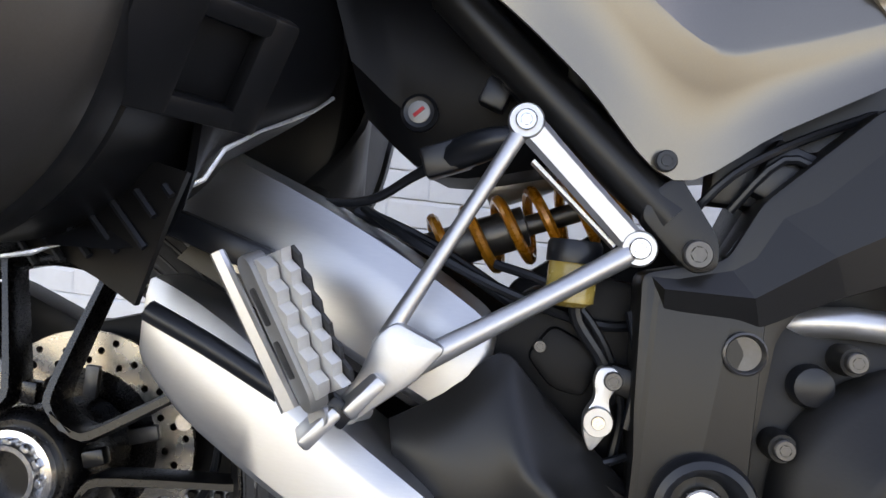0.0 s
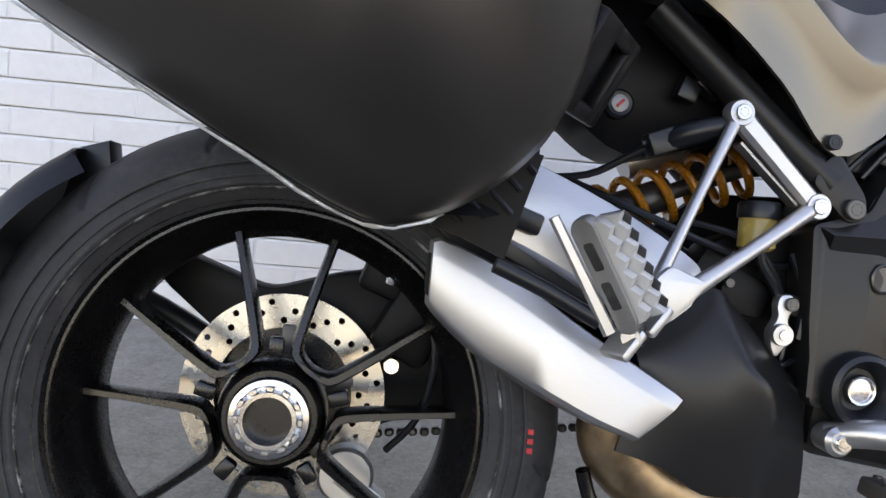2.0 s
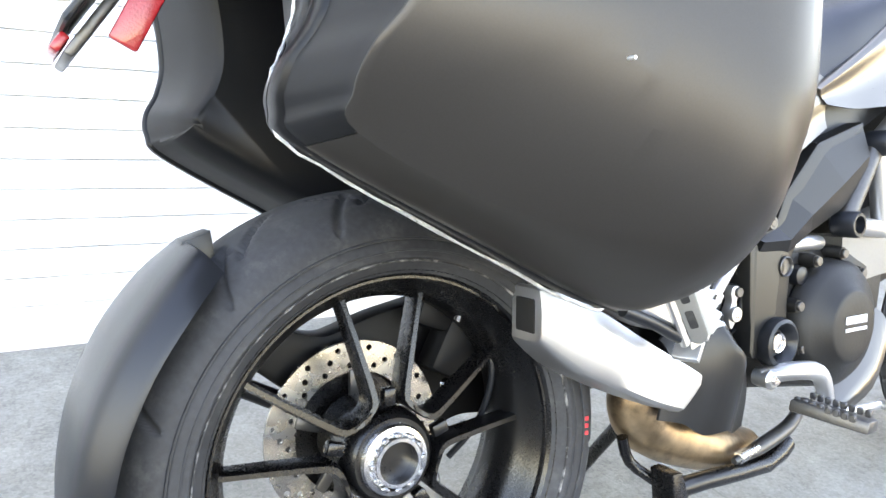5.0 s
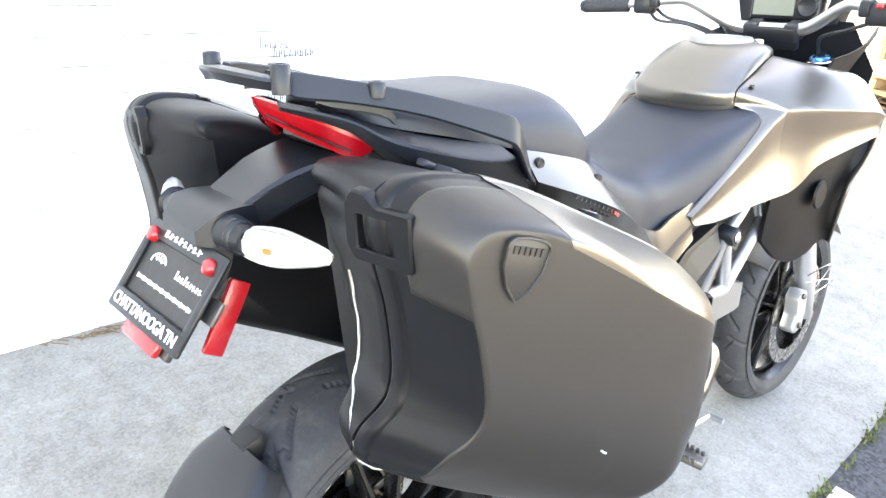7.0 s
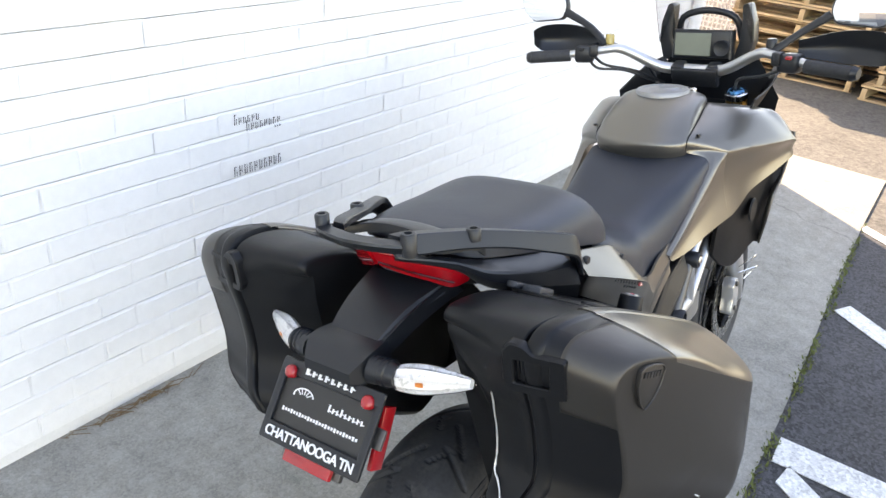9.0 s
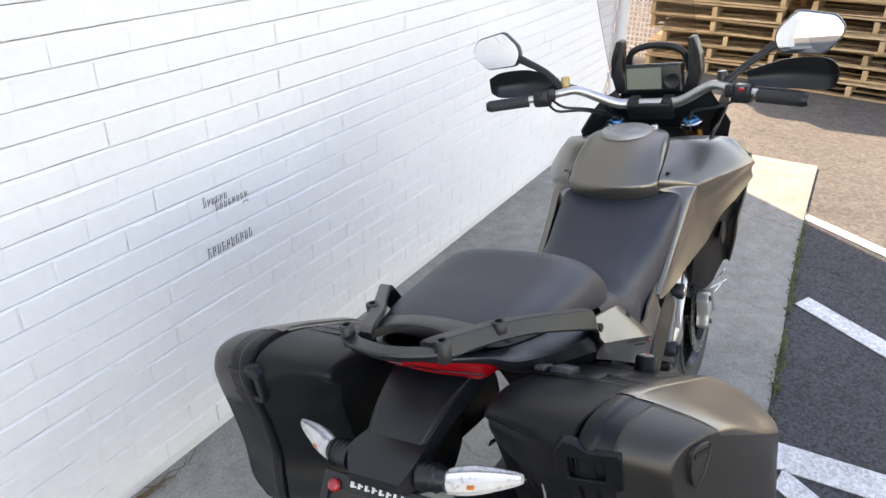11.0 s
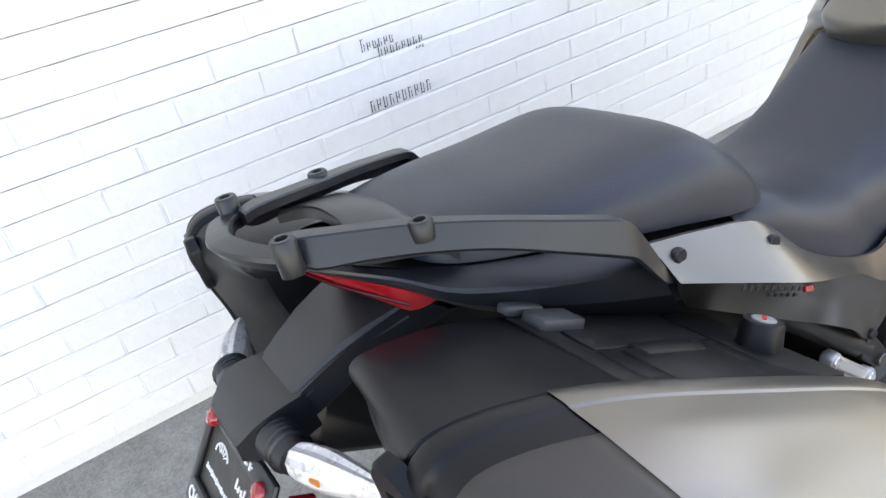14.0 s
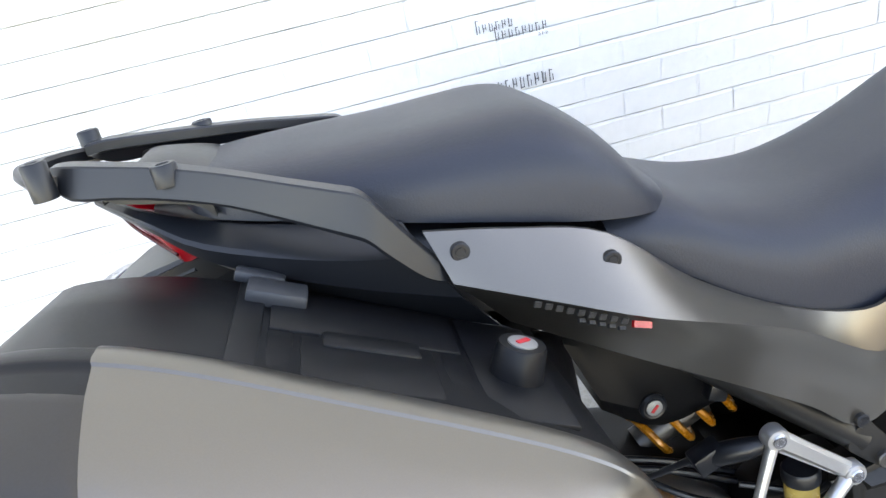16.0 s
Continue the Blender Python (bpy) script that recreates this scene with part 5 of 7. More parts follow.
guard = sheet([[(0.355, -0.140, 0.440), (0.360, -0.150, 0.425), (0.362, -0.150, 0.400), (0.345, -0.150, 0.335)],
               [(0.395, -0.142, 0.466), (0.398, -0.160, 0.432), (0.402, -0.164, 0.385), (0.392, -0.152, 0.322)],
               [(0.432, -0.140, 0.500), (0.436, -0.164, 0.450), (0.440, -0.170, 0.385), (0.435, -0.150, 0.298)],
               [(0.460, -0.138, 0.480), (0.463, -0.174, 0.432), (0.480, -0.180, 0.400), (0.474, -0.160, 0.300)],
               [(0.500, -0.130, 0.444), (0.503, -0.148, 0.415), (0.508, -0.156, 0.370), (0.508, -0.142, 0.285)],
               [(0.538, -0.120, 0.412), (0.541, -0.133, 0.385), (0.545, -0.136, 0.340), (0.550, -0.126, 0.284)]], 4, 0.004)
part("heat_guard", guard, FRAME_GREY, bike, "dark plastic heat guard")
bm = loft([[(0.40, -0.06, 0.44), (0.40, -0.15, 0.43), (0.40, -0.14, 0.33), (0.40, -0.06, 0.32)], [(0.46, -0.04, 0.46), (0.46, -0.145, 0.44), (0.46, -0.13, 0.30), (0.46, -0.04, 0.29)], [(0.545, -0.04, 0.42), (0.545, -0.13, 0.40), (0.555, -0.12, 0.295), (0.55, -0.04, 0.285)]], 3)
part("silencer_box", bm, FRAME_GREY, bike, "dark silencer box")
# dark infill box, bracket and hoses added to fill the black gap between the silencers and the frame
bm = plate(rounded([(0.418, 0.500), (0.446, 0.548), (0.500, 0.566), (0.556, 0.560), (0.556, 0.40), (0.47, 0.41)], 0.012), -0.100, -0.05, 0.006)
valve_box = part("valve_box", bm, SHADED_BLACK, bike, "black box added to fill the dark gap")
bm = plate(rounded([(0.452, 0.497), (0.470, 0.524), (0.512, 0.506), (0.500, 0.470), (0.474, 0.474)], 0.008), -0.112, -0.095, 0.005)
part("infill_cover", bm, SHADED_BLACK, valve_box)
bolt("infill_bolt", (0.462, -0.114, 0.506), 0.005, valve_box, STEEL_DARK)
for pts, r in (([(0.300, -0.06, 0.600), (0.360, -0.105, 0.572), (0.430, -0.115, 0.545), (0.500, -0.110, 0.528), (0.535, -0.10, 0.530)], 0.0042), ([(0.420, -0.10, 0.565), (0.470, -0.118, 0.552), (0.505, -0.118, 0.520), (0.528, -0.112, 0.470), (0.526, -0.11, 0.425)], 0.0038), ([(0.490, -0.09, 0.430), (0.512, -0.122, 0.425), (0.535, -0.118, 0.432)], 0.0035), ([(0.528, -0.11, 0.54), (0.536, -0.128, 0.50), (0.532, -0.128, 0.455)], 0.0045)):
    part("hose", tube(pts, r, 8, 5), BLACK_PLASTIC, valve_box)
# ribbed inner guard between the silencers
bm = plate([(0.168, 0.540), (0.255, 0.500), (0.40, 0.435), (0.42, 0.46), (0.25, 0.535), (0.19, 0.565)], -0.128, -0.10, 0.002)
rib_guard = part("inner_guard", bm, BLACK_PLASTIC, bike, "ribbed black guard between the silencers")
bm = sheet([[(0.085, -0.236, 0.625), (0.085, -0.232, 0.585), (0.086, -0.228, 0.545)], [(0.150, -0.246, 0.615), (0.150, -0.242, 0.575), (0.150, -0.238, 0.534)], [(0.228, -0.252, 0.600), (0.217, -0.252, 0.563), (0.203, -0.250, 0.513)]], 3, 0.006)
part("rib_panel", bm, SHADED_BLACK, rib_guard)
for k in range(7):
    f = k / 6
    a = Vector((0.216, -0.256, 0.590)).lerp(Vector((0.096, -0.234, 0.560)), f)
    b = a + Vector((0.030, -0.003, -0.030)) * (1 if k > 1 else 0.2 + 0.3 * k)
    part("fin", tube([a, a.lerp(b, 0.5), b], 0.0026, 6), BLACK_PLASTIC, rib_guard)
collector = part("collector", tube([(0.372, -0.100, 0.385), (0.362, -0.092, 0.345), (0.385, -0.088, 0.308), (0.44, -0.09, 0.278), (0.54, -0.09, 0.24), (0.62, -0.08, 0.225)], (0.036, 0.040, 0.042, 0.041, 0.036, 0.03), 20, 4), EXHAUST, bike, "heat-tinted exhaust collector")

# ---- swing arm on the far flank, chain, caliper, hugger ----
bm = plate(rounded([(-0.055, 0.36), (-0.165, 0.45), (-0.14, 0.485), (-0.03, 0.445), (0.05, 0.47), (0.20, 0.50), (0.50, 0.46), (0.55, 0.38), (0.31, 0.36), (0.265, 0.295), (0.18, 0.305), (0.06, 0.26), (-0.04, 0.25)], 0.02), 0.085, 0.135, 0.012)
part("swing_arm", bm, SHADED_BLACK, bike, "black single-sided swing arm")
bm = plate(rounded([(0.31, 0.450), (0.34, 0.500), (0.46, 0.525), (0.56, 0.500), (0.56, 0.440), (0.40, 0.435)], 0.018), -0.055, 0.095, 0.012)
part("swing_arm_bridge", bm, SHADED_BLACK, bike)
bm = sheet([[(x, y, z + 0.02 * (y < 0.11) * (y > -0.05) - 0.02) for y in (-0.058, -0.03, 0.04, 0.10, 0.115)] for x, z in ((0.235, 0.604), (0.308, 0.583), (0.361, 0.567), (0.415, 0.541), (0.475, 0.508), (0.545, 0.470))], 3, 0.005, away=(0, 0, -1))
part("swing_arm_shield", bm, SHADED_BLACK, bike, "matt black shield over the swing arm")
for k in range(2):
    part("hose", tube([(0.29, -0.035 - 0.014 * k, 0.600 - 0.004 * k), (0.36, -0.040 - 0.014 * k, 0.576 - 0.004 * k), (0.44, -0.045 - 0.014 * k, 0.535 - 0.004 * k), (0.52, -0.05 - 0.014 * k, 0.490)], 0.0045, 8, 4), BLACK_PLASTIC, bike, "thin black hose")
# dark plate added behind the shock to hide the bright ground
part("far_gap_filler", plate(rounded([(0.42, 0.44), (0.43, 0.545), (0.52, 0.615), (0.64, 0.62), (0.64, 0.44)], 0.012), 0.100, 0.118, 0.005), SHADED_BLACK, bike)
part("axle_carrier", turned([(0.085, 0.075), (0.09, 0.085), (0.09, 0.125), (0.07, 0.135)], 32, at=(0, 0, 0.315)), WHEEL_BLACK, bike)
bm = bmesh.new()
for k in range(34):
    f = k / 33
    box(bm, (0.06 + 0.50 * f, 0.115, 0.262 + 0.045 * f), (0.012, 0.010 if k % 2 else 0.016, 0.011), (0, -5, 0), bevel=0.003, seg=1)
part("drive_chain", bm, STEEL_DARK, bike, "greasy drive chain")
bm = bmesh.new()
box(bm, (0.155, 0.045, 0.43), (0.075, 0.05, 0.11), (0, 28, 0), bevel=0.012)
box(bm, (0.115, 0.04, 0.475), (0.06, 0.03, 0.05), (0, 20, 0), bevel=0.01)
caliper = part("rear_caliper_bracket", bm, SHADED_BLACK, bike, "black caliper bracket")
part("bleed_bolt", tube([(0.118, -0.012, 0.470), (0.122, -0.016, 0.488)], 0.0055, 8), CHROME, caliper)
part("brake_hose", tube([(0.15, 0.0, 0.47), (0.175, -0.01, 0.40), (0.165, 0.01, 0.32), (0.13, 0.03, 0.27)], 0.0045, 8, 4), BLACK_PLASTIC, caliper)
bm = turned([(0.03, 0.03), (0.034, 0.034), (0.034, 0.06), (0.03, 0.065)], 28, at=(0.085, 0, 0.235))
box(bm, (0.10, 0.045, 0.218), (0.07, 0.03, 0.03), (0, 35, 0), bevel=0.006)
part("lower_caliper", bm, SILVER, caliper, "silver brake caliper")
part("caliper_pin", turned([(0.009, 0.0), (0.009, 0.02)], 12, at=(0.128, 0.015, 0.372)), CHROME, caliper)


def hug_col(a, w):
    r = 0.338
    c, s = r * math.cos(radians(a)), 0.315 + r * math.sin(radians(a))
    out = []
    for y, d in ((-w, -0.020), (-w * 0.82, 0.006), (-w * 0.3, 0.014), (w * 0.3, 0.014), (w * 0.82, 0.006), (w, -0.020)):
        out.append((c + d * math.cos(radians(a)), y, s + d * math.sin(radians(a))))
    return out


bm = sheet([hug_col(a, w) for a, w in ((129, 0.075), (138, 0.102), (150, 0.112), (162, 0.112), (172, 0.106), (178, 0.09))], 4, 0.004, away=(0.8, 0, -0.2))
hugger = part("rear_mudguard", bm, BLACK_PLASTIC, bike, "matt black mudguard behind the rear tyre")
part("mudguard_stay", tube([(-0.31, 0.10, 0.45), (-0.20, 0.13, 0.42), (-0.08, 0.12, 0.36)], 0.014, 10, 4), BLACK_PLASTIC, hugger)
bm = plate([(-0.225, 0.59), (-0.195, 0.60), (-0.19, 0.565), (-0.24, 0.53)], -0.02, 0.02, 0.003)
part("mudguard_lug", bm, BLACK_PLASTIC, hugger)

# ---- frame plate, subframe tube, passenger peg bracket ----
outline = rounded([(0.527, 0.572), (0.585, 0.588), (0.606, 0.632), (0.680, 0.706), (0.80, 0.742), (0.80, 0.63), (0.72, 0.592), (0.640, 0.558), (0.626, 0.535), (0.618, 0.45), (0.618, 0.39), (0.54, 0.39), (0.532, 0.47)], 0.008)
frame_plate = part("frame_plate", plate(outline, -0.146, -0.10, 0.006), FRAME_GREY, bike, "dark grey cast frame plate")
bm = loft([[(0.536, -0.1455, z), (0.541, -0.1475, z), (0.582 + 0.10 * (z - 0.45), -0.1475 - d, z), (0.6155, -0.1475, z), (0.6175, -0.144, z), (0.6175, -0.13, z), (0.536, -0.13, z)] for z, d in ((0.40, 0.003), (0.45, 0.0045), (0.50, 0.0045), (0.54, 0.003), (0.565, 0.0))], 1)
part("frame_facet", bm, FRAME_GREY, frame_plate, smooth=4)
bm = loft([[(tx, -0.120, tz), (tx, -0.141, tz), (rx, -0.158, rz), (bx, -0.1475, bz), (bx, -0.120, bz)] for tx, tz, rx, rz, bx, bz in ((0.531, 0.573, 0.542, 0.562, 0.545, 0.548), (0.584, 0.588, 0.604, 0.563, 0.612, 0.542), (0.607, 0.632, 0.655, 0.598, 0.668, 0.572), (0.680, 0.706, 0.735, 0.645, 0.742, 0.603), (0.800, 0.741, 0.800, 0.688, 0.800, 0.632))], 1)
part("frame_facet", bm, FRAME_GREY, frame_plate, smooth=4)
part("recess_cup", turned([(0.0150, -0.1490), (0.0155, -0.1535), (0.0140, -0.1545), (0.0130, -0.1535), (0.0120, -0.1500), (0.0020, -0.1495)], 28, at=(0.603, 0, 0.523)), STEEL_DARK, frame_plate, "bright recessed cup")
pivot = part("pivot_ring", turned([(0.030, -0.13), (0.037, -0.145), (0.0385, -0.158), (0.036, -0.166), (0.031, -0.168), (0.025, -0.162), (0.021, -0.150), (0.002, -0.150)], 40, at=(0.585, 0, 0.412)), BLACK_PLASTIC, bike, "black ring round the swing-arm pivot")
part("pivot_cap", turned([(0.0155, -0.148), (0.0158, -0.156), (0.0145, -0.159), (0.0125, -0.1585), (0.0115, -0.1565), (0.006, -0.1575), (0.001, -0.158)], 28, at=(0.585, 0, 0.412)), CHROME, pivot, "bright round pivot cap", smooth=30)
tube_sub = part("subframe_tube", tube([(0.36, -0.118, 0.775), (0.409, -0.124, 0.731), (0.506, -0.130, 0.646), (0.545, -0.137, 0.612)], (0.019, 0.019, 0.018, 0.016), 16), FRAME_GREY, bike, "dark subframe tube")
bm = plate(rounded([(0.528, 0.632), (0.545, 0.646), (0.578, 0.602), (0.580, 0.580), (0.562, 0.574), (0.548, 0.585), (0.520, 0.612)], 0.008), -0.150, -0.122, 0.004)
part("tube_end", bm, FRAME_GREY, tube_sub)
bolt("frame_bolt", (0.563, -0.152, 0.589), 0.0105, tube_sub, STEEL_DARK)
part("subframe_tube", tube([(0.36, 0.118, 0.775), (0.506, 0.13, 0.646), (0.565, 0.14, 0.59)], 0.018, 12), FRAME_GREY, bike)
# silver triangle that carries the passenger peg
def bar(a, b, w0, w1, d):
    a, b = Vector(a), Vector(b)
    t = (b - a).normalized()
    s = t.cross(Vector((0, 1, 0))).normalized()
    rows = []
    for p, w in ((a, w0), (a.lerp(b, 0.5), (w0 + w1) * 0.47), (b, w1)):
        rows.append([p + s * w * u + Vector((0, d * v, 0)) for u, v in ((-1, -0.4), (-0.6, -1), (0.6, -1), (1, -0.4), (0.8, 1), (-0.8, 1))])
    return loft(rows, 2)


bracket = part("peg_bracket", turned([(0.0100, -0.152), (0.0132, -0.155), (0.0132, -0.167), (0.0118, -0.170), (0.0085, -0.170)], 28, at=(0.432, 0, 0.669)), SILVER, bike, "cast silver passenger-peg bracket")
part("lug", turned([(0.0100, -0.145), (0.0132, -0.148), (0.0132, -0.160), (0.0118, -0.163), (0.0085, -0.163)], 28, at=(0.521, 0, 0.588)), SILVER, bracket)
part("upper_bar", bar((0.433, -0.160, 0.668), (0.519, -0.153, 0.590), 0.0108, 0.0100, 0.008), SILVER, bracket)
part("inner_flange", bar((0.440, -0.148, 0.643), (0.505, -0.144, 0.588), 0.0020, 0.0020, 0.008), SILVER, bracket)
part("rear_strut", tube([(0.429, -0.163, 0.662), (0.392, -0.178, 0.584), (0.352, -0.196, 0.500)], (0.0066, 0.0055, 0.0070), 14, 3), SILVER, bracket)
part("front_strut", tube([(0.517, -0.156, 0.585), (0.444, -0.178, 0.536), (0.370, -0.198, 0.488)], (0.0084, 0.0074, 0.0096), 14, 3), SILVER, bracket)
bm = plate(rounded([(0.326, 0.455), (0.342, 0.484), (0.349, 0.508), (0.362, 0.520), (0.398, 0.506), (0.380, 0.482), (0.356, 0.462), (0.338, 0.445)], 0.006), -0.207, -0.191, 0.004)
part("knuckle", bm, SILVER, bracket)
bolt("bracket_bolt", (0.432, -0.1695, 0.669), 0.0078, bracket)
bolt("bracket_bolt", (0.521, -0.1625, 0.588), 0.0078, bracket)
# the folding peg, hinged below and turned up and out: a slotted rail, then two stepped rows of teeth
peg_top, peg_low = Vector((0.270, -0.236, 0.551)), Vector((0.322, -0.230, 0.463))
ax = (peg_low - peg_top).normalized()
out = Vector((-0.8, -0.6, -0.05)) - ax * Vector((-0.8, -0.6, -0.05)).dot(ax)
out.normalize()
right = out.cross(ax)
right = right if right.x > 0 else -right
LONG = (peg_low - peg_top).length
PEG = Matrix.Translation(peg_top) @ Matrix((right, -out, ax)).transposed().to_4x4()


def peg_plate(outline, y0, y1, bevel):
    bm = plate(outline, y0, y1, bevel)
    bm.transform(PEG)
    return bm


rail = rounded([(-0.013, 0.004), (-0.006, -0.004), (0.006, -0.004), (0.012, 0.004), (0.0125, LONG - 0.006), (0.004, LONG + 0.004), (-0.009, LONG)], 0.006)
peg = part("passenger_peg", peg_plate(rail, -0.008, 0.006, 0.0025), PEG_GREY, bracket, "grey passenger peg with stepped silver teeth")
TEETH = 6
for name, mat, v0, v1, deep, y0, y1, phase in (("tooth_plate", TOOTH_SILVER, 0.010, 0.021, 0.0065, -0.004, 0.005, 0.0), ("tooth_plate", TOOTH_SILVER, 0.006, 0.029, 0.0065, 0.0065, 0.014, 0.5), ("tooth_backing", RUBBER, 0.006, 0.031, 0.005, 0.015, 0.018, 0.25)):
    edge_pts = []
    for k in range(2 * TEETH + 1):
        f = k / (2 * TEETH)
        edge_pts.append((v1 + (deep / 2 if (k + int(2 * phase)) % 2 else -deep / 2), 0.004 + (LONG - 0.010) * f))
    part(name, peg_plate([(v0, 0.002)] + edge_pts + [(v0, LONG - 0.004)], y0, y1, 0.0012), mat, peg, "black rubber backing" if mat is RUBBER else "silver toothed plate")
for f in (0.30, 0.66):
    pad = rounded([(-0.0055, LONG * f - 0.013), (0.0045, LONG * f - 0.013), (0.0055, LONG * f + 0.013), (-0.0045, LONG * f + 0.013)], 0.003)
    part("rubber_pad", peg_plate(pad, -0.0088, -0.004, 0.0008), RUBBER, peg)
part("peg_strut", bar((0.245, -0.232, 0.552), (0.304, -0.226, 0.457), 0.0048, 0.0065, 0.004), SILVER, bracket)
bm = bmesh.new()
box(bm, (0.213, -0.150, 0.557), (0.082, 0.026, 0.021), (0, 17, 6), bevel=0.004)
part("guard_arm", bm, BLACK_PLASTIC, bracket)
part("hinge_pin", tube([(0.322, -0.228, 0.455), (0.345, -0.19, 0.457)], 0.0085, 12), SILVER, bracket)
bm = bmesh.new()
box(bm, (0.331, -0.214, 0.458), (0.020, 0.020, 0.016), (0, 35, 20), bevel=0.003)
part("hinge_block", bm, BLACK_PLASTIC, bracket)
for at in ((0.320, -0.216, 0.448), (0.345, -0.208, 0.470)):
    bm = bmesh.new()
    box(bm, at, (0.010, 0.034, 0.032), (0, 40, 20), bevel=0.003)
    part("hinge_ear", bm, SILVER, bracket)
part("peg_stay", tube([(0.200, -0.225, 0.508), (0.245, -0.225, 0.490), (0.295, -0.222, 0.466)], 0.0075, 10, 3), BLACK_PLASTIC, bracket)
# connector clipped by the bracket
bm = tube([(0.360, -0.115, 0.632), (0.385, -0.135, 0.645), (0.412, -0.15, 0.655), (0.43, -0.155, 0.66)], (0.007, 0.0125, 0.0115, 0.006), 10, 3)
cable = part("cable_connector", bm, BLACK_PLASTIC, bike, "black cable connector with ribbed ends")
bm = bmesh.new()
box(bm, (0.374, -0.128, 0.641), (0.036, 0.024, 0.024), (0, -22, 0), bevel=0.003)
part("plug_body", bm, BLACK_PLASTIC, cable)
part("cable", tube([(0.26, -0.06, 0.60), (0.31, -0.09, 0.605), (0.345, -0.11, 0.625), (0.36, -0.118, 0.634)], (0.004, 0.004, 0.004, 0.005), 10, 4), BLACK_PLASTIC, cable)

# ---- shock absorber with its orange coil, fluid bottle, linkage ----
A, B = Vector((0.368, 0.020, 0.574)), Vector((0.530, 0.020, 0.640))
shock = part("shock_absorber", tube([A - (B - A) * 0.12, A, A.lerp(B, 0.45), A.lerp(B, 0.46), B, B + (B - A) * 0.3], (0.020, 0.02, 0.02, 0.010, 0.010, 0.024), 20), STEEL_DARK, bike, "steel shock absorber")
d = (B - A).normalized()
s1 = d.orthogonal().normalized()
s2 = d.cross(s1)
coil = []
turns = 6.2
for k in range(150):
    f = k / 149
    a = 2 * math.pi * turns * f
    coil.append(A + (B - A) * (f * 1.15 - 0.06) + 0.0315 * (math.cos(a) * s1 + math.sin(a) * s2))
part("coil_spring", tube(coil, 0.0054, 8), ORANGE, shock, "orange painted coil spring")
part("reservoir", tube([(0.395, 0.065, 0.640), (0.47, 0.065, 0.672)], 0.024, 20), SILVER, shock)
bottle = part("fluid_bottle", turned([(0.012, 0.540), (0.0185, 0.544), (0.0185, 0.573), (0.0175, 0.575)], 24, at=(0.479, -0.128, 0), axis="z"), FLUID, bike, "amber brake-fluid bottle")
part("bottle_cap", turned([(0.0205, 0.573), (0.0208, 0.575), (0.0208, 0.587), (0.019, 0.590), (0.010, 0.590)], 24, at=(0.479, -0.128, 0), axis="z"), BLACK_PLASTIC, bottle, "black screw cap")
part("bottle_hose", tube([(0.483, -0.128, 0.552), (0.487, -0.125, 0.53), (0.51, -0.12, 0.50), (0.52, -0.115, 0.47)], 0.005, 8, 4), BLACK_PLASTIC, bottle)
bm = plate(rounded([(0.506, 0.499), (0.520, 0.500), (0.523, 0.487), (0.515, 0.476), (0.520, 0.462), (0.515, 0.446), (0.506, 0.434), (0.500, 0.446), (0.498, 0.462), (0.506, 0.476), (0.503, 0.488)], 0.006), -0.136, -0.122, 0.003)
link = part("link_plate", bm, SILVER, bike, "silver linkage plate")
part("link_boss", turned([(0.010, -0.128), (0.0115, -0.139), (0.0105, -0.142), (0.007, -0.142)], 24, at=(0.509, 0, 0.459)), SILVER, link)
bolt("link_bolt", (0.509, -0.1415, 0.459), 0.0052, link)
bolt("link_bolt", (0.517, -0.137, 0.490), 0.007, link, STEEL_DARK)
bm = bmesh.new()
box(bm, (0.533, -0.118, 0.487), (0.04, 0.02, 0.022), (0, 12, 0), bevel=0.004)
part("link_arm", bm, FRAME_GREY, link)
# battery tray and airbox, black, with its keyed lock seen below the tail
bm = loft([[(0.25, -0.05, 0.83), (0.25, -0.09, 0.80), (0.28, -0.088, 0.72), (0.29, -0.05, 0.68), (0.29, 0.05, 0.68), (0.25, 0.09, 0.80)], [(0.36, -0.06, 0.80), (0.36, -0.075, 0.74), (0.36, -0.072, 0.67), (0.36, -0.05, 0.635), (0.36, 0.05, 0.635), (0.36, 0.09, 0.76)], [(0.46, -0.06, 0.79), (0.46, -0.09, 0.74), (0.46, -0.085, 0.69), (0.46, -0.05, 0.655), (0.46, 0.05, 0.655), (0.46, 0.09, 0.76)]], 4)
tray = part("battery_tray", bm, SHADED_BLACK, bike, "black underseat tray")
part("tray_lock", turned([(0.0155, -0.066), (0.016, -0.078), (0.013, -0.081), (0.0098, -0.080)], 28, at=(0.341, 0, 0.684)), BLACK_PLASTIC, tray)
part("lock_face", turned([(0.0094, -0.078), (0.0094, -0.0815), (0.008, -0.082)], 20, at=(0.341, 0, 0.684)), PEG_GREY, tray, "dull steel lock face")
bm = bmesh.new()
box(bm, (0.341, -0.0826, 0.684), (0.011, 0.0012, 0.003), (0, -45, 0))
part("lock_line", bm, RED_PAINT, tray, "red lock line", smooth=0)
bm = bmesh.new()
box(bm, (0.405, -0.10, 0.700), (0.022, 0.018, 0.024), (0, 20, 0), bevel=0.003)
box(bm, (0.43, -0.105, 0.712), (0.03, 0.02, 0.035), (0, 35, 0), bevel=0.003)
part("relay", bm, BLACK_PLASTIC, tray)

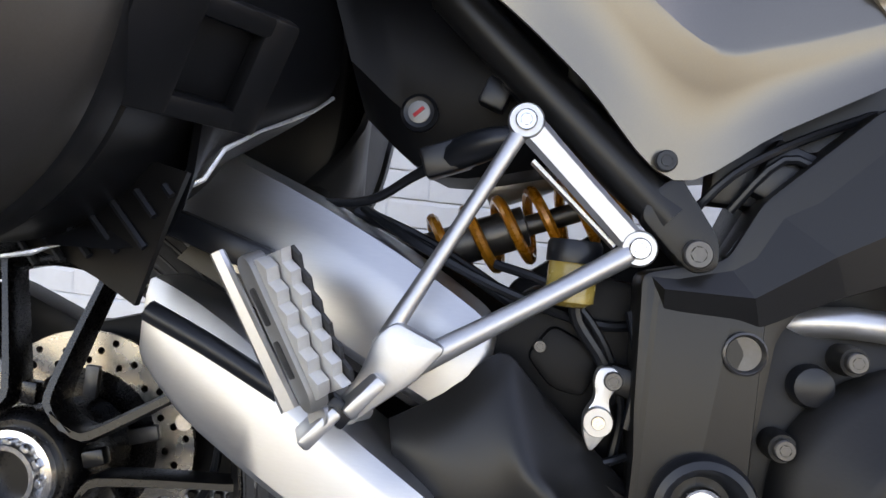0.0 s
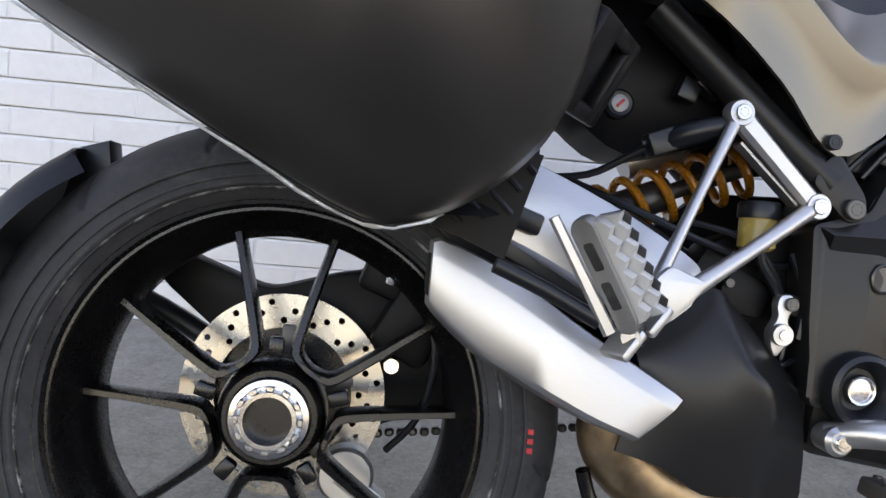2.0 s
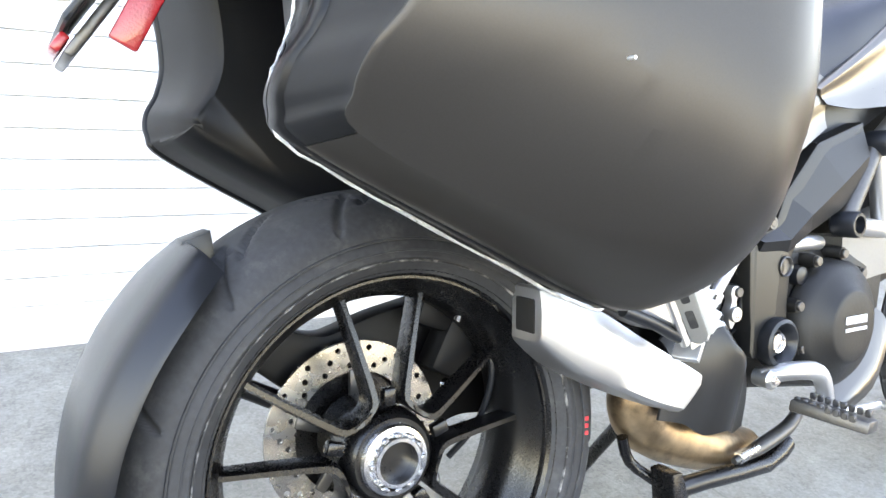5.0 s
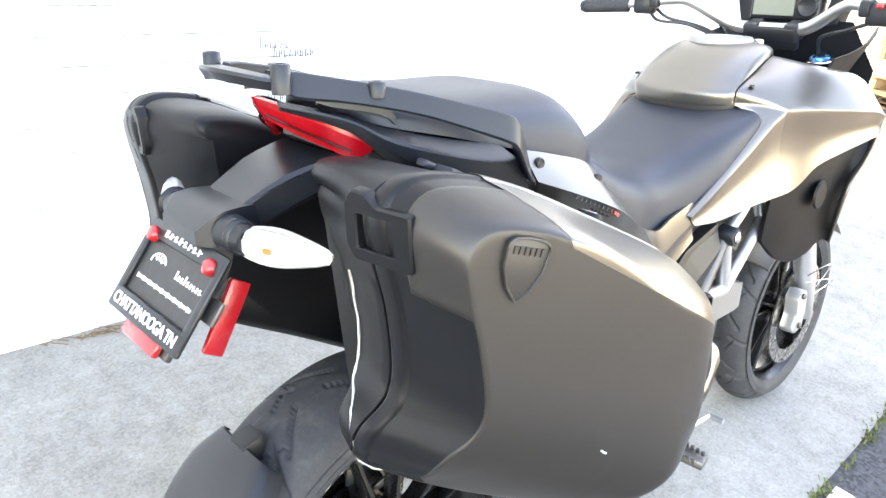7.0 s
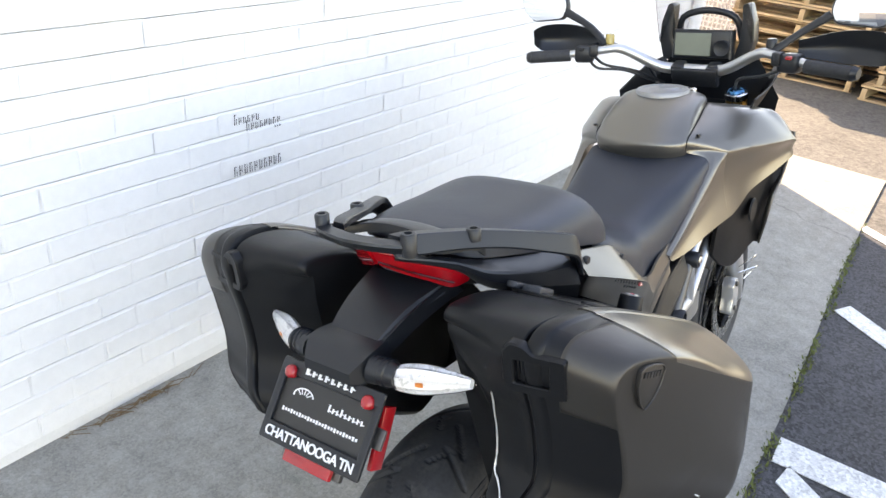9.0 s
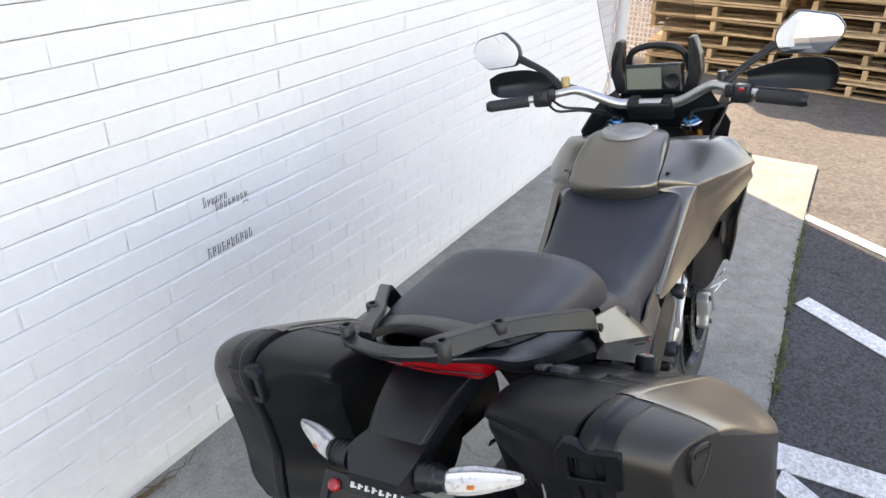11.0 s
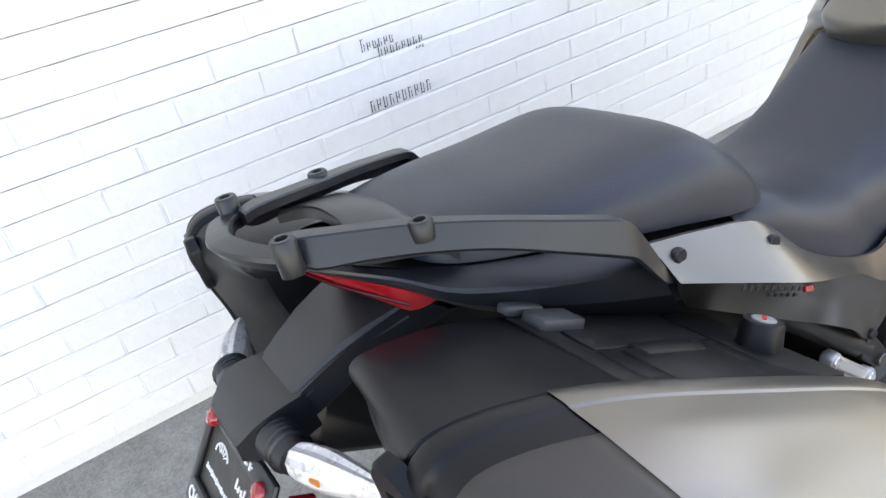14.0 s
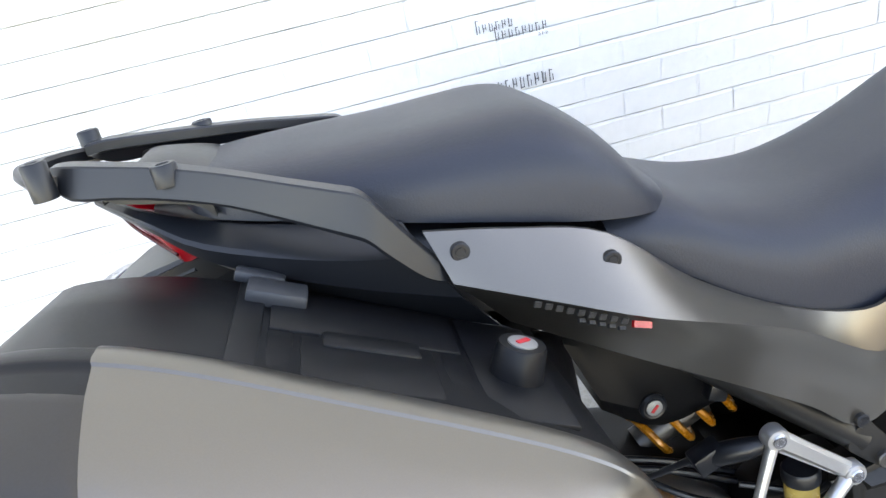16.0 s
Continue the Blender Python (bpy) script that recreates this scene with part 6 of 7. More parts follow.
# ---- engine, trellis, pegs, stands ----
bm = bmesh.new()
box(bm, (0.74, 0.0, 0.43), (0.36, 0.26, 0.24), (0, 8, 0), bevel=0.03)
engine = part("engine", bm, ENGINE, bike, "dark grey cast engine block")
for at, size, tilt in (((0.93, 0.0, 0.53), (0.22, 0.20, 0.16), -12), ((0.70, 0.0, 0.60), (0.16, 0.18, 0.22), 20)):
    bm = bmesh.new()
    box(bm, at, size, (0, tilt, 0), bevel=0.025)
    part("cylinder", bm, ENGINE, engine)
part("cylinder_head", loft([[(x, -w, zt), (x, w, zt), (x, w, zb), (x, -w, zb)] for x, w, zt, zb in ((0.80, 0.12, 0.555, 0.47), (0.90, 0.135, 0.575, 0.49), (1.0, 0.13, 0.55, 0.49), (1.05, 0.10, 0.53, 0.5))], 3), CAST_GREY, engine, "grey cast cylinder head")
cover = part("clutch_cover", turned([(0.095, -0.125), (0.103, -0.135), (0.100, -0.155), (0.088, -0.166), (0.062, -0.176), (0.058, -0.182), (0.052, -0.184), (0.03, -0.185), (0.004, -0.185)], 56, at=(0.735, 0, 0.425)), ENGINE, engine, "dark round clutch cover")
bm = bmesh.new()
for k in range(6):
    box(bm, (0.712 + 0.0095 * k, -0.1862, 0.436), (0.0072, 0.0016, 0.012))
box(bm, (0.736, -0.1862, 0.421), (0.056, 0.0016, 0.005))
part("cover_print", bm, WHITE_PRINT, cover, "pale maker's mark bars", smooth=0)
for x, z in ((0.676, 0.527), (0.635, 0.461), (0.647, 0.395), (0.690, 0.345), (0.745, 0.535), (0.800, 0.50)):
    part("cover_lug", turned([(0.010, -0.12), (0.0115, -0.14), (0.010, -0.154)], 16, at=(x, 0, z)), ENGINE, cover)
    bolt("cover_bolt", (x, -0.156, z), 0.0075, cover, STEEL_DARK)
bm = sheet([[(0.875, -0.11, 0.45), (0.90, -0.14, 0.42), (0.905, -0.15, 0.385)], [(0.83, -0.12, 0.37), (0.86, -0.152, 0.34), (0.86, -0.15, 0.30)], [(0.75, -0.12, 0.30), (0.78, -0.15, 0.285), (0.78, -0.14, 0.262)]], 4, 0.005)
part("belly_fairing", bm, BRONZE, bike, "bronze belly fairing")
part("filler_cap", turned([(0.014, -0.12), (0.016, -0.135), (0.014, -0.145), (0.006, -0.147)], 20, at=(0.655, 0, 0.505)), BLACK_PLASTIC, engine)
part("water_pipe", tube([(0.63, -0.11, 0.545), (0.68, -0.13, 0.553), (0.73, -0.12, 0.55)], 0.012, 12, 3), SILVER, engine)
NODES = {"top": (0.838, -0.145, 0.708), "rear": (0.757, -0.145, 0.580), "mid": (0.888, -0.135, 0.566), "fwd": (1.04, -0.13, 0.70), "head": (1.08, -0.06, 0.86), "tank": (0.955, -0.14, 0.79)}
for s in (1, -1):
    for a, b in (("top", "rear"), ("top", "mid"), ("rear", "mid"), ("mid", "fwd"), ("top", "tank"), ("tank", "head"), ("fwd", "head")):
        pa, pb = NODES[a], NODES[b]
        part("trellis_tube", tube([(pa[0], pa[1] * s, pa[2]), (pb[0], pb[1] * s, pb[2])], 0.015, 14), (STEEL_DARK if (a, b) == ("top", "rear") else SILVER) if s > 0 else FRAME_GREY, bike, "silver trellis frame tube" if s > 0 and (a, b) != ("top", "rear") else "dark trellis frame tube")
for n in ("top", "rear"):
    x, y, z = NODES[n]
    boss = part("trellis_boss", turned([(0.016, -0.13), (0.021, -0.135), (0.021, -0.168), (0.018, -0.172), (0.014, -0.172), (0.013, -0.16), (0.003, -0.16)], 24, at=(x, 0, z)), BLACK_PLASTIC, bike)
    if n == "top":
        part("boss_nut", turned([(0.012, -0.165), (0.012, -0.174), (0.008, -0.176)], 18, at=(x, 0, z)), CHROME, boss)
# rider's peg and brake pedal
lever = part("brake_pedal", tube([(0.560, -0.150, 0.365), (0.590, -0.185, 0.376), (0.625, -0.195, 0.370), (0.645, -0.195, 0.342), (0.660, -0.19, 0.315)], (0.013, 0.014, 0.014, 0.012, 0.011), 14, 4), SILVER, bike, "silver brake pedal arm")
part("pedal_pivot", turned([(0.014, -0.14), (0.015, -0.165), (0.011, -0.17)], 20, at=(0.562, 0, 0.362)), SILVER, lever)
bolt("pedal_bolt", (0.562, -0.170, 0.362), 0.008, lever)
part("pedal_tip", tube([(0.83, -0.175, 0.285), (0.83, -0.215, 0.285)], 0.008, 10), SILVER, lever)
part("pedal_rod", tube([(0.62, -0.165, 0.315), (0.72, -0.175, 0.29), (0.83, -0.18, 0.285)], 0.007, 10, 3), SILVER, lever)
bm = bmesh.new()
box(bm, (0.60, -0.235, 0.322), (0.045, 0.105, 0.018), (6, 8, 14), bevel=0.004)
rpeg = part("rider_peg", bm, STEEL_DARK, bike, "dark toothed rider peg")
for k in range(8):
    for dx in (-0.019, 0.019):
        bm = bmesh.new()
        box(bm, (0.60 + dx + 0.012 * (0.5 - k / 7), -0.19 - 0.0125 * k, 0.334), (0.007, 0.008, 0.010), (0, 0, 14), bevel=0.0015, seg=1)
        part("tooth", bm, STEEL_DARK, rpeg)
stand = part("centre_stand", tube([(0.385, -0.14, 0.226), (0.45, -0.14, 0.226), (0.598, -0.135, 0.218), (0.66, -0.12, 0.235)], (0.014, 0.0135, 0.014, 0.02), 14, 2), WHEEL_BLACK, bike, "black folded centre stand")
part("stand_foot", plate(rounded([(0.358, 0.262), (0.378, 0.262), (0.392, 0.225), (0.384, 0.195), (0.366, 0.195), (0.362, 0.23)], 0.004), -0.165, -0.125, 0.004), WHEEL_BLACK, stand)
part("stand_arm", tube([(0.33, -0.10, 0.30), (0.345, -0.10, 0.262), (0.375, -0.12, 0.235)], 0.008, 10, 3), WHEEL_BLACK, stand)
bm = tube([(0.51, -0.145, 0.243), (0.57, -0.143, 0.252), (0.64, -0.14, 0.268), (0.68, -0.13, 0.28)], (0.005, 0.011, 0.011, 0.010), 12, 3)
part("stand_spring", bm, STEEL_DARK, stand)
bm = bmesh.new()
for k in range(9):
    turned([(0.007, 0), (0.0095, 0.0014), (0.007, 0.0028)], 12, at=(0.52 + 0.0048 * k, -0.144, 0.245 + 0.0009 * k), axis="x", bm=bm)
part("spring_coils", bm, CHROME, stand)
side_stand = part("side_stand", tube([(0.66, 0.11, 0.30), (0.63, 0.20, 0.18), (0.60, 0.285, 0.062)], 0.014, 12), WHEEL_BLACK, bike, "black side stand on the far flank")
part("stand_pad", tube([(0.60, 0.287, 0.058), (0.598, 0.295, 0.052)], 0.028, 16), WHEEL_BLACK, side_stand)

# ---- front end ----
for s in (-1, 1):
    y = 0.026 + s * 0.115
    leg = part("fork_leg", tube([(1.555, y, 0.29), (1.50, y, 0.42), (1.43, y, 0.575)], (0.022, 0.030, 0.030), 18), SILVER, bike, "silver lower fork leg")
    part("fork_tube", tube([(1.43, y, 0.575), (1.325, y, 0.990)], 0.0235, 18), FRAME_GREY, leg)
    part("fork_stanchion", tube([(1.328, y, 0.985), (1.315, y, 1.030)], 0.030, 20), FORK_GOLD, leg)
    part("cap_ring", tube([(1.314, y, 1.026), (1.310, y, 1.041), (1.3095, y, 1.043)], (0.032, 0.032, 0.029), 24), CHROME, leg, "bright ring below the fork cap")
    part("fork_cap", tube([(1.318, y, 1.020), (1.309, y, 1.047), (1.3085, y, 1.050)], (0.026, 0.024, 0.020), 24), BLUE_ANO, leg, "blue anodised fork cap")
    part("adjuster", tube([(1.309, y, 1.046), (1.306, y, 1.058)], 0.010, 14), BLACK_PLASTIC, leg)
    cal = part("front_caliper", plate(rounded([(1.405, 0.290), (1.425, 0.275), (1.470, 0.285), (1.480, 0.330), (1.465, 0.400), (1.430, 0.410), (1.410, 0.385), (1.420, 0.335)], 0.010), min(s * 0.078, s * 0.118), max(s * 0.078, s * 0.118), 0.006), SILVER, bike, "silver radial front brake caliper")
    for x, z in ((1.432, 0.392), (1.440, 0.300)):
        b = turned([(0.009, -0.002), (0.009, 0.006), (0.006, 0.008)], 14, at=(x, 0.118, z))
        part("caliper_bolt", b if s > 0 else flip(b), STEEL_DARK, cal)
for k, dx in enumerate((0.0, 0.03)):
    part("cable_loop", tube([(1.415, -0.125, 0.46 - 0.02 * k), (1.44 + dx, -0.165, 0.50 - 0.05 * k), (1.50 + dx, -0.15, 0.47 - 0.05 * k), (1.51, -0.12, 0.40 - 0.02 * k)], 0.0017, 8, 5), CHROME, bike, "pale looped cable by the fork")
bm = sheet([[(1.53 + 0.325 * math.cos(radians(a)), y, 0.298 + (0.325 - 0.02 * abs(y / 0.068) ** 2) * math.sin(radians(a))) for y in (-0.072, -0.04, 0, 0.04, 0.072)] for a in (40, 60, 80, 100, 120, 140)], 3, 0.004, away=(0, 0, -1))
part("front_mudguard", bm, BRONZE, bike, "bronze front mudguard")
bm = bmesh.new()
box(bm, (1.225, 0, 1.012), (0.07, 0.27, 0.03), (0, -21, 0), bevel=0.01)
yoke = part("top_yoke", bm, FRAME_GREY, bike, "dark top fork yoke")
bm = bmesh.new()
box(bm, (1.166, -0.012, 1.100), (0.020, 0.135, 0.036), (0, -18, 0), bevel=0.008)
box(bm, (1.150, -0.012, 1.118), (0.016, 0.128, 0.034), (0, -18, 0), bevel=0.006)
for y in (0.038, -0.062):
    box(bm, (1.170, y, 1.126), (0.050, 0.036, 0.044), (0, -15, 0), bevel=0.008)
part("bar_clamp", bm, BLACK_PLASTIC, yoke)
bars = part("handlebar", tube([(1.035, 0.36, 1.170), (1.075, 0.235, 1.187), (1.105, 0.185, 1.187), (1.15, 0.10, 1.140), (1.168, 0.05, 1.130), (1.168, -0.06, 1.130), (1.15, -0.11, 1.142), (1.105, -0.195, 1.190), (1.075, -0.245, 1.190), (1.035, -0.36, 1.172)], (0.011, 0.0115, 0.0135, 0.015, 0.0155, 0.0155, 0.015, 0.0135, 0.0115, 0.011), 16, 4), SILVER, bike, "silver tapered handlebar")
for s in (-1, 1):
    grip = part("grip", tube([(1.045, s * 0.325, 1.172), (1.008, s * 0.438, 1.166)], 0.0175, 16), RUBBER, bars, "black rubber grip")
    part("bar_end", tube([(1.009, s * 0.436, 1.166), (1.005, s * 0.449, 1.1655)], (0.019, 0.013), 14), BLACK_PLASTIC, grip)
    bm = bmesh.new()
    box(bm, (1.06, s * 0.285, 1.176), (0.045, 0.055, 0.048), (0, 0, s * 15), bevel=0.010)
    box(bm, (1.055, s * 0.255, 1.186), (0.03, 0.025, 0.035), (0, 0, s * 15), bevel=0.006)
    sw = part("switch_block", bm, BLACK_PLASTIC, bars)
    bm = bmesh.new()
    box(bm, (1.035, s * 0.285, 1.192), (0.012, 0.016, 0.010), bevel=0.003)
    part("switch", bm, RED_PLASTIC if s < 0 else BLACK_PLASTIC, sw)
    part("lever", tube([(1.09, s * 0.27, 1.18), (1.105, s * 0.34, 1.172), (1.075, s * 0.44, 1.165)], (0.009, 0.0065, 0.006), 10, 3), BLACK_PLASTIC, bars)
    e0, e1 = (-0.285, -0.505) if s < 0 else (0.255, 0.462)
    hg = sheet([[(1.12, e0, 1.225), (1.135, e0, 1.205), (1.125, e0, 1.185)], [(1.13, (e0 + e1) / 2 - s * 0.01, 1.250), (1.15, (e0 + e1) / 2, 1.210), (1.135, (e0 + e1) / 2, 1.17)], [(1.10, e1 - s * 0.03, 1.252), (1.122, e1 - s * 0.02, 1.208), (1.105, e1 - s * 0.02, 1.172)], [(1.07, e1, 1.238), (1.08, e1 + s * 0.004, 1.215), (1.075, e1, 1.195)]], 4, 0.005, away=(-1, 0, 0))
    part("hand_guard", hg, BLACK_PLASTIC, bars, "matt black hand guard")
    res_ob = part("clutch_reservoir", turned([(0.010, 1.20), (0.013, 1.203), (0.013, 1.226), (0.011, 1.230)], 18, at=(1.10, s * 0.225, 0), axis="z"), FLUID if s > 0 else BLACK_PLASTIC, bars)
    stem = part("mirror", tube([(1.09, s * 0.235, 1.20), (1.11, s * 0.29, 1.245), (1.125, -0.352 if s < 0 else 0.382, 1.288)], (0.012, 0.010, 0.013), 12, 3, flat=0.7), BLACK_PLASTIC, bike, "black-framed mirror on its stem")
    face = rounded([(-0.075, -0.018), (-0.072, 0.012), (-0.030, 0.058), (0.060, 0.046), (0.082, 0.018), (0.076, -0.010), (0.040, -0.046), (-0.060, -0.044)], 0.014)
    bm = plate([(a * 1.06, b * 1.08) for a, b in face], 0.0, 0.022, 0.007)
    shell = part("mirror_shell", bm, BLACK_PLASTIC, stem)
    glass = part("mirror_glass", plate(face, -0.003, 0.004, 0.0008), MIRROR, stem, "reflecting mirror glass")
    for o in (shell, glass):
        o.matrix_basis = Matrix.Translation((1.128, -0.428 if s < 0 else 0.456, 1.308)) @ Euler((radians(-6), radians(-s * 4), radians(-90 - s * 2))).to_matrix().to_4x4() @ Matrix.Diagonal((-s, 1, 1, 1))
# dash, screen, brackets
bm = loft([[(x, -w, z + h), (x, w, z + h), (x, w * 1.03, z - h), (x, -w * 1.03, z - h)] for x, w, z, h in ((1.232, 0.078, 1.190, 0.036), (1.24, 0.084, 1.190, 0.042), (1.275, 0.084, 1.185, 0.042), (1.30, 0.06, 1.18, 0.03))], 3)
dash = part("instrument_panel", bm, BLACK_PLASTIC, bike, "black instrument panel with grey display")
bm = bmesh.new()
box(bm, (1.2295, 0.024, 1.191), (0.004, 0.104, 0.064), (0, 0, 0), bevel=0.001, seg=1)
part("display", bm, GLASS_GREY, dash, "unlit grey display")
part("round_display", turned([(0.0235, 1.236), (0.0235, 1.226), (0.0215, 1.2245), (0.0195, 1.226)], 32, at=(0, -0.060, 1.182), axis="x"), BLACK_PLASTIC, dash, "black ring round a small display")
part("round_glass", turned([(0.019, 1.234), (0.019, 1.2265), (0.002, 1.226)], 32, at=(0, -0.060, 1.182), axis="x"), GLASS_GREY, dash)
part("visor", tube([(1.30, 0.088, 1.20), (1.285, 0.075, 1.262), (1.28, 0.0, 1.282), (1.285, -0.075, 1.262), (1.30, -0.095, 1.20)], 0.010, 12, 4), BLACK_PLASTIC, dash)
for s in (-1, 1):
    bm = plate(rounded([(s * u, z) for u, z in ((0.082, 1.14), (0.122, 1.14), (0.138, 1.20), (0.134, 1.25), (0.116, 1.303), (0.098, 1.300), (0.100, 1.26), (0.098, 1.20))][::s], 0.008), -1.315, -1.262, 0.006)
    bm.transform(Matrix.Rotation(radians(90), 4, "Z"))
    part("screen_bracket", bm, BLACK_PLASTIC, dash)
screen = sheet([[(1.42 - 0.09 * (y / 0.135) ** 2 - 0.55 * (z - 1.05) + (z - 1.05) ** 2 * 0.3, y, z) for y in (-0.135, -0.09, -0.04, 0.0, 0.04, 0.09, 0.135)] for z in (1.19, 1.26, 1.34, 1.44, 1.52)], 2, 0.004, away=(1, 0, 0))
sc = part("windscreen", screen, SCREEN, bike, "clear tinted windscreen")
sc.visible_shadow = False
nose = [[(1.20, -0.13, 1.09), (1.20, 0.13, 1.09), (1.22, 0.22, 1.0), (1.25, 0.20, 0.9), (1.25, -0.20, 0.9), (1.22, -0.22, 1.0)], [(1.36, -0.13, 1.13), (1.36, 0.13, 1.13), (1.38, 0.19, 1.02), (1.40, 0.17, 0.92), (1.40, -0.17, 0.92), (1.38, -0.19, 1.02)], [(1.56, -0.08, 1.05), (1.56, 0.08, 1.05), (1.60, 0.10, 0.98), (1.60, 0.08, 0.92), (1.60, -0.08, 0.92), (1.60, -0.10, 0.98)]]
bm = loft([nose[1], nose[2]], 4)
part("nose_fairing", bm, BLACK_PLASTIC, bike, "black inner nose fairing")
# the bar, dash and screen as one cluster on the yoke, a little towards the wall
for o in bike.children:
    if o.name.split(".")[0] in ("top_yoke", "handlebar", "mirror", "instrument_panel", "windscreen"):
        o.location = (0.088, 0.026, -0.021)
# black inner cowls beside the fork, and the hoses under the bar
def inner_cowl():
    return sheet([[(1.105, -0.150, 0.990), (1.120, -0.178, 1.030), (1.130, -0.190, 1.060)], [(1.200, -0.152, 0.990), (1.215, -0.182, 1.040), (1.225, -0.198, 1.075)], [(1.300, -0.150, 1.000), (1.315, -0.178, 1.060), (1.325, -0.195, 1.100)], [(1.400, -0.130, 1.020), (1.410, -0.155, 1.080), (1.420, -0.170, 1.120)]], 3, 0.005)


both("inner_cowl", inner_cowl, SHADED_BLACK, "matt black inner cowl beside the fork")
for a in ([(1.06, 0.27, 1.160), (1.05, 0.235, 1.138), (1.09, 0.17, 1.130), (1.17, 0.11, 1.09)], [(1.07, 0.255, 1.165), (1.07, 0.22, 1.145), (1.12, 0.15, 1.125), (1.20, 0.09, 1.08)], [(1.06, -0.27, 1.160), (1.06, -0.22, 1.140), (1.11, -0.15, 1.120), (1.19, -0.12, 1.08)], [(1.09, 0.30, 1.19), (1.14, 0.25, 1.20), (1.19, 0.17, 1.16), (1.23, 0.13, 1.09)]):
    part("hose", tube(a, 0.0042, 8, 5), BLACK_PLASTIC, bars, "thin black hose")
# black side ducts and radiator below the wings
# darkened sheet stands for the shaded hollow below the wing
def duct():
    return sheet([[(0.985, -0.180, 0.850), (0.975, -0.170, 0.76), (1.0, -0.155, 0.66)], [(1.06, -0.205, 0.885), (1.06, -0.190, 0.76), (1.08, -0.165, 0.60)], [(1.16, -0.223, 0.915), (1.16, -0.210, 0.78), (1.17, -0.175, 0.58)], [(1.305, -0.238, 0.935), (1.235, -0.222, 0.79), (1.245, -0.195, 0.62)], [(1.330, -0.252, 0.940), (1.250, -0.240, 0.785), (1.270, -0.208, 0.615)]], 4, 0.01)


both("side_duct", duct, SHADED_BLACK, "black plastic side duct")
for s in (-1, 1):
    bm = tube([(1.322, s * 0.252, 0.940), (1.278, s * 0.246, 0.838), (1.236, s * 0.236, 0.775), (1.232, s * 0.226, 0.700), (1.268, s * 0.208, 0.615)], (0.012, 0.011, 0.010, 0.009, 0.005), 12, 4, flat=0.6)
    part("duct_edge", bm, BRONZE, bike, "bronze duct edge")
    part("duct_grommet", turned([(0.030, 0), (0.034, 0.004), (0.022, 0.008), (0.012, 0.004)], 24, at=(1.13, -0.217 if s < 0 else 0.209, 0.76)), SHADED_BLACK, bike)
bm = bmesh.new()
box(bm, (1.20, 0, 0.72), (0.05, 0.36, 0.28), (0, -15, 0), bevel=0.01)
part("radiator", bm, STEEL_DARK, bike, "dark radiator")
for k, (x0, z0, x1, z1) in enumerate(((0.62, 0.655, 0.66, 0.64), (0.585, 0.64, 0.63, 0.66))):
    part("wire", tube([(x0 - 0.03, -0.12, z0 - 0.03), (x0, -0.135, z0 + 0.01), (x1, -0.13, z1 + 0.02), (x1 + 0.06, -0.11, z1 + 0.05)], 0.0035, 8, 4), BLACK_PLASTIC, bike)
bm = bmesh.new()
box(bm, (0.625, -0.115, 0.655), (0.035, 0.03, 0.045), (0, 20, 0), bevel=0.004)
box(bm, (0.60, -0.10, 0.66), (0.05, 0.03, 0.06), (0, 0, 0), bevel=0.004)
part("connector_block", bm, BLACK_PLASTIC, bike)
bm = loft([[(x, -w, zt), (x, w, zt), (x, w, zb), (x, -w, zb)] for x, w, zt, zb in ((0.55, 0.09, 0.76, 0.66), (0.75, 0.12, 0.86, 0.70), (0.95, 0.11, 0.95, 0.78), (1.10, 0.10, 1.0, 0.85))], 2)
part("airbox", bm, BLACK_PLASTIC, bike)
# ---- road markings, weeds, writing on the wall, pallets ----
def stripe(pts, label):
    bm = bmesh.new()
    bm.faces.new([bm.verts.new((x, y, 0.0)) for x, y in pts])
    ext = bmesh.ops.extrude_face_region(bm, geom=bm.faces[:])
    for v in [g for g in ext["geom"] if isinstance(g, bmesh.types.BMVert)]:
        v.co.z = -0.004
    ob = part("road_marking", bm, LINE_PAINT, None, smooth=0)
    ob.location.z = -0.002
    return tagged(ob, label, "road marking", "parking lot markings", "structure")


stripe([(2.345, -0.312), (2.440, -0.360), (0.72, -2.80), (0.60, -2.76)], "white painted parking line on the asphalt")
stripe([(1.322, -0.345), (1.187, -0.350), (1.30, -3.2), (1.44, -3.2)], "cracked white painted bar on the asphalt")
stripe([(1.20, -0.40), (1.10, -0.385), (-0.40, -2.5), (-0.28, -2.55)], "white painted hatch line on the asphalt")
stripe([(3.47, -0.25), (3.38, -0.252), (2.20, -1.95), (2.31, -1.97)], "white painted parking line at the edge of the shade")
rnd = random.Random(5)
bm = bmesh.new()
for k in range(900):
    x = rnd.uniform(0.85, 3.5)
    f = noise.noise((x * 3.1, 0, 0))
    if f < -0.05 and rnd.random() < 0.8:
        continue
    y = float(np.interp(x, [0.6, 1.4, 2.0, 2.6, 3.5], [-0.33, -0.318, -0.298, -0.268, -0.245])) + rnd.gauss(-0.008, 0.010)
    h = rnd.uniform(0.004, 0.02)
    a = rnd.uniform(0, 6.28)
    w = rnd.uniform(0.002, 0.005)
    p = Vector((x, y, -0.004))
    q = Vector((math.cos(a), math.sin(a), 0))
    vs = [bm.verts.new(p - q * w), bm.verts.new(p + q * w), bm.verts.new(p + Vector((q.y * h * 0.8, -q.x * h * 0.8, h)) + q * w * 0.4), bm.verts.new(p + Vector((q.y * h * 0.6, -q.x * h * 0.6, h * 0.9)) - q * w * 0.6)]
    bm.faces.new(vs)
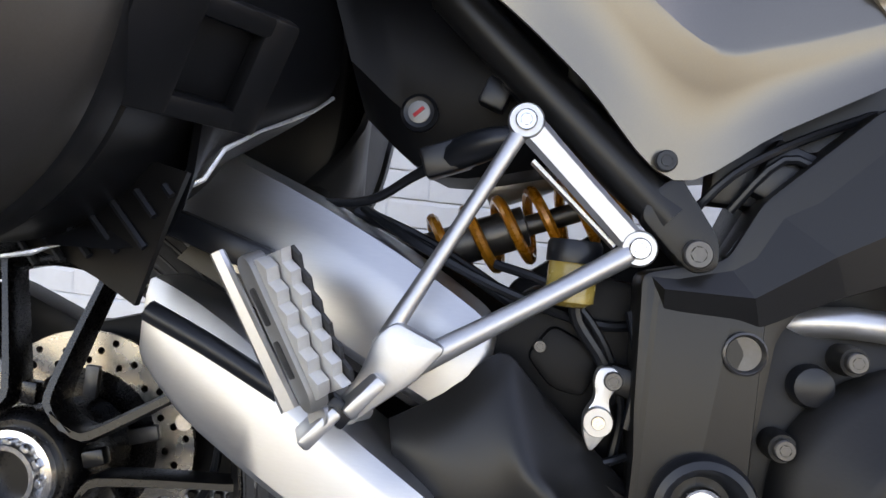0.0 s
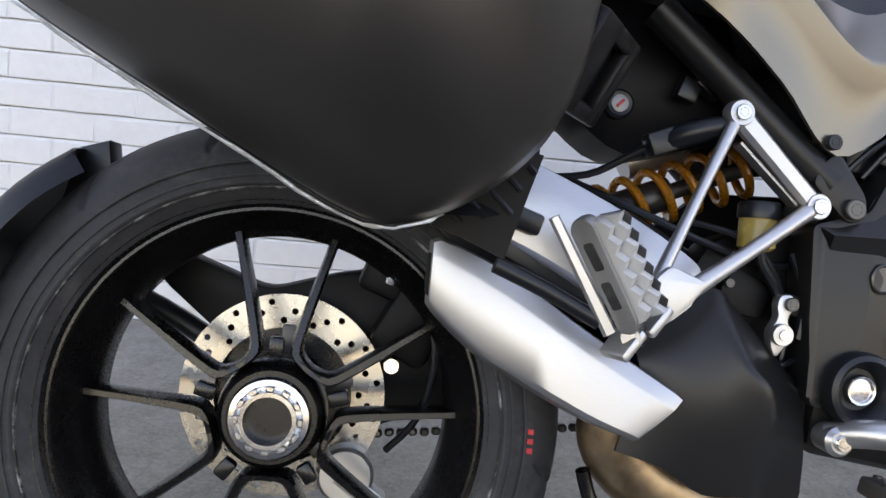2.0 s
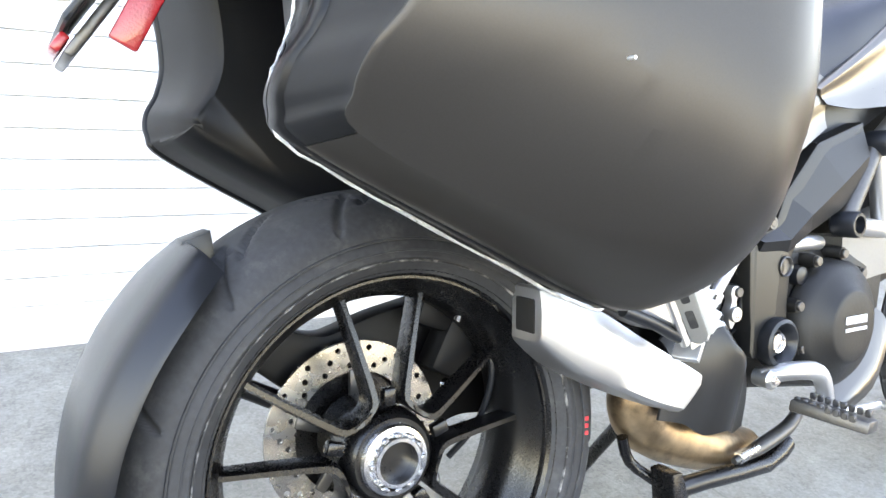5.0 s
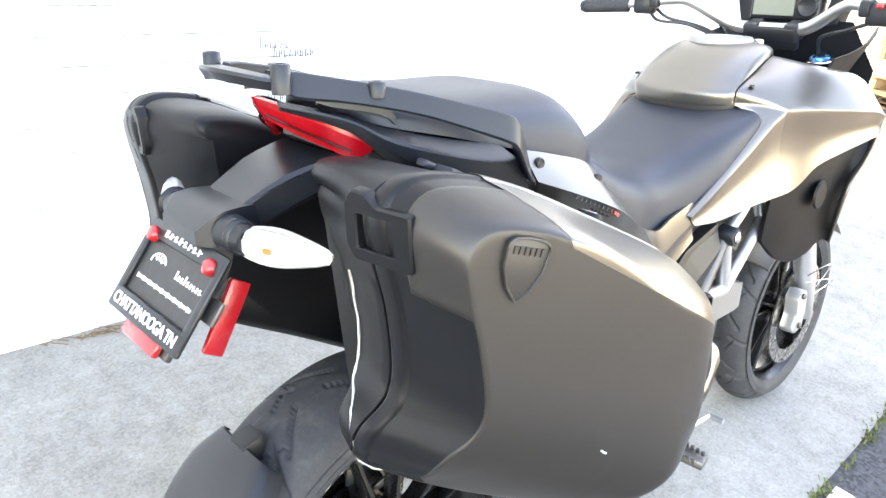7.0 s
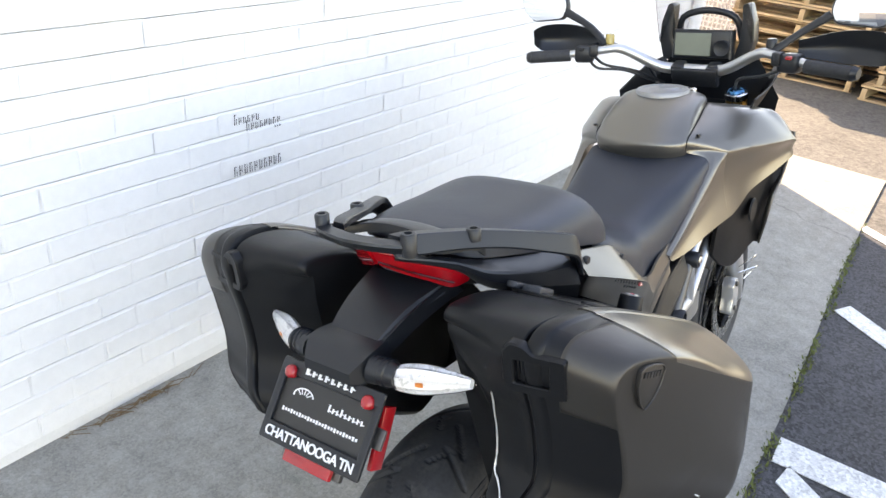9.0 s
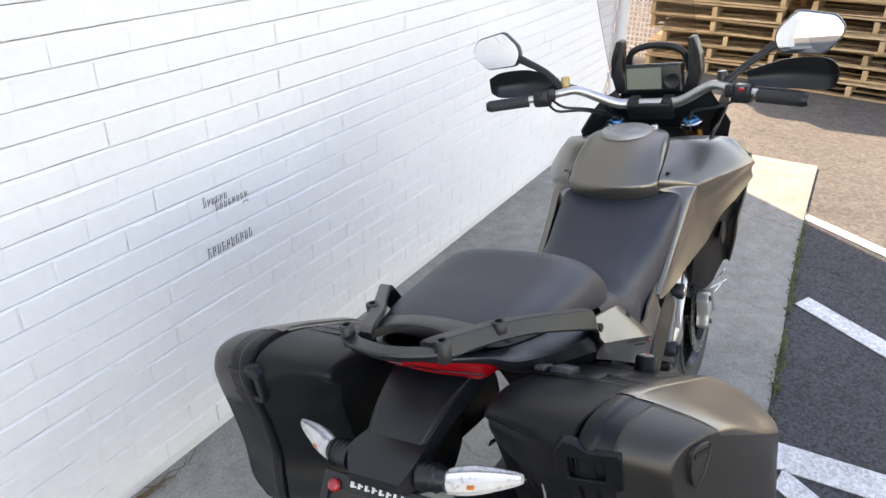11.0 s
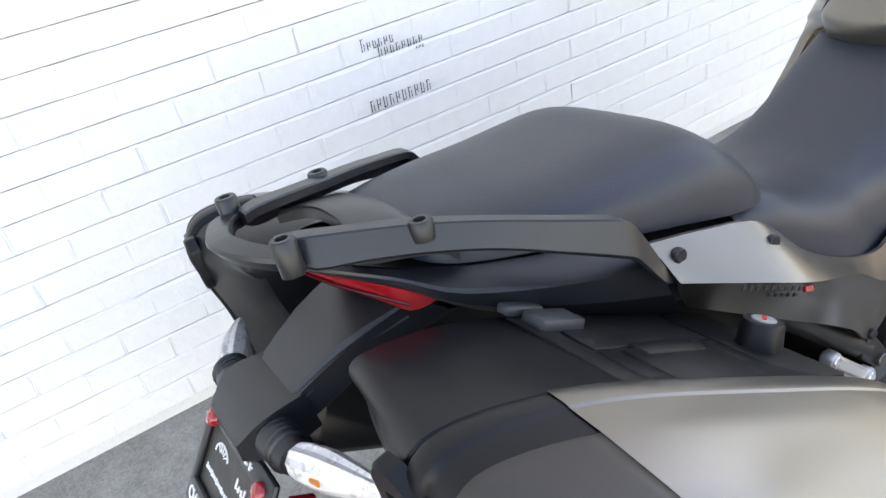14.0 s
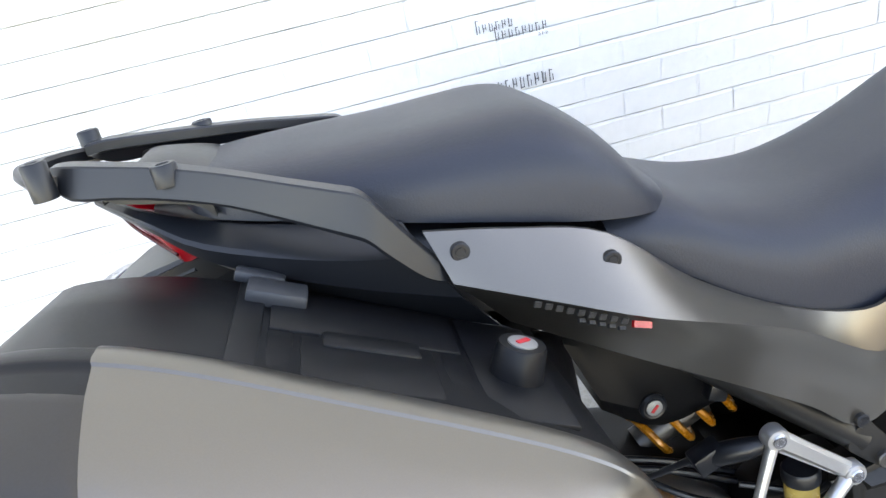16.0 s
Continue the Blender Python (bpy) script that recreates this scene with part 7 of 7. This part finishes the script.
tagged(part("weeds", bm, MOSS, None, smooth=0), "low green weeds and moss in the joint of the pavement", "weeds", kind="stuff")
bm = bmesh.new()
for k in range(60):
    x = rnd.gauss(0.06, 0.09)
    tube([(x, WALL_Y - rnd.uniform(0, 0.03), 0.004), (x + rnd.uniform(-0.06, 0.06), WALL_Y - rnd.uniform(0.0, 0.05), rnd.uniform(0.004, 0.02))], 0.0012, 4, bm=bm)
tagged(part("dry_twigs", bm, TWIG, None), "dry twigs and leaf litter at the foot of the wall", "twigs", kind="stuff")

# stencilled sign on the wall: bars of its size
SIGN_INK = shade("black_stencil_ink", (0.07, 0.07, 0.075), 0.7, vary=0.2, bump=0.0)
sign = tagged(new("wall_sign"), "small black stencilled sign on the painted bricks", "sign")
sign.location = (0, WALL_Y - 0.0015, 0)


def bars(name, x0, x1, z, n, h, first=1.0):
    """Short upright and level bars, two or three to each character's width."""
    step = (x1 - x0) / n
    for k in range(n):
        tall = h * (first if k == 0 else 1)
        bm = bmesh.new()
        x, base = x0 + step * k, z - h / 2
        box(bm, (x + step * 0.24, 0, base + tall / 2), (step * 0.12, 0.0012, tall))
        box(bm, (x + step * 0.66, 0, base + tall * (0.30, 0.62, 0.45)[k % 3]), (step * 0.08, 0.0012, tall * (0.55, 0.7, 0.85)[k % 3]))
        box(bm, (x + step * 0.45, 0, base + tall * (0.94, 0.5, 0.08)[k % 3]), (step * 0.32, 0.0012, h * 0.06))
        part(name, bm, SIGN_INK, sign, smooth=0)


bars("sign_word", 0.462, 0.562, 0.803, 6, 0.021, 1.6)
bars("sign_word", 0.507, 0.648, 0.777, 8, 0.021, 1.6)
bars("sign_word", 0.620, 0.648, 0.757, 3, 0.008)
bars("sign_word", 0.455, 0.652, 0.645, 10, 0.032)


def pallet():
    ob = thing("pallet", "weathered bare-wood shipping pallet in a leaning stack", "pallet", group="stack of pallets")
    L, D = 1.2, 1.0
    planks = {}
    for n, (w, t) in (("deck_board", (0.095, 0.018)), ("wide_board", (0.14, 0.018)), ("stringer", (0.045, 0.09))):
        bm = bmesh.new()
        box(bm, (0, 0, 0), (L if n != "stringer" else D, w, t), bevel=0.003, seg=1)
        me = bpy.data.meshes.new(n)
        bm.to_mesh(me)
        bm.free()
        me.materials.append(PALLET_WOOD)
        planks[n] = me
    for k in range(7):
        b = new("deck_board", planks["deck_board" if k % 3 else "wide_board"])
        b.parent, b.matrix_basis = ob, pose(0, -D / 2 + 0.07 + (D - 0.14) * k / 6, 0.127, 0, 0, 0)
    for k in range(4):
        b = new("deck_board", planks["deck_board"])
        b.parent, b.matrix_basis = ob, pose(0, -D / 2 + 0.07 + (D - 0.14) * k / 3, 0.009, 0, 0, 0)
    for k in range(3):
        b = new("stringer", planks["stringer"])
        b.parent, b.matrix_basis = ob, pose((k - 1) * 0.56, 0, 0.063 + 0.0005, 0, 0, 90)
    return ob


first = pallet()
rnd = random.Random(11)
placed = False
for sx, sy, count, turn in ((7.0, -1.75, 11, 4), (6.95, -0.42, 12, -3), (7.05, 0.95, 12, 2), (8.3, 0.3, 13, 6), (8.3, -1.2, 13, -4)):
    for k in range(count):
        m = pose(sx + rnd.gauss(0, 0.05), sy + rnd.gauss(0, 0.06), -0.016 + 0.1365 * k, rnd.gauss(0, 0.5), rnd.gauss(0, 0.5), 90 + turn + rnd.gauss(0, 4))
        if not placed:
            first.matrix_basis, placed = m, True
        else:
            copy_thing(first, m)
# white wire-mesh cage beside the pallets
bm = bmesh.new()
for k in range(13):
    tube([(7.0, 1.62 + 0.045 * k, 0.0), (7.0, 1.62 + 0.045 * k, 1.3)], 0.006, 5, bm=bm)
for k in range(26):
    tube([(7.0, 1.60, 0.05 + 0.05 * k), (7.0, 2.18, 0.05 + 0.05 * k)], 0.006, 5, bm=bm)
tagged(part("wire_mesh_panel", bm, WHITE_PRINT, None), "white wire-mesh panel leaning beside the pallets", "mesh panel")
# ---- the bricks of the wall ----
PITCH, LENGTH, ZOFF, XOFF = 0.0724, 0.213, 0.0456, -0.337
rnd = random.Random(2)


def brick_mesh():
    """A brick under thick paint: the bed above it struck sloping back, its lower edge proud, its ends sunk and filled."""
    l, h = LENGTH / 2, PITCH / 2
    end0, end1, soft = rnd.uniform(0.004, 0.008), rnd.uniform(0.004, 0.008), rnd.uniform(0.0007, 0.0020)
    xs = [-l, -l + end0 * 0.45, -l + end0, -l * 0.35, l * 0.35, l - end1, l - end1 * 0.45, l]
    bed = rnd.uniform(0.009, 0.013)
    zs = [(-h, 0.0130), (-h + 0.0002, 0.0010), (-h + 0.0016, 0.0), (h - bed, 0.0), (h - bed + 0.002, 0.0012), (h - 0.0040, 0.0040), (h - 0.0026, 0.0120)]
    vs, fs = [], []
    for j, (z, d) in enumerate(zs):
        for i, x in enumerate(xs):
            sunk = (soft, soft * 0.9, 0, 0, 0, 0, soft * 0.9, soft)[i]
            wave = rnd.uniform(-0.0011, 0.0011) if 0 < j < 6 else 0
            edge = rnd.uniform(-0.0014, 0.0014) if j in (1, 2, 3, 4) and 0 < i < 7 else 0
            vs.append((x + (rnd.uniform(-0.0012, 0.0012) if i in (1, 2, 5, 6) else 0), max(d, sunk) + wave, z + edge * (0.35 if j < 3 else 1.0)))
    n = len(xs)
    for j in range(len(zs) - 1):
        for i in range(n - 1):
            fs.append((j * n + i, j * n + i + 1, (j + 1) * n + i + 1, (j + 1) * n + i))
    me = bpy.data.meshes.new("brick")
    me.from_pydata(vs, [], fs)
    me.materials.append(WALL_PAINT)
    return me


KINDS = [brick_mesh() for k in range(14)]
verts, faces = [], []
count = 0
for row in range(-1, 78):
    z = ZOFF + PITCH * (row + 0.5)
    if z < PITCH * 0.2:
        continue
    shift_x = XOFF + (LENGTH / 2 if row % 2 == 0 else 0)
    for col in range(-30, 24):
        x = shift_x + LENGTH * (col + 0.5)
        if x + LENGTH / 2 > WALL_END or x < -5.6:
            continue
        y = WALL_Y + rnd.gauss(0, 0.0005)
        me = KINDS[rnd.randrange(14)]
        turn = rnd.gauss(0, 0.15)
        if -0.95 < x < 2.2 and z < 1.30 and count < 300:
            b = new("brick", me)
            b.parent, b.matrix_basis = wall, pose(x, y, z, 0, turn, 0)
            count += 1
        elif z < 3.45:
            base = len(verts)
            m = pose(x, y, z, 0, turn, 0)
            verts += [tuple(m @ v.co) for v in me.vertices]
            faces += [tuple(base + i for i in p.vertices) for p in me.polygons]
me = bpy.data.meshes.new("more_bricks")
me.from_pydata(verts, [], faces)
me.materials.append(WALL_PAINT)
rest = new("more_bricks", me)
rest.parent = wall
rest["kind"] = "stuff"
